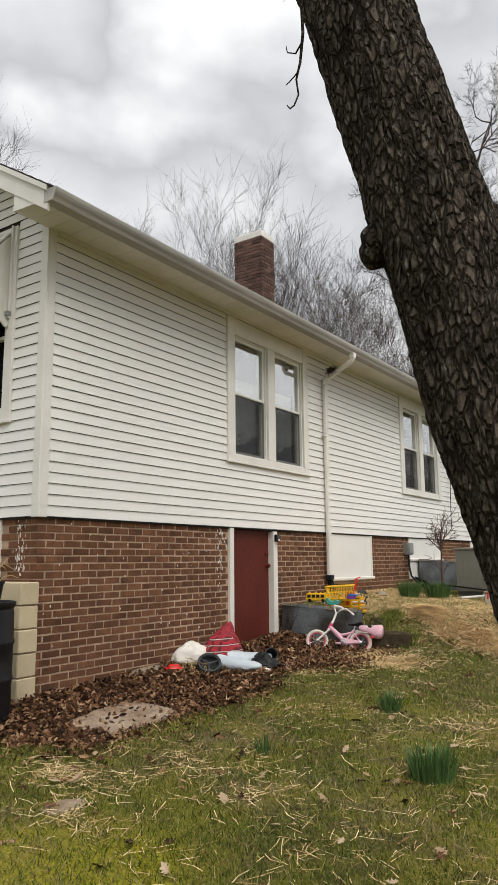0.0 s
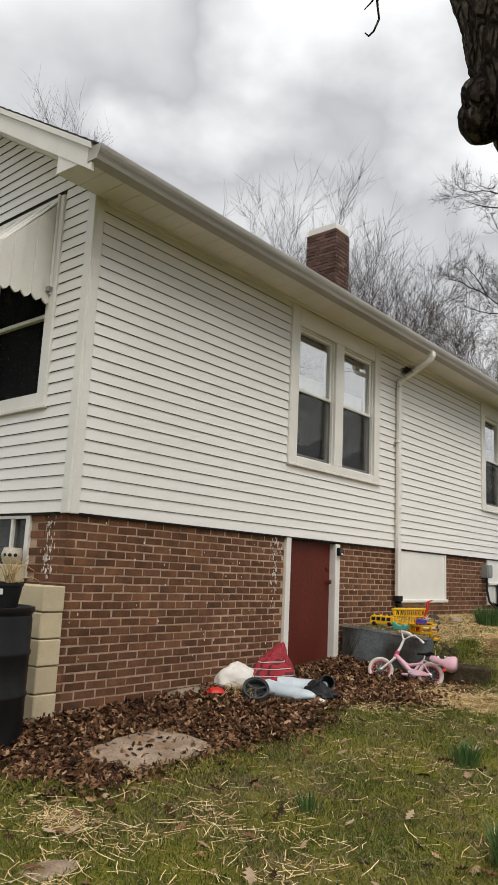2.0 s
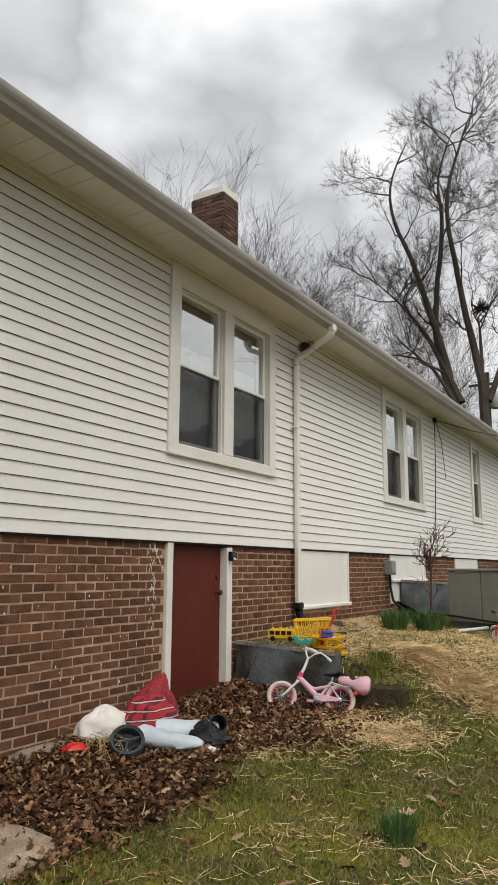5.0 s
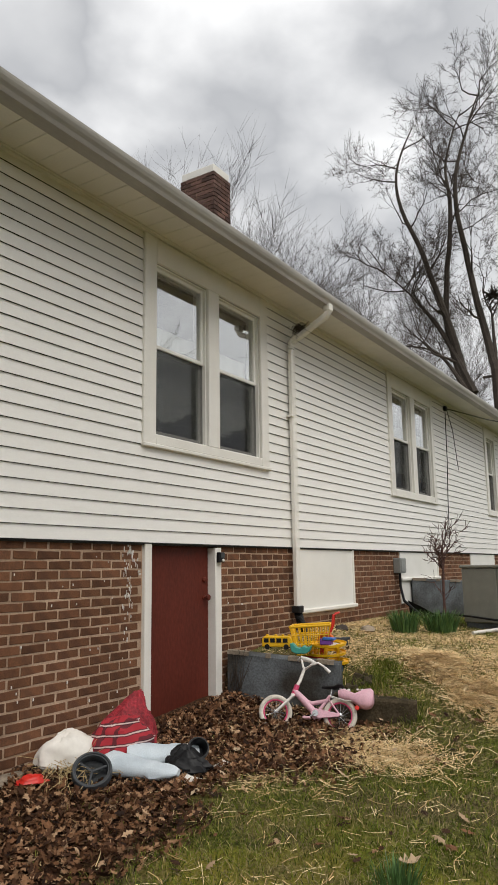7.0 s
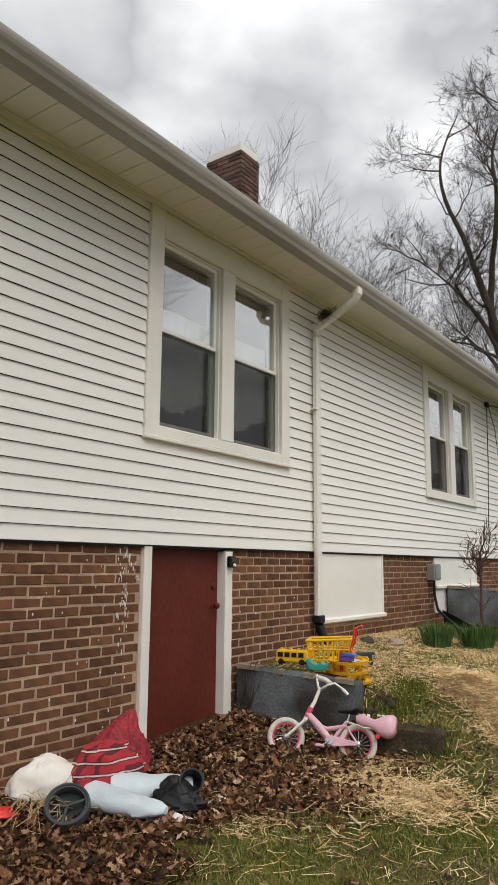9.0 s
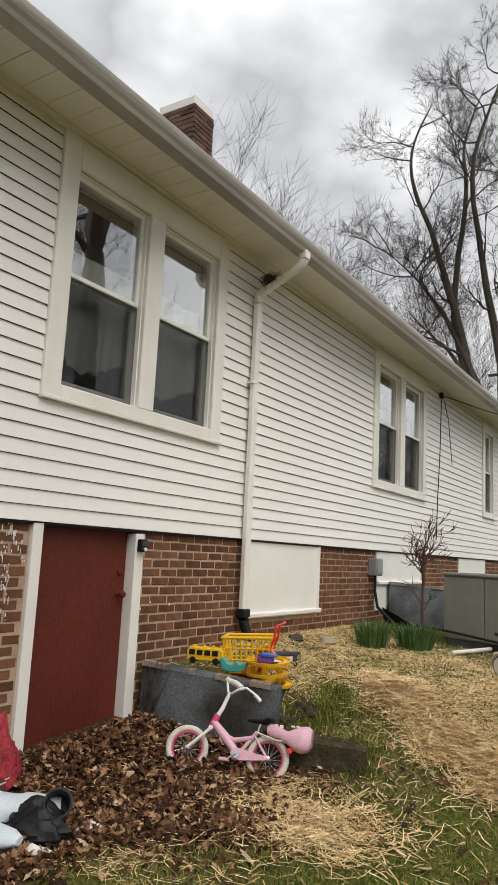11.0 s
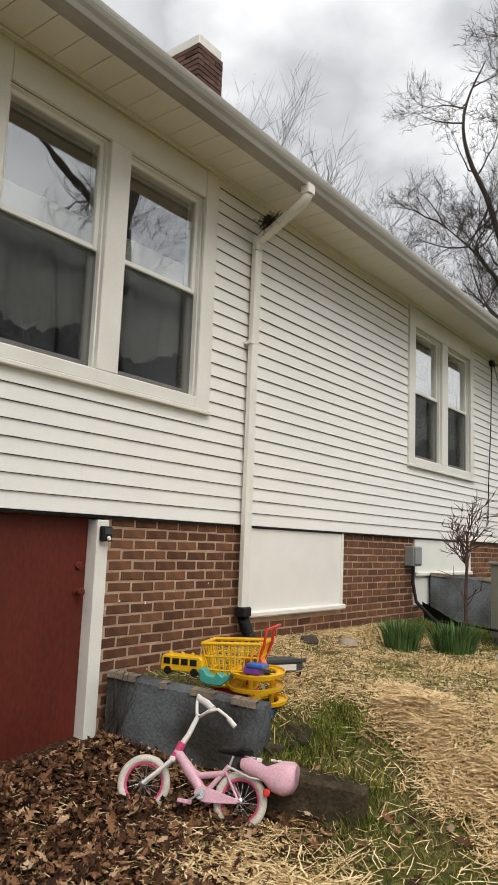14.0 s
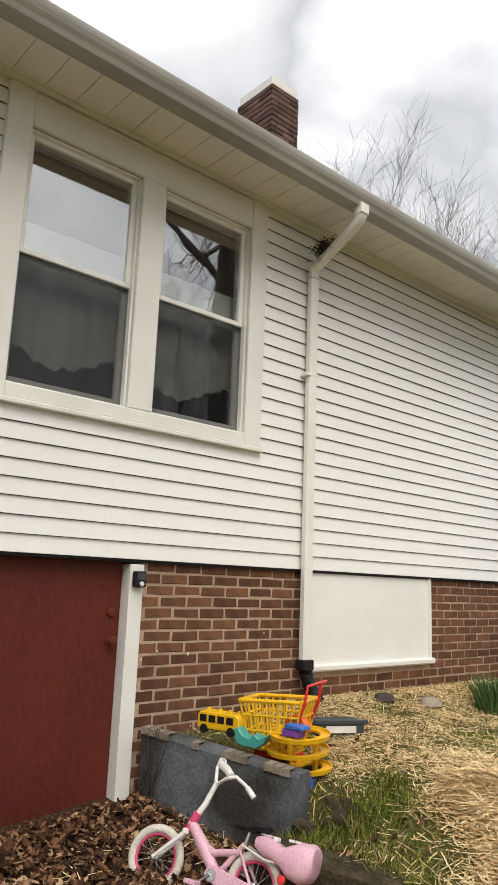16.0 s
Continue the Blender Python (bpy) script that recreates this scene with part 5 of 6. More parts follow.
b.tube([TIP + Vector(o) for o in ((0.22, -0.35, 1.9), (0.17, -0.15, 1.2), (0.12, -0.02, 0.80), (0.12, -0.01, 0.55), (0.075, 0.02, 0.35), (0.045, 0.01, 0.22), (0.055, 0.02, 0.10), (0.03, 0.0, 0.015), (-0.005, 0.0, 0.0), (-0.03, 0.0, 0.035))], [0.02, 0.017, 0.014, 0.012, 0.010, 0.008, 0.007, 0.006, 0.006, 0.004], 6)
b.tube([TIP + Vector(o) for o in ((0.115, 0, 0.50), (0.05, 0, 0.42), (-0.02, 0, 0.46), (-0.03, 0, 0.52))], [0.008, 0.007, 0.005, 0.003], 5)
b.tube([TIP + Vector(o) for o in ((0.06, 0, 0.26), (-0.0, 0, 0.22), (-0.04, 0.0, 0.20))], [0.006, 0.005, 0.003], 5)
b.tube([TIP + Vector(o) for o in ((0.22, -0.35, 1.9), (0.5, -0.9, 2.6), (0.8, -1.3, 3.0))], [0.02, 0.03, 0.045], 6)
part("hanging_twig", b, BARK, lean)

# ---- shrubs and bulbs ----
def blade_clump(name, x, y, n, height, spread, mat, label, category, seed, width=0.008, group=""):
    """A clump of strap leaves."""
    rg = random.Random(seed)
    b = B()
    gz = ground_z(x, y)
    for k in range(n):
        a, r = rg.uniform(0, 6.28), spread * math.sqrt(rg.random()) * 0.55
        p = Vector((r * math.cos(a), r * math.sin(a), -0.01))
        lean_out = rg.uniform(0.1, 0.55) * (0.3 + r / spread)
        h = height * rg.uniform(0.55, 1.05)
        d = Vector((math.cos(a) * lean_out + rg.uniform(-0.12, 0.12), math.sin(a) * lean_out + rg.uniform(-0.12, 0.12), 1))
        q1, q2 = p + d * h * 0.5, p + d * h * 0.8 + Vector((d.x, d.y, -0.1)) * h * 0.25
        w = Vector((-math.sin(a + rg.uniform(-1, 1)), math.cos(a + rg.uniform(-1, 1)), 0)).normalized() * width * rg.uniform(0.6, 1.0)
        b.add([p - w * 0.5, p + w * 0.5, q1 + w * 0.5, q1 - w * 0.5, q2], [(0, 1, 2, 3), (3, 2, 4)])
    t = thing(name, label, category, group, at=pose(x, y, gz))
    part("leaves", b, mat, t)
    return t


DAFF = material("daffodil_leaf", (0.045, 0.105, 0.026), (0.080, 0.150, 0.040), 0.55, scale=12, fine=50, bump=0.0, fine_amount=0.2, per_island=0.35)
blade_clump("daffodil_clump", -2.84, 4.42, 40, 0.21, 0.09, DAFF, "small clump of daffodil leaves in the lawn", "daffodil", 1, group="daffodils in the lawn")
blade_clump("daffodil_clump", -2.58, 5.95, 150, 0.25, 0.15, DAFF, "clump of daffodil leaves in the lawn", "daffodil", 2, group="daffodils in the lawn")
blade_clump("daffodil_clump", -1.72, 4.62, 330, 0.31, 0.25, DAFF, "dense large clump of daffodil leaves", "daffodil", 3, group="daffodils in the lawn")
blade_clump("daffodil_clump", -4.46, 11.10, 420, 0.38, 0.26, DAFF, "dark green daffodil clump against the house", "daffodil", 4, 0.012, "daffodils by the house")
blade_clump("daffodil_clump", -4.12, 11.44, 460, 0.39, 0.30, DAFF, "dark green daffodil clump beside the bare shrub", "daffodil", 5, 0.012, "daffodils by the house")
shrub = thing("bare_shrub", "bare reddish garden shrub against the siding", "shrub")
b, tw = B(), B()
rg = random.Random(4)
SB = Vector((-4.35, 12.35, 0.9))
b.tube([SB, SB + Vector((-0.01, 0, 0.45)), SB + Vector((0.0, 0.02, 0.8)), SB + Vector((0.01, 0.0, 1.1))], [0.021, 0.018, 0.016, 0.012], 7)
for k in range(15):
    a = rg.uniform(0, 6.28)
    s = SB + Vector((0, 0, rg.uniform(0.75, 1.12)))
    limb(b, s, Vector((math.cos(a) * 0.7, math.sin(a) * 0.5, rg.uniform(0.5, 1.6))).normalized(), rg.uniform(0.24, 0.46), 0.008, 2, rg, 4, 0.06, 0.0, 0.16, None, (3, 4))
for k in range(4):
    a = rg.uniform(0, 6.28)
    limb(b, SB + Vector((0, 0, rg.uniform(0.35, 0.6))), Vector((math.cos(a), math.sin(a), 0.7)).normalized(), 0.28, 0.006, 1, rg, 4, 0.06, 0.0, 0.16, None, (2, 3))
part("crown", b, material("shrub_bark", (0.11, 0.055, 0.045), (0.07, 0.04, 0.035), 0.9, bump=0), shrub)

pole = thing("utility_pole", "wooden utility pole with a grey transformer", "utility pole", at=pose(-10.9, 46.0, 0.2))
part("pole", B().tube([(0, 0, -0.3), (0.03, 0, 13.5)], [0.17, 0.12], 10), FARBARK, pole, smooth=True)
part("transformer", B().lathe([(0.30, 11.2), (0.32, 11.25), (0.32, 12.1), (0.26, 12.2), (0.05, 12.22)], 16, pose(0.45, -0.1, 0)), GALV, pole, "grey transformer can", smooth=True)
part("crossarm", B().box(-1.1, 1.1, -0.06, 0.06, 12.7, 12.85), FARBARK, pole, bevel=0.01)
for k, o in enumerate((-1.0, 0.0, 1.0)):
    part("power_line", B().tube([(o, 0, 12.95), (o + 9, -5, 12.5), (o + 22, -12, 12.9)], 0.012, 4), BLACKP, pole)


# ---- the child's bicycle ----
def bicycle():
    """Small bicycle; x runs to the front wheel, y to its left, z up; the rear wheel's foot is at the origin."""
    foot = Vector((-3.885, 8.085, ground_z(-3.87, 8.04) - 0.032))
    head = Vector((-4.385, 7.92, ground_z(-4.385, 7.87) - 0.032))
    d = head - foot
    yaw = math.degrees(math.atan2(d.y, d.x))
    tip = math.degrees(math.atan2(d.z, math.hypot(d.x, d.y)))
    t = thing("bicycle", "small pink and white child bicycle leaning on a wall", "bicycle", at=pose(*foot, 0, 0, yaw) @ pose(0, 0, 0, 21, -tip, 0) @ Matrix.Scale(0.82, 4))
    R, WB = 0.166, 0.645
    flat = pose(0, 0, 0, 90, 0, 0)
    for name, x, turn in (("rear_wheel", 0.0, 0), ("front_wheel", WB, 14)):
        m = pose(x, 0, R, 0, 0, turn) @ flat
        wheel = part(name, B().lathe([(0.012, -0.035), (0.022, -0.028), (0.014, -0.018), (0.014, 0.018), (0.022, 0.028), (0.012, 0.035)], 12, m), CHROME, t, smooth=True)
        part("tyre", B().torus(R - 0.022, 0.024, m, 40, 10), TYRE, wheel, "dirty white tyre", smooth=True)
        part("rim", B().torus(R - 0.048, 0.010, m, 36, 8), HOTPINK, wheel, "pink rim", smooth=True)
        for k in range(16):
            a, o = 2 * math.pi * k / 16, 0.02 * (1 if k % 2 else -1)
            part("spoke", B().tube([m @ Vector((0.015 * math.cos(a + 0.5), 0.015 * math.sin(a + 0.5), o)), m @ Vector(((R - 0.05) * math.cos(a), (R - 0.05) * math.sin(a), 0))], 0.0016, 4, False), CHROME, wheel)
    crank, hd0, hd1 = Vector((0.235, 0, 0.165)), Vector((0.475, 0, 0.335)), Vector((0.440, 0, 0.435))
    part("down_tube", B().tube([hd0 + Vector((-0.005, 0, 0.05)), Vector((0.36, 0, 0.285)), crank], [0.026, 0.036, 0.030], 14), PINK, t, "pale pink frame tube", smooth=True)
    part("top_tube", B().tube([Vector((0.385, 0, 0.30)), Vector((0.28, 0, 0.265)), Vector((0.12, 0, 0.30))], 0.020, 12), PINK, t, smooth=True)
    part("head_tube", B().tube([hd0, hd1], [0.026, 0.026], 14), HOTPINK, t, "deep pink head tube", smooth=True)
    part("seat_tube", B().tube([crank, Vector((0.105, 0, 0.345))], 0.016, 10), PINK, t, smooth=True)
    part("chain_stay", B().tube([crank + Vector((0, 0.03, 0)), Vector((0.0, 0.045, R))], 0.009, 8), PINK, t, smooth=True)
    part("chain_stay", B().tube([crank + Vector((0, -0.03, 0)), Vector((0.0, -0.045, R))], 0.009, 8), PINK, t, smooth=True)
    part("seat_stay", B().tube([Vector((0.115, 0.02, 0.31)), Vector((0.0, 0.045, R))], 0.008, 8), PINK, t, smooth=True)
    part("seat_stay", B().tube([Vector((0.115, -0.02, 0.31)), Vector((0.0, -0.045, R))], 0.008, 8), PINK, t, smooth=True)
    part("chain_guard", B().prism([(0.285, 0.165), (0.27, 0.20), (0.235, 0.212), (0.10, 0.190), (0.01, 0.175), (-0.01, 0.158), (0.01, 0.145), (0.20, 0.122), (0.26, 0.135)], 0.045, 0.058, "y"), PINK, t, "pale pink chain guard", bevel=0.004)
    part("chain_ring", B().lathe([(0.030, -0.004), (0.030, 0.004), (0.012, 0.006)], 18, pose(*crank, 90, 0, 0) @ pose(0, 0, -0.066)), CHROME, t)
    part("chain_ring", B().lathe([(0.052, -0.004), (0.052, 0.004), (0.02, 0.006)], 18, pose(*crank, 90, 0, 0) @ pose(0, 0, 0.05)), PINK, t)
    for s in (1, -1):
        end = crank + Vector((0.075 * s, 0.075 * s, -0.055 * s))
        arm = part("crank_arm", B().tube([crank + Vector((0, 0.07 * s, 0)), end], 0.008, 8), CHROME, t, smooth=True)
        part("pedal", B().box(-0.035, 0.035, 0, 0.07 * s, -0.012, 0.012, Matrix.Translation(end)), PINK, arm, bevel=0.004)
    steer = Matrix.Translation(hd0) @ pose(0, 0, 0, 0, 0, 14) @ Matrix.Translation(-hd0)
    F = lambda *p: steer @ Vector(p)
    for s in (1, -1):
        part("fork_blade", B().tube([F(0.485, 0.026 * s, 0.325), F(0.53, 0.034 * s, 0.275), F(WB - 0.01, 0.036 * s, R)], [0.014, 0.013, 0.010], 10), WHITEP, t, "white fork blade", smooth=True)
    part("fork_crown", B().box(-0.018, 0.018, -0.042, 0.042, -0.016, 0.016, steer @ Matrix.Translation((0.482, 0, 0.33))), WHITEP, t, bevel=0.006)
    stem = part("stem", B().tube([F(0.440, 0, 0.435), F(0.415, 0, 0.485), F(0.375, 0, 0.615)], [0.018, 0.017, 0.015], 12), WHITEP, t, smooth=True)
    bars = Matrix.Translation(F(0.375, 0, 0.615)) @ pose(0, 0, 0, 0, -24, 0) @ pose(0, 0, 0, 0, 0, 62) @ pose(-0.398, 0, -0.547)
    F = lambda *p: bars @ Vector(p)
    part("handlebar", B().tube([F(0.30, 0.21, 0.625), F(0.335, 0.17, 0.64), F(0.385, 0.12, 0.645), F(0.405, 0.07, 0.60), F(0.398, 0.02, 0.545), F(0.398, -0.02, 0.545), F(0.405, -0.07, 0.60), F(0.385, -0.12, 0.645), F(0.335, -0.17, 0.64), F(0.30, -0.21, 0.625)], 0.0105, 10), WHITEP, t, "white handlebar", smooth=True)
    part("bar_pad", B().tube([F(0.392, 0.085, 0.628), F(0.395, 0, 0.635), F(0.392, -0.085, 0.628)], [0.022, 0.024, 0.022], 12), WHITEP, t, "white foam bar pad", smooth=True)
    for s in (1, -1):
        part("grip", B().tube([F(0.325, 0.178 * s, 0.636), F(0.285, 0.228 * s, 0.618)], [0.016, 0.017], 12), WHITEP, t, "white rubber grip", smooth=True)
    b = B()
    prof = [(0.19, 0.012, 0.012), (0.15, 0.022, 0.016), (0.10, 0.034, 0.018), (0.06, 0.058, 0.022), (0.02, 0.072, 0.026), (-0.015, 0.06, 0.022), (-0.03, 0.02, 0.012)]
    for x, w, h in prof:
        for k in range(12):
            a = 2 * math.pi * k / 12
            b.v.append((x, w * math.cos(a), 0.425 + (0.018 if x < 0.03 else 0) + h * math.sin(a)))
    b.f = [(i * 12 + k, i * 12 + (k + 1) % 12, (i + 1) * 12 + (k + 1) % 12, (i + 1) * 12 + k) for i in range(len(prof) - 1) for k in range(12)] + [tuple(range(12)), tuple(range(72, 84))]
    part("saddle", b, BLACKP, t, "black vinyl saddle", smooth=True)
    part("seat_post", B().tube([Vector((0.105, 0, 0.33)), Vector((0.085, 0, 0.42))], 0.012, 10), CHROME, t, smooth=True)
    part("rack_rail", B().tube([Vector((0.10, 0.04, 0.34)), Vector((-0.05, 0.05, 0.30)), Vector((-0.22, 0.05, 0.30))], 0.006, 6), WHITEP, t, smooth=True)
    part("rack_rail", B().tube([Vector((0.10, -0.04, 0.34)), Vector((-0.05, -0.05, 0.30)), Vector((-0.22, -0.05, 0.30))], 0.006, 6), WHITEP, t, smooth=True)
    # moulded doll seat on the rack: a long trough that flares into a rounded back
    b = B()
    ring = [(0.02, 0.055, 0.34, 0.40), (-0.03, 0.07, 0.31, 0.415), (-0.09, 0.075, 0.305, 0.395), (-0.14, 0.076, 0.285, 0.375), (-0.19, 0.085, 0.245, 0.40), (-0.25, 0.090, 0.232, 0.425), (-0.30, 0.084, 0.25, 0.43), (-0.325, 0.062, 0.29, 0.41)]
    for x, w, lo, hi in ring:
        for k in range(16):
            a = 2 * math.pi * k / 16
            c, s = math.cos(a), math.sin(a)
            b.v.append((x, w * math.copysign(abs(c) ** 0.6, c), (lo + hi) / 2 + (hi - lo) / 2 * math.copysign(abs(s) ** 0.6, s)))
    b.f = [(i * 16 + k, i * 16 + (k + 1) % 16, (i + 1) * 16 + (k + 1) % 16, (i + 1) * 16 + k) for i in range(len(ring) - 1) for k in range(16)] + [tuple(range(16)), tuple(range(112, 128))]
    seat = part("doll_seat", b, PINK, t, "pale pink moulded doll seat", smooth=True)
    for x in (-0.0, -0.04, -0.08, -0.17, -0.21, -0.25):
        part("seat_slot", B().box(x - 0.014, x + 0.014, -0.02, 0.02, 0.396 if x < -0.05 and x > -0.16 else 0.41, 0.4185 if x > -0.1 else 0.424), WHITEP, seat, bevel=0.003)
    part("reflector", B().lathe([(0.022, 0), (0.022, 0.01), (0.016, 0.014)], 14, pose(-0.17, 0.05, 0.235, -90, 0, 0)), REDP, t, "red reflector")
    return t


bicycle()

# ---- toys on the retaining wall ----
bus = thing("toy_bus", "yellow toy school bus with dark windows", "toy bus", at=pose(-4.76, 8.63, 1.0, 0, 0, 18))
part("body", B().prism([(-0.14, 0.02), (0.14, 0.02), (0.145, 0.05), (0.14, 0.10), (0.12, 0.115), (-0.125, 0.115), (-0.14, 0.09)], -0.05, 0.05, "y"), YELLOW, bus, bevel=0.006)
for k in range(4):
    part("window", B().box(-0.12 + 0.06 * k, -0.075 + 0.06 * k, -0.053, -0.0505, 0.06, 0.098), BLACKP, bus, "dark window")
for x in (-0.09, 0.09):
    for s in (-1, 1):
        part("wheel", B().lathe([(0.024, -0.012), (0.026, 0), (0.024, 0.012)], 14, pose(x, 0.045 * s, 0.022, 90, 0, 0)), BLACKP, bus, smooth=True)
for x in (-0.10, -0.02, 0.05, 0.11):
    part("roof_lamp", B().lathe([(0.014, 0.112), (0.012, 0.128), (0.004, 0.13)], 10, pose(x, 0.01, 0)), YELLOW, bus, smooth=True)
part("windscreen", B().box(-0.146, -0.141, -0.04, 0.04, 0.055, 0.095), BLACKP, bus, "dark windscreen")

teal = thing("toy_boat", "small teal plastic toy boat", "toy boat", at=pose(-4.53, 8.66, 0.965, 0, 0, 20))
part("hull", B().prism([(-0.10, 0.09), (-0.085, 0.02), (-0.04, 0.0), (0.05, 0.0), (0.09, 0.03), (0.105, 0.075), (0.06, 0.055), (0.03, 0.075), (0.0, 0.05), (-0.04, 0.06), (-0.07, 0.095)], -0.04, 0.04, "y"), TEAL, teal, bevel=0.006)

GZB = ground_z(-4.52, 8.98)
cart = thing("toy_shopping_cart", "yellow toy shopping cart basket with a red handle", "toy cart", at=pose(-4.51, 8.84, GZB + 0.05, 0, 0, 22))
def basket_side(p0, p1, q0, q1, n):
    """Slats between a lower edge p0-p1 and an upper edge q0-q1."""
    for k in range(n):
        t = k / n
        part("slat", B().tube([Vector(p0).lerp(Vector(p1), t), Vector(q0).lerp(Vector(q1), t)], 0.0065, 5), YELLOW, cart)
    for s in (0.0, 0.38, 0.70):
        part("cross_slat", B().tube([Vector(p0).lerp(Vector(q0), s), Vector(p1).lerp(Vector(q1), s)], 0.007, 5), YELLOW, cart)
lo = [(-0.13, -0.085, 0.02), (0.13, -0.085, 0.02), (0.13, 0.085, 0.02), (-0.13, 0.085, 0.02)]
hi = [(-0.19, -0.125, 0.275), (0.185, -0.125, 0.295), (0.185, 0.125, 0.295), (-0.19, 0.125, 0.275)]
for k, n in ((0, 8), (1, 5), (2, 8), (3, 5)):
    basket_side(lo[k], lo[(k + 1) % 4], hi[k], hi[(k + 1) % 4], n)
b = B()
for k in range(4):
    b.tube([hi[k], hi[(k + 1) % 4]], 0.012, 8)
part("basket_rim", b, YELLOW, cart, smooth=True)
part("basket_floor", B().box(-0.13, 0.13, -0.085, 0.085, 0.012, 0.022), YELLOW, cart)
part("handle", B().tube([(0.10, -0.10, 0.05), (0.20, -0.11, 0.28), (0.215, -0.10, 0.385), (0.26, -0.06, 0.40), (0.26, 0.06, 0.40), (0.215, 0.10, 0.385), (0.20, 0.11, 0.28), (0.10, 0.10, 0.05)], 0.009, 8), REDP, cart, "red tubular handle", smooth=True)
part("under_frame", B().box(-0.12, 0.14, -0.07, 0.07, -0.03, 0.010), REDP, cart, "red under frame", bevel=0.01)

TX, TY = -4.34, 8.84
tower = thing("toy_track_tower", "yellow spiral toy car track tower", "toy track", at=pose(TX, TY, ground_z(TX, TY) + 0.02, 0, 0, 10))
for z0, r, cx in ((0.165, 0.165, 0.0), (0.085, 0.170, -0.01), (0.01, 0.11, 0.08)):
    b = B()
    n = 36
    prof = [(r - 0.052, 0.012), (r - 0.052, 0.0), (r, 0.0), (r + 0.006, 0.022), (r, 0.022), (r - 0.004, 0.008), (r - 0.046, 0.008), (r - 0.048, 0.016)]
    for i in range(n):
        a = 2 * math.pi * i / n
        for rr, zz in prof:
            b.v.append((cx + rr * math.cos(a), rr * math.sin(a), z0 + zz + 0.012 * math.sin(a)))
    m = len(prof)
    b.f = [(i * m + k, ((i + 1) % n) * m + k, ((i + 1) % n) * m + (k + 1) % m, i * m + (k + 1) % m) for i in range(n) for k in range(m)]
    part("track_ring", b, YELLOW, tower, smooth=True)
for a in (30, 150, 270):
    part("pillar", B().tube([(0.09 * math.cos(radians(a)), 0.09 * math.sin(radians(a)), -0.02), (0.09 * math.cos(radians(a)), 0.09 * math.sin(radians(a)), 0.17)], 0.016, 10), REDP if a == 150 else YELLOW, tower, smooth=True)
b = B()
for i in range(13):
    a = math.pi * i / 12
    c, s = math.cos(a), math.sin(a)
    for rr in (0.045, 0.078):
        for yy in (-0.025, 0.025):
            b.v.append((-0.02 + rr * c, yy, 0.20 + rr * s))
b.f = [q for i in range(12) for q in ((i * 4, i * 4 + 4, i * 4 + 6, i * 4 + 2), (i * 4 + 1, i * 4 + 3, i * 4 + 7, i * 4 + 5), (i * 4, i * 4 + 1, i * 4 + 5, i * 4 + 4), (i * 4 + 2, i * 4 + 6, i * 4 + 7, i * 4 + 3))] + [(0, 2, 3, 1), (48, 49, 51, 50)]
part("arch", b, ORANGE, tower, "orange arch", bevel=0.003)
part("garage", B().box(-0.05, 0.06, -0.105, -0.03, 0.175, 0.215), PURPLE, tower, "purple box", bevel=0.006)
part("ramp", B().prism([(-0.03, 0.216), (0.09, 0.216), (0.085, 0.235), (-0.02, 0.243)], -0.11, -0.02, "y"), BLUEP, tower, "blue ramp", bevel=0.005)
part("peg", B().box(-0.085, -0.052, -0.05, -0.02, 0.18, 0.225), PURPLE, tower, "purple peg", bevel=0.005)
part("base_block", B().box(0.05, 0.15, -0.12, -0.05, -0.06, -0.005), BLUEP, tower, "blue base block", bevel=0.008)
grey = thing("toy_case", "grey and white plastic toy case on the ground", "toy case", at=pose(-4.62, 9.45, ground_z(-4.62, 9.45), 0, 0, 64))
part("case", B().box(-0.16, 0.16, -0.09, 0.09, 0.0, 0.085), GREYP, grey, bevel=0.012)
part("panel", B().box(-0.10, 0.10, -0.094, -0.0905, 0.02, 0.06), WHITEP, grey, "white panel")
part("rail", B().box(-0.18, 0.18, -0.10, -0.085, 0.07, 0.098), GREYP, grey, bevel=0.005)

# ---- tricycle on the upper lawn ----
trike = thing("tricycle", "small red and white tricycle on the grass", "tricycle", at=pose(-3.06, 10.62, ground_z(-3.06, 10.62), 0, 0, -28))
side_on = pose(0, 0, 0, 90, 0, 0)
w = part("front_wheel", B().lathe([(0.02, -0.02), (0.078, -0.016), (0.082, 0), (0.078, 0.016), (0.02, 0.02)], 24, pose(0, 0, 0.09) @ side_on), WHITEP, trike, smooth=True)
part("tyre", B().torus(0.083, 0.012, pose(0, 0, 0.09) @ side_on, 28, 8), BLACKP, w, smooth=True)
part("fork", B().tube([(0, -0.03, 0.09), (0.01, -0.03, 0.20), (0.03, 0, 0.24), (0.05, 0, 0.34)], 0.010, 8), REDP, trike, smooth=True)
part("fender", B().prism([(-0.09, 0.15), (-0.05, 0.19), (0.03, 0.195), (0.10, 0.15), (0.03, 0.205), (-0.06, 0.205)], -0.03, 0.03, "y"), WHITEP, trike)
part("handlebar", B().tube([(0.055, -0.12, 0.365), (0.05, -0.05, 0.345), (0.05, 0.05, 0.345), (0.055, 0.12, 0.365)], 0.010, 8), CHROME, trike, smooth=True)
for s in (1, -1):
    part("grip", B().tube([(0.055, 0.09 * s, 0.358), (0.058, 0.14 * s, 0.37)], 0.014, 8), BLACKP, trike, smooth=True)
part("frame", B().tube([(0.03, 0, 0.23), (0.16, 0, 0.17), (0.36, 0, 0.13)], 0.016, 8), REDP, trike, smooth=True)
part("saddle", B().box(0.20, 0.36, -0.06, 0.06, 0.20, 0.235), REDP, trike, bevel=0.014)
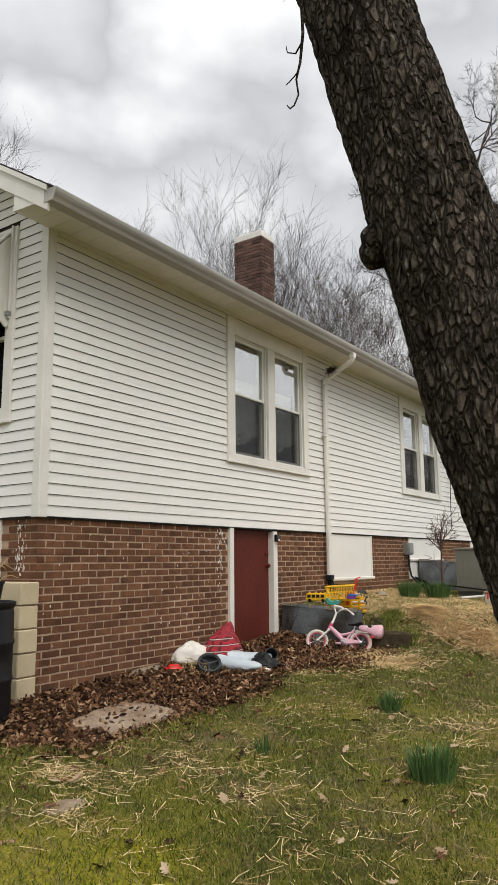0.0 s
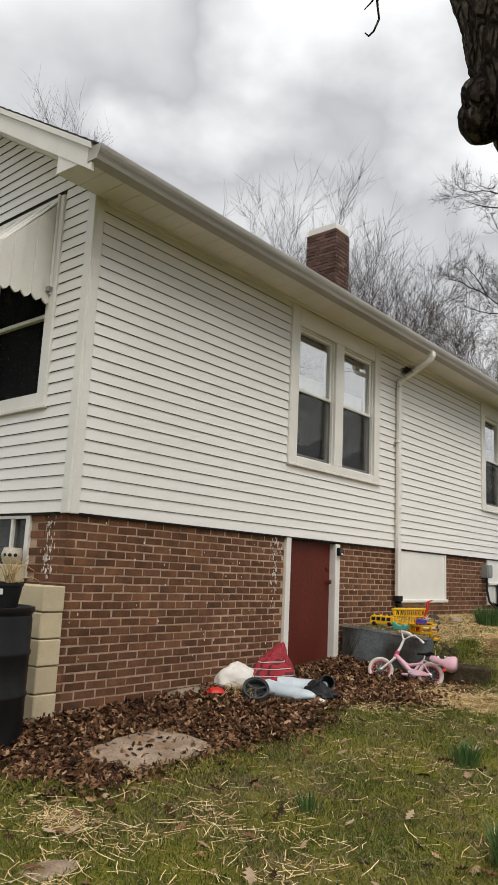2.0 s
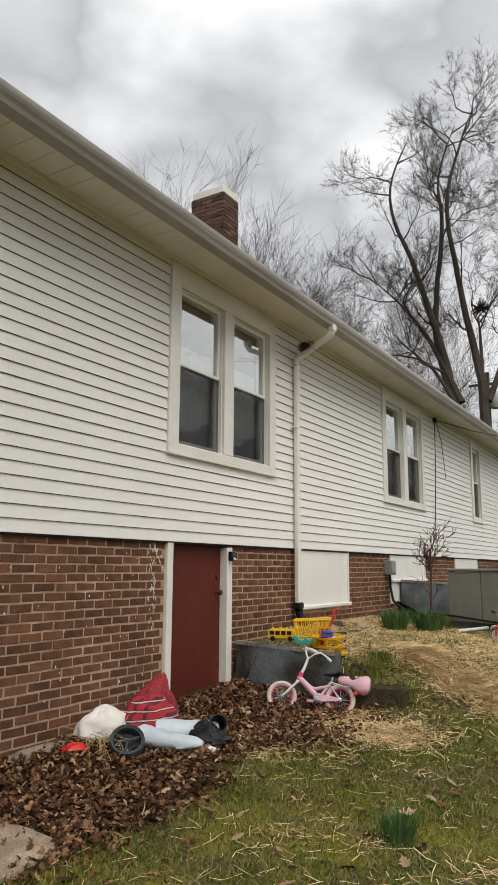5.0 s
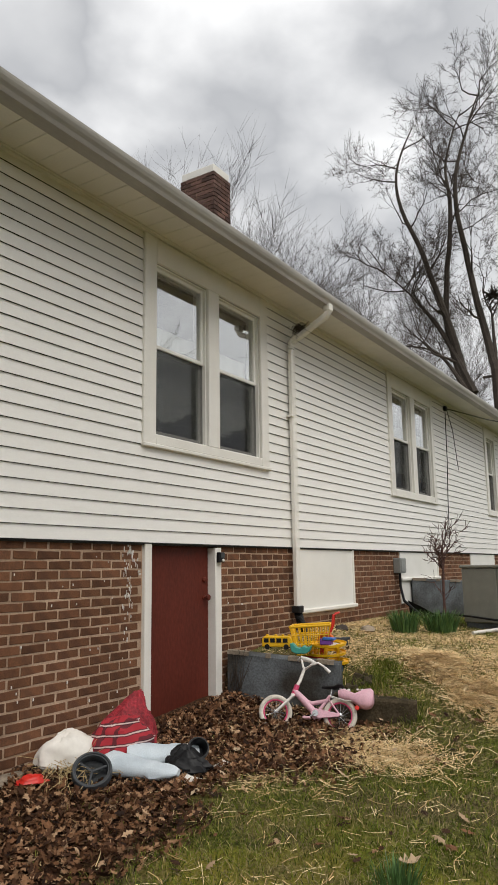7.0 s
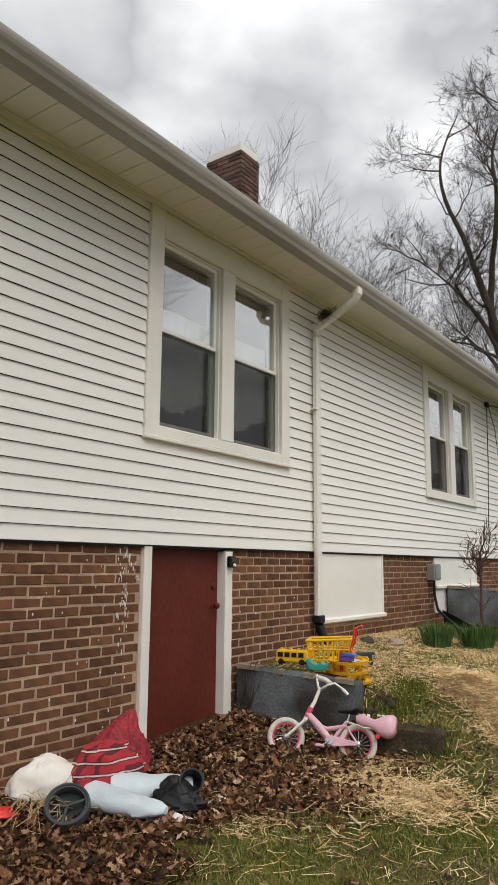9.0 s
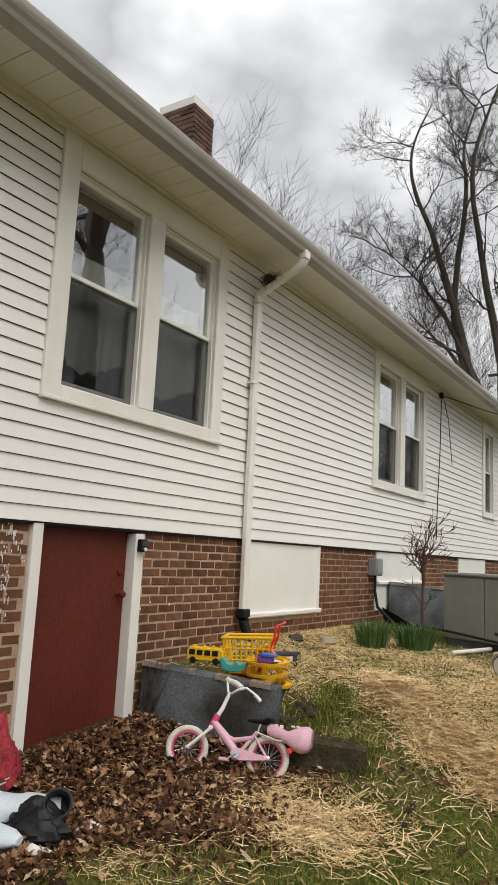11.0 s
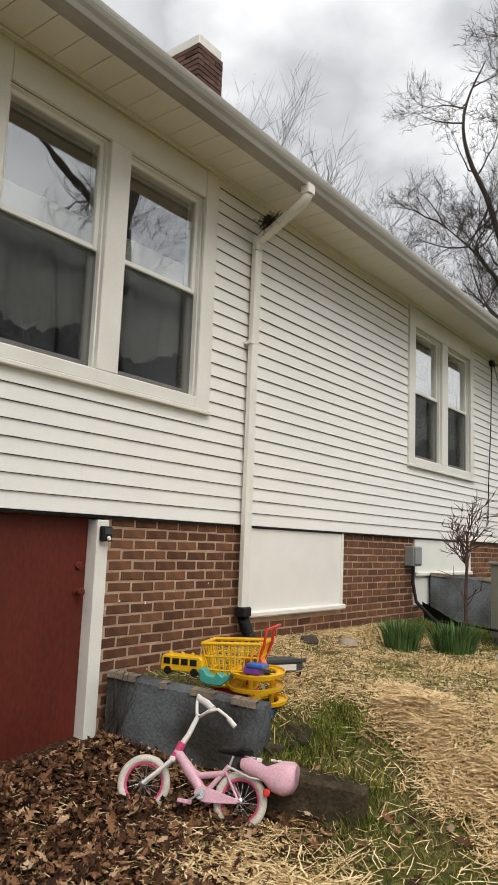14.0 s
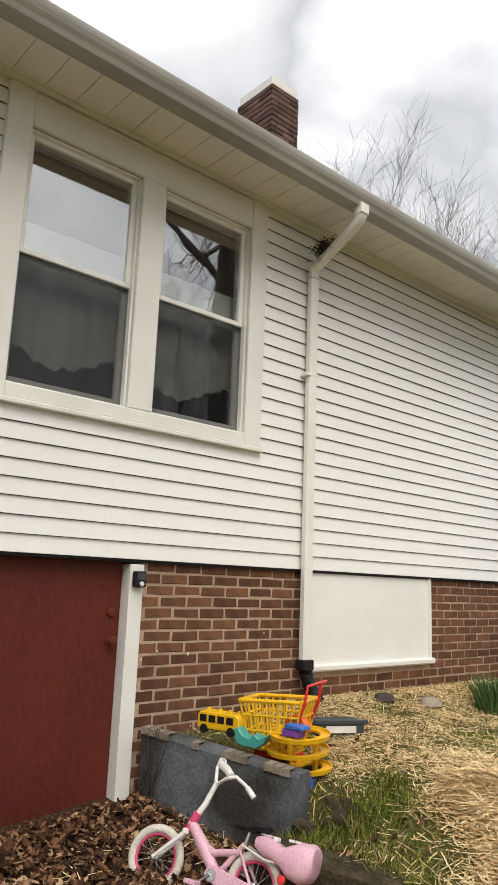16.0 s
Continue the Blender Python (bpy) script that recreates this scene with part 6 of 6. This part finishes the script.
for s in (1, -1):
    w = part("rear_wheel", B().lathe([(0.02, -0.015), (0.06, -0.012), (0.06, 0.012), (0.02, 0.015)], 20, pose(0.36, 0.11 * s, 0.07) @ side_on), WHITEP, trike, smooth=True)
    part("tyre", B().torus(0.06, 0.011, pose(0.36, 0.11 * s, 0.07) @ side_on, 24, 8), BLACKP, w, smooth=True)
part("axle", B().tube([(0.36, -0.11, 0.07), (0.36, 0.11, 0.07)], 0.008, 6), CHROME, trike)


# ---- heap of discarded clothes by the door ----
def cloth(name, centre, size, turn, mat, label, category, seed, fold=0.18, freq=4.0, sides=40, rows=24, flat=0.35, power=1.0, tip=(0, 0)):
    """A slumped, creased heap of cloth, flat below."""
    m = pose(*centre, 0, 0, turn)
    b = B()
    for i in range(rows + 1):
        th = math.pi * i / rows
        for k in range(sides):
            ph = 2 * math.pi * k / sides
            p = Vector((math.sin(th) * math.cos(ph), math.sin(th) * math.sin(ph), math.cos(th)))
            f = 1 + fold * noise.noise(p * freq * 0.5 + Vector((seed, 0, 0))) + fold * 0.5 * (1 - 2 * abs(noise.noise(p * freq + Vector((seed, 3, 0))))) + fold * 0.22 * (1 - 2 * abs(noise.noise(p * freq * 2.6 + Vector((0, seed, 0)))))
            q = p * f
            taper = 1 - power * max(0.0, q.z)
            z = q.z if q.z > 0 else q.z * flat
            lift = max(0.0, q.z) ** 1.6
            b.v.append((m @ Vector((tip[0] * lift, tip[1] * lift, 0))) + (m.to_3x3() @ Vector((q.x * size[0] * max(0.15, taper), q.y * size[1] * max(0.15, taper), z * size[2]))))
    b.f = [(i * sides + k, i * sides + (k + 1) % sides, (i + 1) * sides + (k + 1) % sides, (i + 1) * sides + k) for i in range(rows) for k in range(sides)]
    ob = part(name, b, mat, smooth=True)
    return tagged(ob, label, category)


def checked(name, base, dark, light, size=16.0):
    """Woven check: two sets of bands."""
    m = bpy.data.materials.new(name)
    m.use_nodes = True
    nt = m.node_tree
    L = nt.links.new
    p = nt.nodes["Principled BSDF"]
    p.inputs["Roughness"].default_value = 0.9
    co = nt.nodes.new("ShaderNodeTexCoord")
    col = None
    for direction, lo, hi, tint in (("Z", 0.72, 0.80, dark), ("X", 0.74, 0.82, dark), ("Z", 0.94, 0.97, light)):
        wv = nt.nodes.new("ShaderNodeTexWave")
        wv.bands_direction = direction
        wv.inputs["Scale"].default_value = size * (0.30 if direction == "Z" else 0.24)
        wv.inputs["Distortion"].default_value = 1.2
        wv.inputs["Detail Scale"].default_value = 0.8
        L(co.outputs["Object"], wv.inputs["Vector"])
        r = nt.nodes.new("ShaderNodeMapRange")
        r.inputs["From Min"].default_value, r.inputs["From Max"].default_value = lo, hi
        r.inputs["To Max"].default_value = 0.75
        L(wv.outputs["Fac"], r.inputs["Value"])
        mx = nt.nodes.new("ShaderNodeMix")
        mx.data_type = "RGBA"
        mx.inputs[7].default_value = (*tint, 1)
        if col is None:
            mx.inputs[6].default_value = (*base, 1)
        else:
            L(col, mx.inputs[6])
        L(r.outputs["Result"], mx.inputs[0])
        col = mx.outputs[2]
    L(col, p.inputs["Base Color"])
    return m


REDCLOTH = material("red_cloth", (0.34, 0.024, 0.036), (0.17, 0.014, 0.020), 0.7, scale=12, fine=45, bump=0.7, fine_amount=0.4, dist=0.02)
PLAID = checked("red_plaid", (0.34, 0.02, 0.03), (0.03, 0.01, 0.014), (0.65, 0.50, 0.47), 17.0)
SACK = material("white_sack", (0.76, 0.73, 0.68), (0.62, 0.58, 0.52), 0.85, scale=5, fine=40, bump=0.1, fine_amount=0.05)
JEANS = material("pale_denim", (0.58, 0.64, 0.68), (0.44, 0.50, 0.55), 0.9, scale=5, fine=160, bump=0.3, fine_amount=0.12)
gz = ground_z
cloth("white_sack", (-4.98, 6.26, gz(-4.97, 6.2) + 0.05), (0.22, 0.14, 0.165), 68, SACK, "dirty white cloth sack slumped on straw", "sack", 1.3, 0.16, power=0.12)
cloth("red_mesh_bag", (-4.97, 6.77, gz(-4.97, 6.74) + 0.03), (0.31, 0.18, 0.30), 88, REDCLOTH, "crumpled red mesh bag slumped against the wall", "bag", 4.4, 0.13, 5.0, 56, 36, power=0.55, tip=(0.14, 0.02))
cloth("plaid_shirt", (-4.82, 6.58, gz(-4.9, 6.64) + 0.06), (0.25, 0.15, 0.20), 76, PLAID, "red plaid flannel shirt bunched under the red bag", "shirt", 7.1, 0.16, 5.0, 48, 30, power=0.1)


def trouser(name, pts, rad, label, seed):
    b = B()
    n, S = len(pts), 18
    path = [Vector(p) for p in pts]
    for i in range(n):
        d = (path[min(i + 1, n - 1)] - path[max(i - 1, 0)]).normalized()
        side = d.cross(Vector((0, 0, 1))).normalized()
        for k in range(S):
            a = 2 * math.pi * k / S
            f = 1 + 0.20 * noise.noise((math.cos(a) * 1.6, math.sin(a) * 1.6 + seed, i * 0.8)) + 0.07 * noise.noise((math.cos(a) * 4, math.sin(a) * 4, i * 2.3))
            b.v.append(path[i] + side * rad[i] * f * math.cos(a) + Vector((0, 0, 1)) * rad[i] * 0.62 * f * math.sin(a))
    b.f = [(i * S + k, i * S + (k + 1) % S, (i + 1) * S + (k + 1) % S, (i + 1) * S + k) for i in range(n - 1) for k in range(S)] + [tuple(range(S)), tuple(range((n - 1) * S, n * S))]
    return b


jeans = thing("jeans", "faded pale blue jeans lying on the leaves", "jeans")
def along(a, c, n, lift):
    return [(a[0] + (c[0] - a[0]) * k / n, a[1] + (c[1] - a[1]) * k / n, gz(a[0] + (c[0] - a[0]) * k / n, a[1] + (c[1] - a[1]) * k / n) + lift) for k in range(n + 1)]
part("trouser_leg", trouser("leg", along((-4.72, 6.53), (-4.38, 6.88), 12, 0.075), [0.10, 0.115, 0.12, 0.12, 0.12, 0.115, 0.11, 0.11, 0.105, 0.105, 0.10, 0.095, 0.08], "", 1), JEANS, jeans, smooth=True)
part("trouser_leg", trouser("leg", along((-4.76, 6.38), (-4.27, 6.53), 12, 0.06), [0.09, 0.11, 0.115, 0.11, 0.11, 0.105, 0.10, 0.095, 0.09, 0.085, 0.075, 0.06, 0.03], "", 5), JEANS, jeans, smooth=True)
cloth("black_shoe", (-4.33, 6.67, gz(-4.33, 6.67) + 0.04), (0.15, 0.08, 0.095), 25, BLACKP, "black shoe lying on its side", "shoe", 9.2, 0.34, 4.5, power=0.3)
boot = thing("black_boot", "black boot with an open cuff", "boot", at=pose(-4.35, 6.83, gz(-4.35, 6.83) + 0.10, 62, 10, 40))
part("shaft", B().lathe([(0.05, -0.10), (0.065, -0.08), (0.07, 0.0), (0.066, 0.07), (0.07, 0.09), (0.062, 0.09), (0.055, 0.05), (0.05, -0.04)], 20), BLACKP, boot, smooth=True)
part("cuff_strap", B().torus(0.069, 0.006, pose(0, 0, 0.07), 24, 6), GREYP, boot, smooth=True)
cloth("boot_foot", (-4.42, 6.75, gz(-4.42, 6.75) + 0.05), (0.15, 0.08, 0.10), 40, BLACKP, "black boot foot beside the jeans", "boot", 3.2, 0.14, 3.0, power=0.3)
for x, y, s, tt in ((-4.24, 6.58, 0.09, 30), (-4.20, 6.92, 0.07, 80)):
    cloth("white_rag", (x, y, gz(x, y) + 0.012), (s, s * 0.5, 0.03), tt, SACK, "small dirty white rag on the leaves", "rag", x * 3, 0.3, 5.0, 20, 10)
wm = pose(-4.67, 6.16, gz(-4.67, 6.16) + 0.085, 42, 0, 44)
wm = wm @ Matrix.Scale(0.88, 4)
wheel = thing("lawn_toy", "loose grey plastic toy wheel leaning in the leaves", "wheel", at=wm)
part("tread", B().lathe([(0.118, -0.035), (0.140, -0.035), (0.144, -0.02), (0.144, 0.02), (0.138, 0.032), (0.114, 0.032), (0.110, 0.02), (0.110, -0.02), (0.118, -0.035)], 40), GREYP, wheel, smooth=True)
part("rim", B().torus(0.132, 0.009, pose(0, 0, 0.034), 40, 8), GREYP, wheel, smooth=True)
for a in (20, 140, 260):
    part("wheel_spoke", B().box(0.0, 0.114, -0.009, 0.009, 0.002, 0.016, pose(0, 0, 0, 0, 0, a)), GREYP, wheel, bevel=0.004)
cloth("red_glove", (-4.93, 5.91, gz(-4.93, 5.91) + 0.028), (0.085, 0.045, 0.035), 60, REDP, "bright red plastic glove on the leaves", "glove", 2.2, 0.35, 4.0, 24, 14, power=0.2)
st = B()
for k in range(160):
    x, y = rng.gauss(-4.87, 0.09), rng.gauss(6.19, 0.10)
    a = Vector((x, y, gz(x, y) + rng.uniform(0.02, 0.10)))
    d = Vector((rng.gauss(0.5, 0.4), rng.gauss(-0.3, 0.5), rng.gauss(-0.15, 0.15))).normalized()
    st.tube([a, a + d * rng.uniform(0.10, 0.22)], 0.002, 3, False)
tagged(part("straw_tuft", st, TAN), "tuft of dry straw under the sack", "straw", kind="stuff")
stone = B().lathe([(0.001, -0.05), (0.10, -0.04), (0.15, 0.0), (0.12, 0.045), (0.04, 0.06), (0.001, 0.06)], 14, pose(-5.13, 5.80, gz(-5.1, 5.80) - 0.005) @ Matrix.Diagonal((0.5, 2.3, 0.9, 1.0)))
tagged(part("kerb_stone", stone, CONCTOP, smooth=True), "pale stone at the foot of the brick wall", "stone")
for x, y, s in ((-4.72, 10.62, 0.09), (-4.9, 10.3, 0.08)):
    b = B().lathe([(0.001, -0.5), (0.7, -0.35), (1.0, 0.0), (0.75, 0.45), (0.25, 0.62), (0.001, 0.6)], 12)
    b.v = [tuple(Vector(q) * s * (1 + 0.3 * noise.noise(Vector(q) * 2 + Vector((x, y, 0)))) + Vector((x, y, gz(x, y) + 0.02))) for q in b.v]
    tagged(part("stone", b, CONCTOP if s > 0.085 else FARBARK, smooth=True), "small stone in the grass by the wall", "stone")
rock = B().lathe([(0.001, -0.03), (0.14, -0.02), (0.17, 0.01), (0.09, 0.04), (0.001, 0.045)], 12)
rock.v = [tuple(Vector((q[0] * 0.62, q[1] * 0.75, q[2] * 0.6)) * (1 + 0.3 * noise.noise(Vector(q) * 9)) + Vector((-3.2, 2.95, gz(-3.2, 2.95)))) for q in rock.v]
tagged(part("flat_stone", rock, SLAB, smooth=True), "flat grey stone sunk in the lawn", "stone")

# worn concrete slab in the leaves
b = B()
cx, cy, n = -4.27, 4.52, 48
rings = []
for f, dz in ((0.0, 0.020), (0.6, 0.020), (0.95, 0.018), (1.0, -0.03)):
    for k in range(n):
        a = 2 * math.pi * k / n
        ca, sa = math.cos(a), math.sin(a)
        r = 1 / max(abs(ca) / 0.32, abs(sa) / 0.47) * 0.6 + 0.4 / math.sqrt((ca / 0.32) ** 2 + (sa / 0.47) ** 2)
        r *= 1 + 0.10 * noise.noise((ca * 2.5, sa * 2.5, 4.0)) + 0.05 * noise.noise((ca * 7, sa * 7, 4.0))
        x, y = cx + f * r * ca - 0.10 * f * r * sa, cy + f * r * sa
        b.v.append((x, y, gz(x, y) + dz + 0.004 * noise.noise((x * 9, y * 9, 0))))
b.f = [(i * n + k, i * n + (k + 1) % n, (i + 1) * n + (k + 1) % n, (i + 1) * n + k) for i in range(3) for k in range(n)]
tagged(part("stone_slab", b, SLAB, smooth=True), "muddy worn concrete slab among leaves", "slab")

# flaked white paint on the bricks
flake = B()
for k in range(120):
    if k < 85:
        y, z = rng.gauss(7.03 + 0.03 * math.sin(k), 0.018), 1.15 + 0.8 * rng.random() ** 0.7
    else:
        y = rng.uniform(7.05, 7.23)
        z = 1.93 - (y - 7.03) * 1.5 + rng.gauss(0, 0.03)
    if k % 3 == 0:
        continue
    w, h = rng.uniform(0.0012, 0.0042), rng.uniform(0.004, 0.018)
    flake.box(BRICKX - 0.006, BRICKX + 0.0035 + 0.00001 * k, y - w, y + w, z - h, z + h)
for k in range(60):
    y, z = rng.uniform(4.4, 9.6), rng.uniform(0.7, 1.93)
    if not 7.2 < y < 8.3:
        w = rng.uniform(0.002, 0.005)
        flake.box(BRICKX - 0.006, BRICKX + 0.0035, y - w, y + w, z - w * 2, z + w * 2)
tagged(part("paint_flakes", flake, WHITEP, foundation, "flaked white paint"), kind="stuff")
gflake = B()
for k in range(60):
    x, z = rng.gauss(-5.42, 0.035), 1.42 + 0.52 * rng.random()
    w, h = rng.uniform(0.0012, 0.004), rng.uniform(0.004, 0.022)
    gflake.box(x - w, x + w, CORNER + 0.0325 - 0.00001 * k, CORNER + 0.04, z - h, z + h)
tagged(part("paint_flakes", gflake, WHITEP, gfound, "flaked white paint"), kind="stuff")
ivy = B()
for k in range(26):
    p = Vector((-5.06 + rng.uniform(-0.05, 0.10), 8.33 + rng.uniform(-0.03, 0.03), gz(-5.0, 8.2) + rng.uniform(0, 0.1)))
    q = p + Vector((rng.uniform(-0.08, 0.14), rng.uniform(-0.03, 0.01), rng.uniform(0.15, 0.42)))
    ivy.tube([p, p.lerp(q, 0.5) + Vector((rng.uniform(-0.03, 0.03), 0, 0)), q], [0.004, 0.003, 0.002], 4, False)
tagged(part("dead_vine", ivy, FARBARK), "dead brown vine at the wall corner", "vine")


# ---- leaves, straw and grass ----
def random_material(name, stops, rough=0.85):
    """Each leaf or blade takes its own colour from a range."""
    m = bpy.data.materials.new(name)
    m.use_nodes = True
    nt = m.node_tree
    p = nt.nodes["Principled BSDF"]
    p.inputs["Roughness"].default_value = rough
    p.inputs["Specular IOR Level"].default_value = 0.2
    g = nt.nodes.new("ShaderNodeNewGeometry")
    r = nt.nodes.new("ShaderNodeValToRGB")
    e = r.color_ramp.elements
    while len(e) < len(stops):
        e.new(0.5)
    for k, (pos, c) in zip(e, stops):
        k.position, k.color = pos, (*c, 1)
    nt.links.new(g.outputs["Random Per Island"], r.inputs["Fac"])
    nt.links.new(r.outputs["Color"], p.inputs["Base Color"])
    return m


LEAFM = random_material("dead_leaf", [(0, (0.016, 0.008, 0.005)), (0.35, (0.066, 0.029, 0.014)), (0.7, (0.180, 0.086, 0.041)), (0.93, (0.32, 0.19, 0.105)), (1, (0.46, 0.31, 0.19))])
STRAWM = random_material("straw", [(0, (0.36, 0.22, 0.09)), (0.45, (0.72, 0.52, 0.26)), (1, (0.90, 0.74, 0.46))], 0.7)
GRASSM = random_material("grass", [(0, (0.020, 0.036, 0.005)), (0.4, (0.090, 0.125, 0.012)), (0.75, (0.195, 0.222, 0.028)), (0.88, (0.26, 0.225, 0.060)), (1, (0.38, 0.30, 0.13))])
DRYM = random_material("dry_grass", [(0, (0.11, 0.085, 0.035)), (0.5, (0.24, 0.19, 0.095)), (1, (0.38, 0.31, 0.17))])
OAK = [(0.0, 0.0), (0.10, 0.05), (0.22, 0.20), (0.30, 0.10), (0.45, 0.30), (0.55, 0.12), (0.70, 0.26), (0.80, 0.10), (1.0, 0.0), (0.80, -0.10), (0.68, -0.24), (0.55, -0.11), (0.44, -0.30), (0.30, -0.10), (0.20, -0.18), (0.10, -0.05)]


def leaf_into(b, x, y, z, size, rg, tilt=0.5):
    m = pose(x, y, z, math.degrees(rg.gauss(0, tilt)), math.degrees(rg.gauss(0, tilt)), rg.uniform(0, 360))
    curl = rg.uniform(-0.9, 0.9)
    pts = [m @ Vector(((u - 0.5) * size, v * size, size * curl * ((u - 0.5) ** 2 + 2.2 * v * v))) for u, v in OAK]
    mids = [m @ Vector(((u - 0.5) * size, 0, size * curl * (u - 0.5) ** 2)) for u in (0.25, 0.5, 0.75)]
    b.add(pts + mids, [(0, 1, 2, 3, 16), (3, 4, 5, 17, 16), (5, 6, 7, 18, 17), (7, 8, 18), (18, 8, 9), (17, 18, 9, 10, 11), (16, 17, 11, 12, 13), (16, 13, 14, 15, 0)])


lr = random.Random(17)
b = B()
count = 0
while count < 14000:
    x, y = lr.uniform(-5.16, -2.9), lr.uniform(3.0, 8.75)
    dense = litter_at(x, y)
    if ((x + 4.27) / 0.33) ** 2 + ((y - 4.52) / 0.48) ** 2 < 1.0 and lr.random() < 0.94:
        continue
    if x < -5.10 and 7.25 < y < 8.3 or lr.random() > dense:
        continue
    leaf_into(b, x, y, gz(x, y) + lr.uniform(0.004, 0.045) * dense, lr.uniform(0.030, 0.078), lr, 0.6)
    count += 1
for k in range(750):
    x, y = lr.uniform(-4.6, 0.3), lr.uniform(1.8, 9.5)
    near = math.exp(-max(0.0, x + 4.0) * 0.9)
    if lr.random() < 0.25 + near:
        leaf_into(b, x, y, gz(x, y) + lr.uniform(0.012, 0.03), lr.uniform(0.04, 0.11), lr, 0.3)
tagged(part("fallen_leaves", b, LEAFM), "brown fallen oak leaves drifted along the wall", "leaves", kind="stuff")
b = B()
for k in range(70):
    x, y = lr.uniform(-4.4, -0.6), lr.uniform(2.2, 9.0)
    leaf_into(b, x, y, gz(x, y) + 0.03, lr.uniform(0.06, 0.13), lr, 0.25)
tagged(part("pale_leaves", b, random_material("pale_leaf", [(0, (0.30, 0.20, 0.12)), (1, (0.52, 0.40, 0.27))])), "pale tan leaves scattered on the lawn", "leaves", kind="stuff")


def blades(name, n, area, weight, mat, h, w, label, category, seed, lean=0.5):
    """Many thin blades standing on the ground."""
    rg = random.Random(seed)
    v, f = [], []
    x0, x1, y0, y1 = area
    k = 0
    while k < n:
        x, y = rg.uniform(x0, x1), rg.uniform(y0, y1)
        if rg.random() > weight(x, y):
            continue
        k += 1
        z = gz(x, y) - 0.004
        a = rg.uniform(0, 6.28)
        hh, ww = h * rg.uniform(0.45, 1.2), w * rg.uniform(0.6, 1.3)
        dx, dy = rg.gauss(0, lean) * hh, rg.gauss(0, lean) * hh
        cx, cy = math.cos(a) * ww, math.sin(a) * ww
        i = len(v)
        v += [(x - cx, y - cy, z), (x + cx, y + cy, z), (x + dx * 0.4 + cx * 0.8, y + dy * 0.4 + cy * 0.8, z + hh * 0.62), (x + dx * 0.4 - cx * 0.8, y + dy * 0.4 - cy * 0.8, z + hh * 0.62), (x + dx, y + dy, z + hh)]
        f += [(i, i + 1, i + 2, i + 3), (i + 3, i + 2, i + 4)]
    me = bpy.data.meshes.new(name)
    me.from_pydata(v, [], f)
    me.materials.append(mat)
    return tagged(new(name, me), label, category, kind="stuff")


def lush(x, y):
    return 0.5 + 0.9 * noise.noise((x * 1.1, y * 1.1, 11)) + 0.5 * noise.noise((x * 3.1, y * 3.1, 12))


def grass_weight(x, y):
    return max(0.03, min(1.0, 0.25 + lush(x, y))) * (1 - 0.93 * litter_at(x, y)) * (1 - 0.97 * min(1, 1.3 * straw_at(x, y)))


def dry_weight(x, y):
    return max(0.05, min(1.0, 0.75 - lush(x, y))) * (1 - 0.9 * litter_at(x, y)) * (1 - 0.9 * straw_at(x, y))


blades("lawn_grass", 120000, (-4.7, 0.4, 1.3, 9.2), grass_weight, GRASSM, 0.040, 0.0022, "short patchy green lawn grass", "grass", 31, 0.7)
blades("lawn_grass_far", 26000, (-5.15, 2.0, 9.0, 14.0), grass_weight, GRASSM, 0.045, 0.0035, "short lawn grass on the upper slope", "grass", 32, 0.7)
blades("dry_grass", 54000, (-5.15, 0.4, 1.3, 12.5), dry_weight, DRYM, 0.035, 0.0022, "dry tan grass among the green", "grass", 33, 1.1)
blades("grass_tuft", 2600, (-4.05, -3.3, 8.35, 9.1), lambda x, y: 0.9 * math.exp(-((x + 3.85) / 0.12) ** 2) + 0.6 * math.exp(-(((x + 3.35) / 0.2) ** 2 + ((y - 8.35) / 0.2) ** 2)), GRASSM, 0.085, 0.0025, "tufts of taller grass beside the old walls", "grass", 34, 0.45)


def strands(name, n, area, weight, mat, label, seed, length=0.11, width=0.0017):
    rg = random.Random(seed)
    v, f = [], []
    x0, x1, y0, y1 = area
    k = 0
    while k < n:
        x, y = rg.uniform(x0, x1), rg.uniform(y0, y1)
        wgt = weight(x, y)
        if rg.random() > wgt:
            continue
        k += 1
        a, l, w = rg.uniform(0, 6.28), length * rg.uniform(0.35, 1.4), width * rg.uniform(0.7, 1.5)
        z = gz(x, y) + rg.uniform(0.006, 0.035 * (0.5 + wgt))
        c, s = math.cos(a), math.sin(a)
        b1, t1 = rg.gauss(0, 0.08) * l, rg.gauss(0, 0.15) * l
        i = len(v)
        for t, o in ((-0.5, 0), (0, b1), (0.5, 0)):
            px, py, pz = x + c * l * t - s * o, y + s * l * t + c * o, z + t1 * t
            pz = max(pz, gz(px, py) + 0.004)
            v += [(px + s * w, py - c * w, pz), (px - s * w, py + c * w, pz + 0.001)]
        f += [(i, i + 1, i + 3, i + 2), (i + 2, i + 3, i + 5, i + 4)]
    me = bpy.data.meshes.new(name)
    me.from_pydata(v, [], f)
    me.materials.append(mat)
    return tagged(new(name, me), label, "straw", kind="stuff")


strands("straw_strip", 24000, (-4.1, -0.8, 7.2, 9.8), band_at, STRAWM, "thick golden straw strewn across the slope", 43, 0.14, 0.0026)
strands("scattered_straw", 48000, (-5.14, 0.2, 2.6, 12.5), lambda x, y: straw_at(x, y) ** 2.2 * (1 - litter_at(x, y)) + 0.0015, STRAWM, "golden straw spread over the slope", 41, 0.12)
strands("loose_straw", 1900, (-4.7, 0.2, 2.0, 9.5), lambda x, y: 0.03 + 0.5 * ss(6.3, 7.6, y) * ss(-2.6, -3.3, x), STRAWM, "loose straw stalks on lawn and leaves", 42, 0.11)
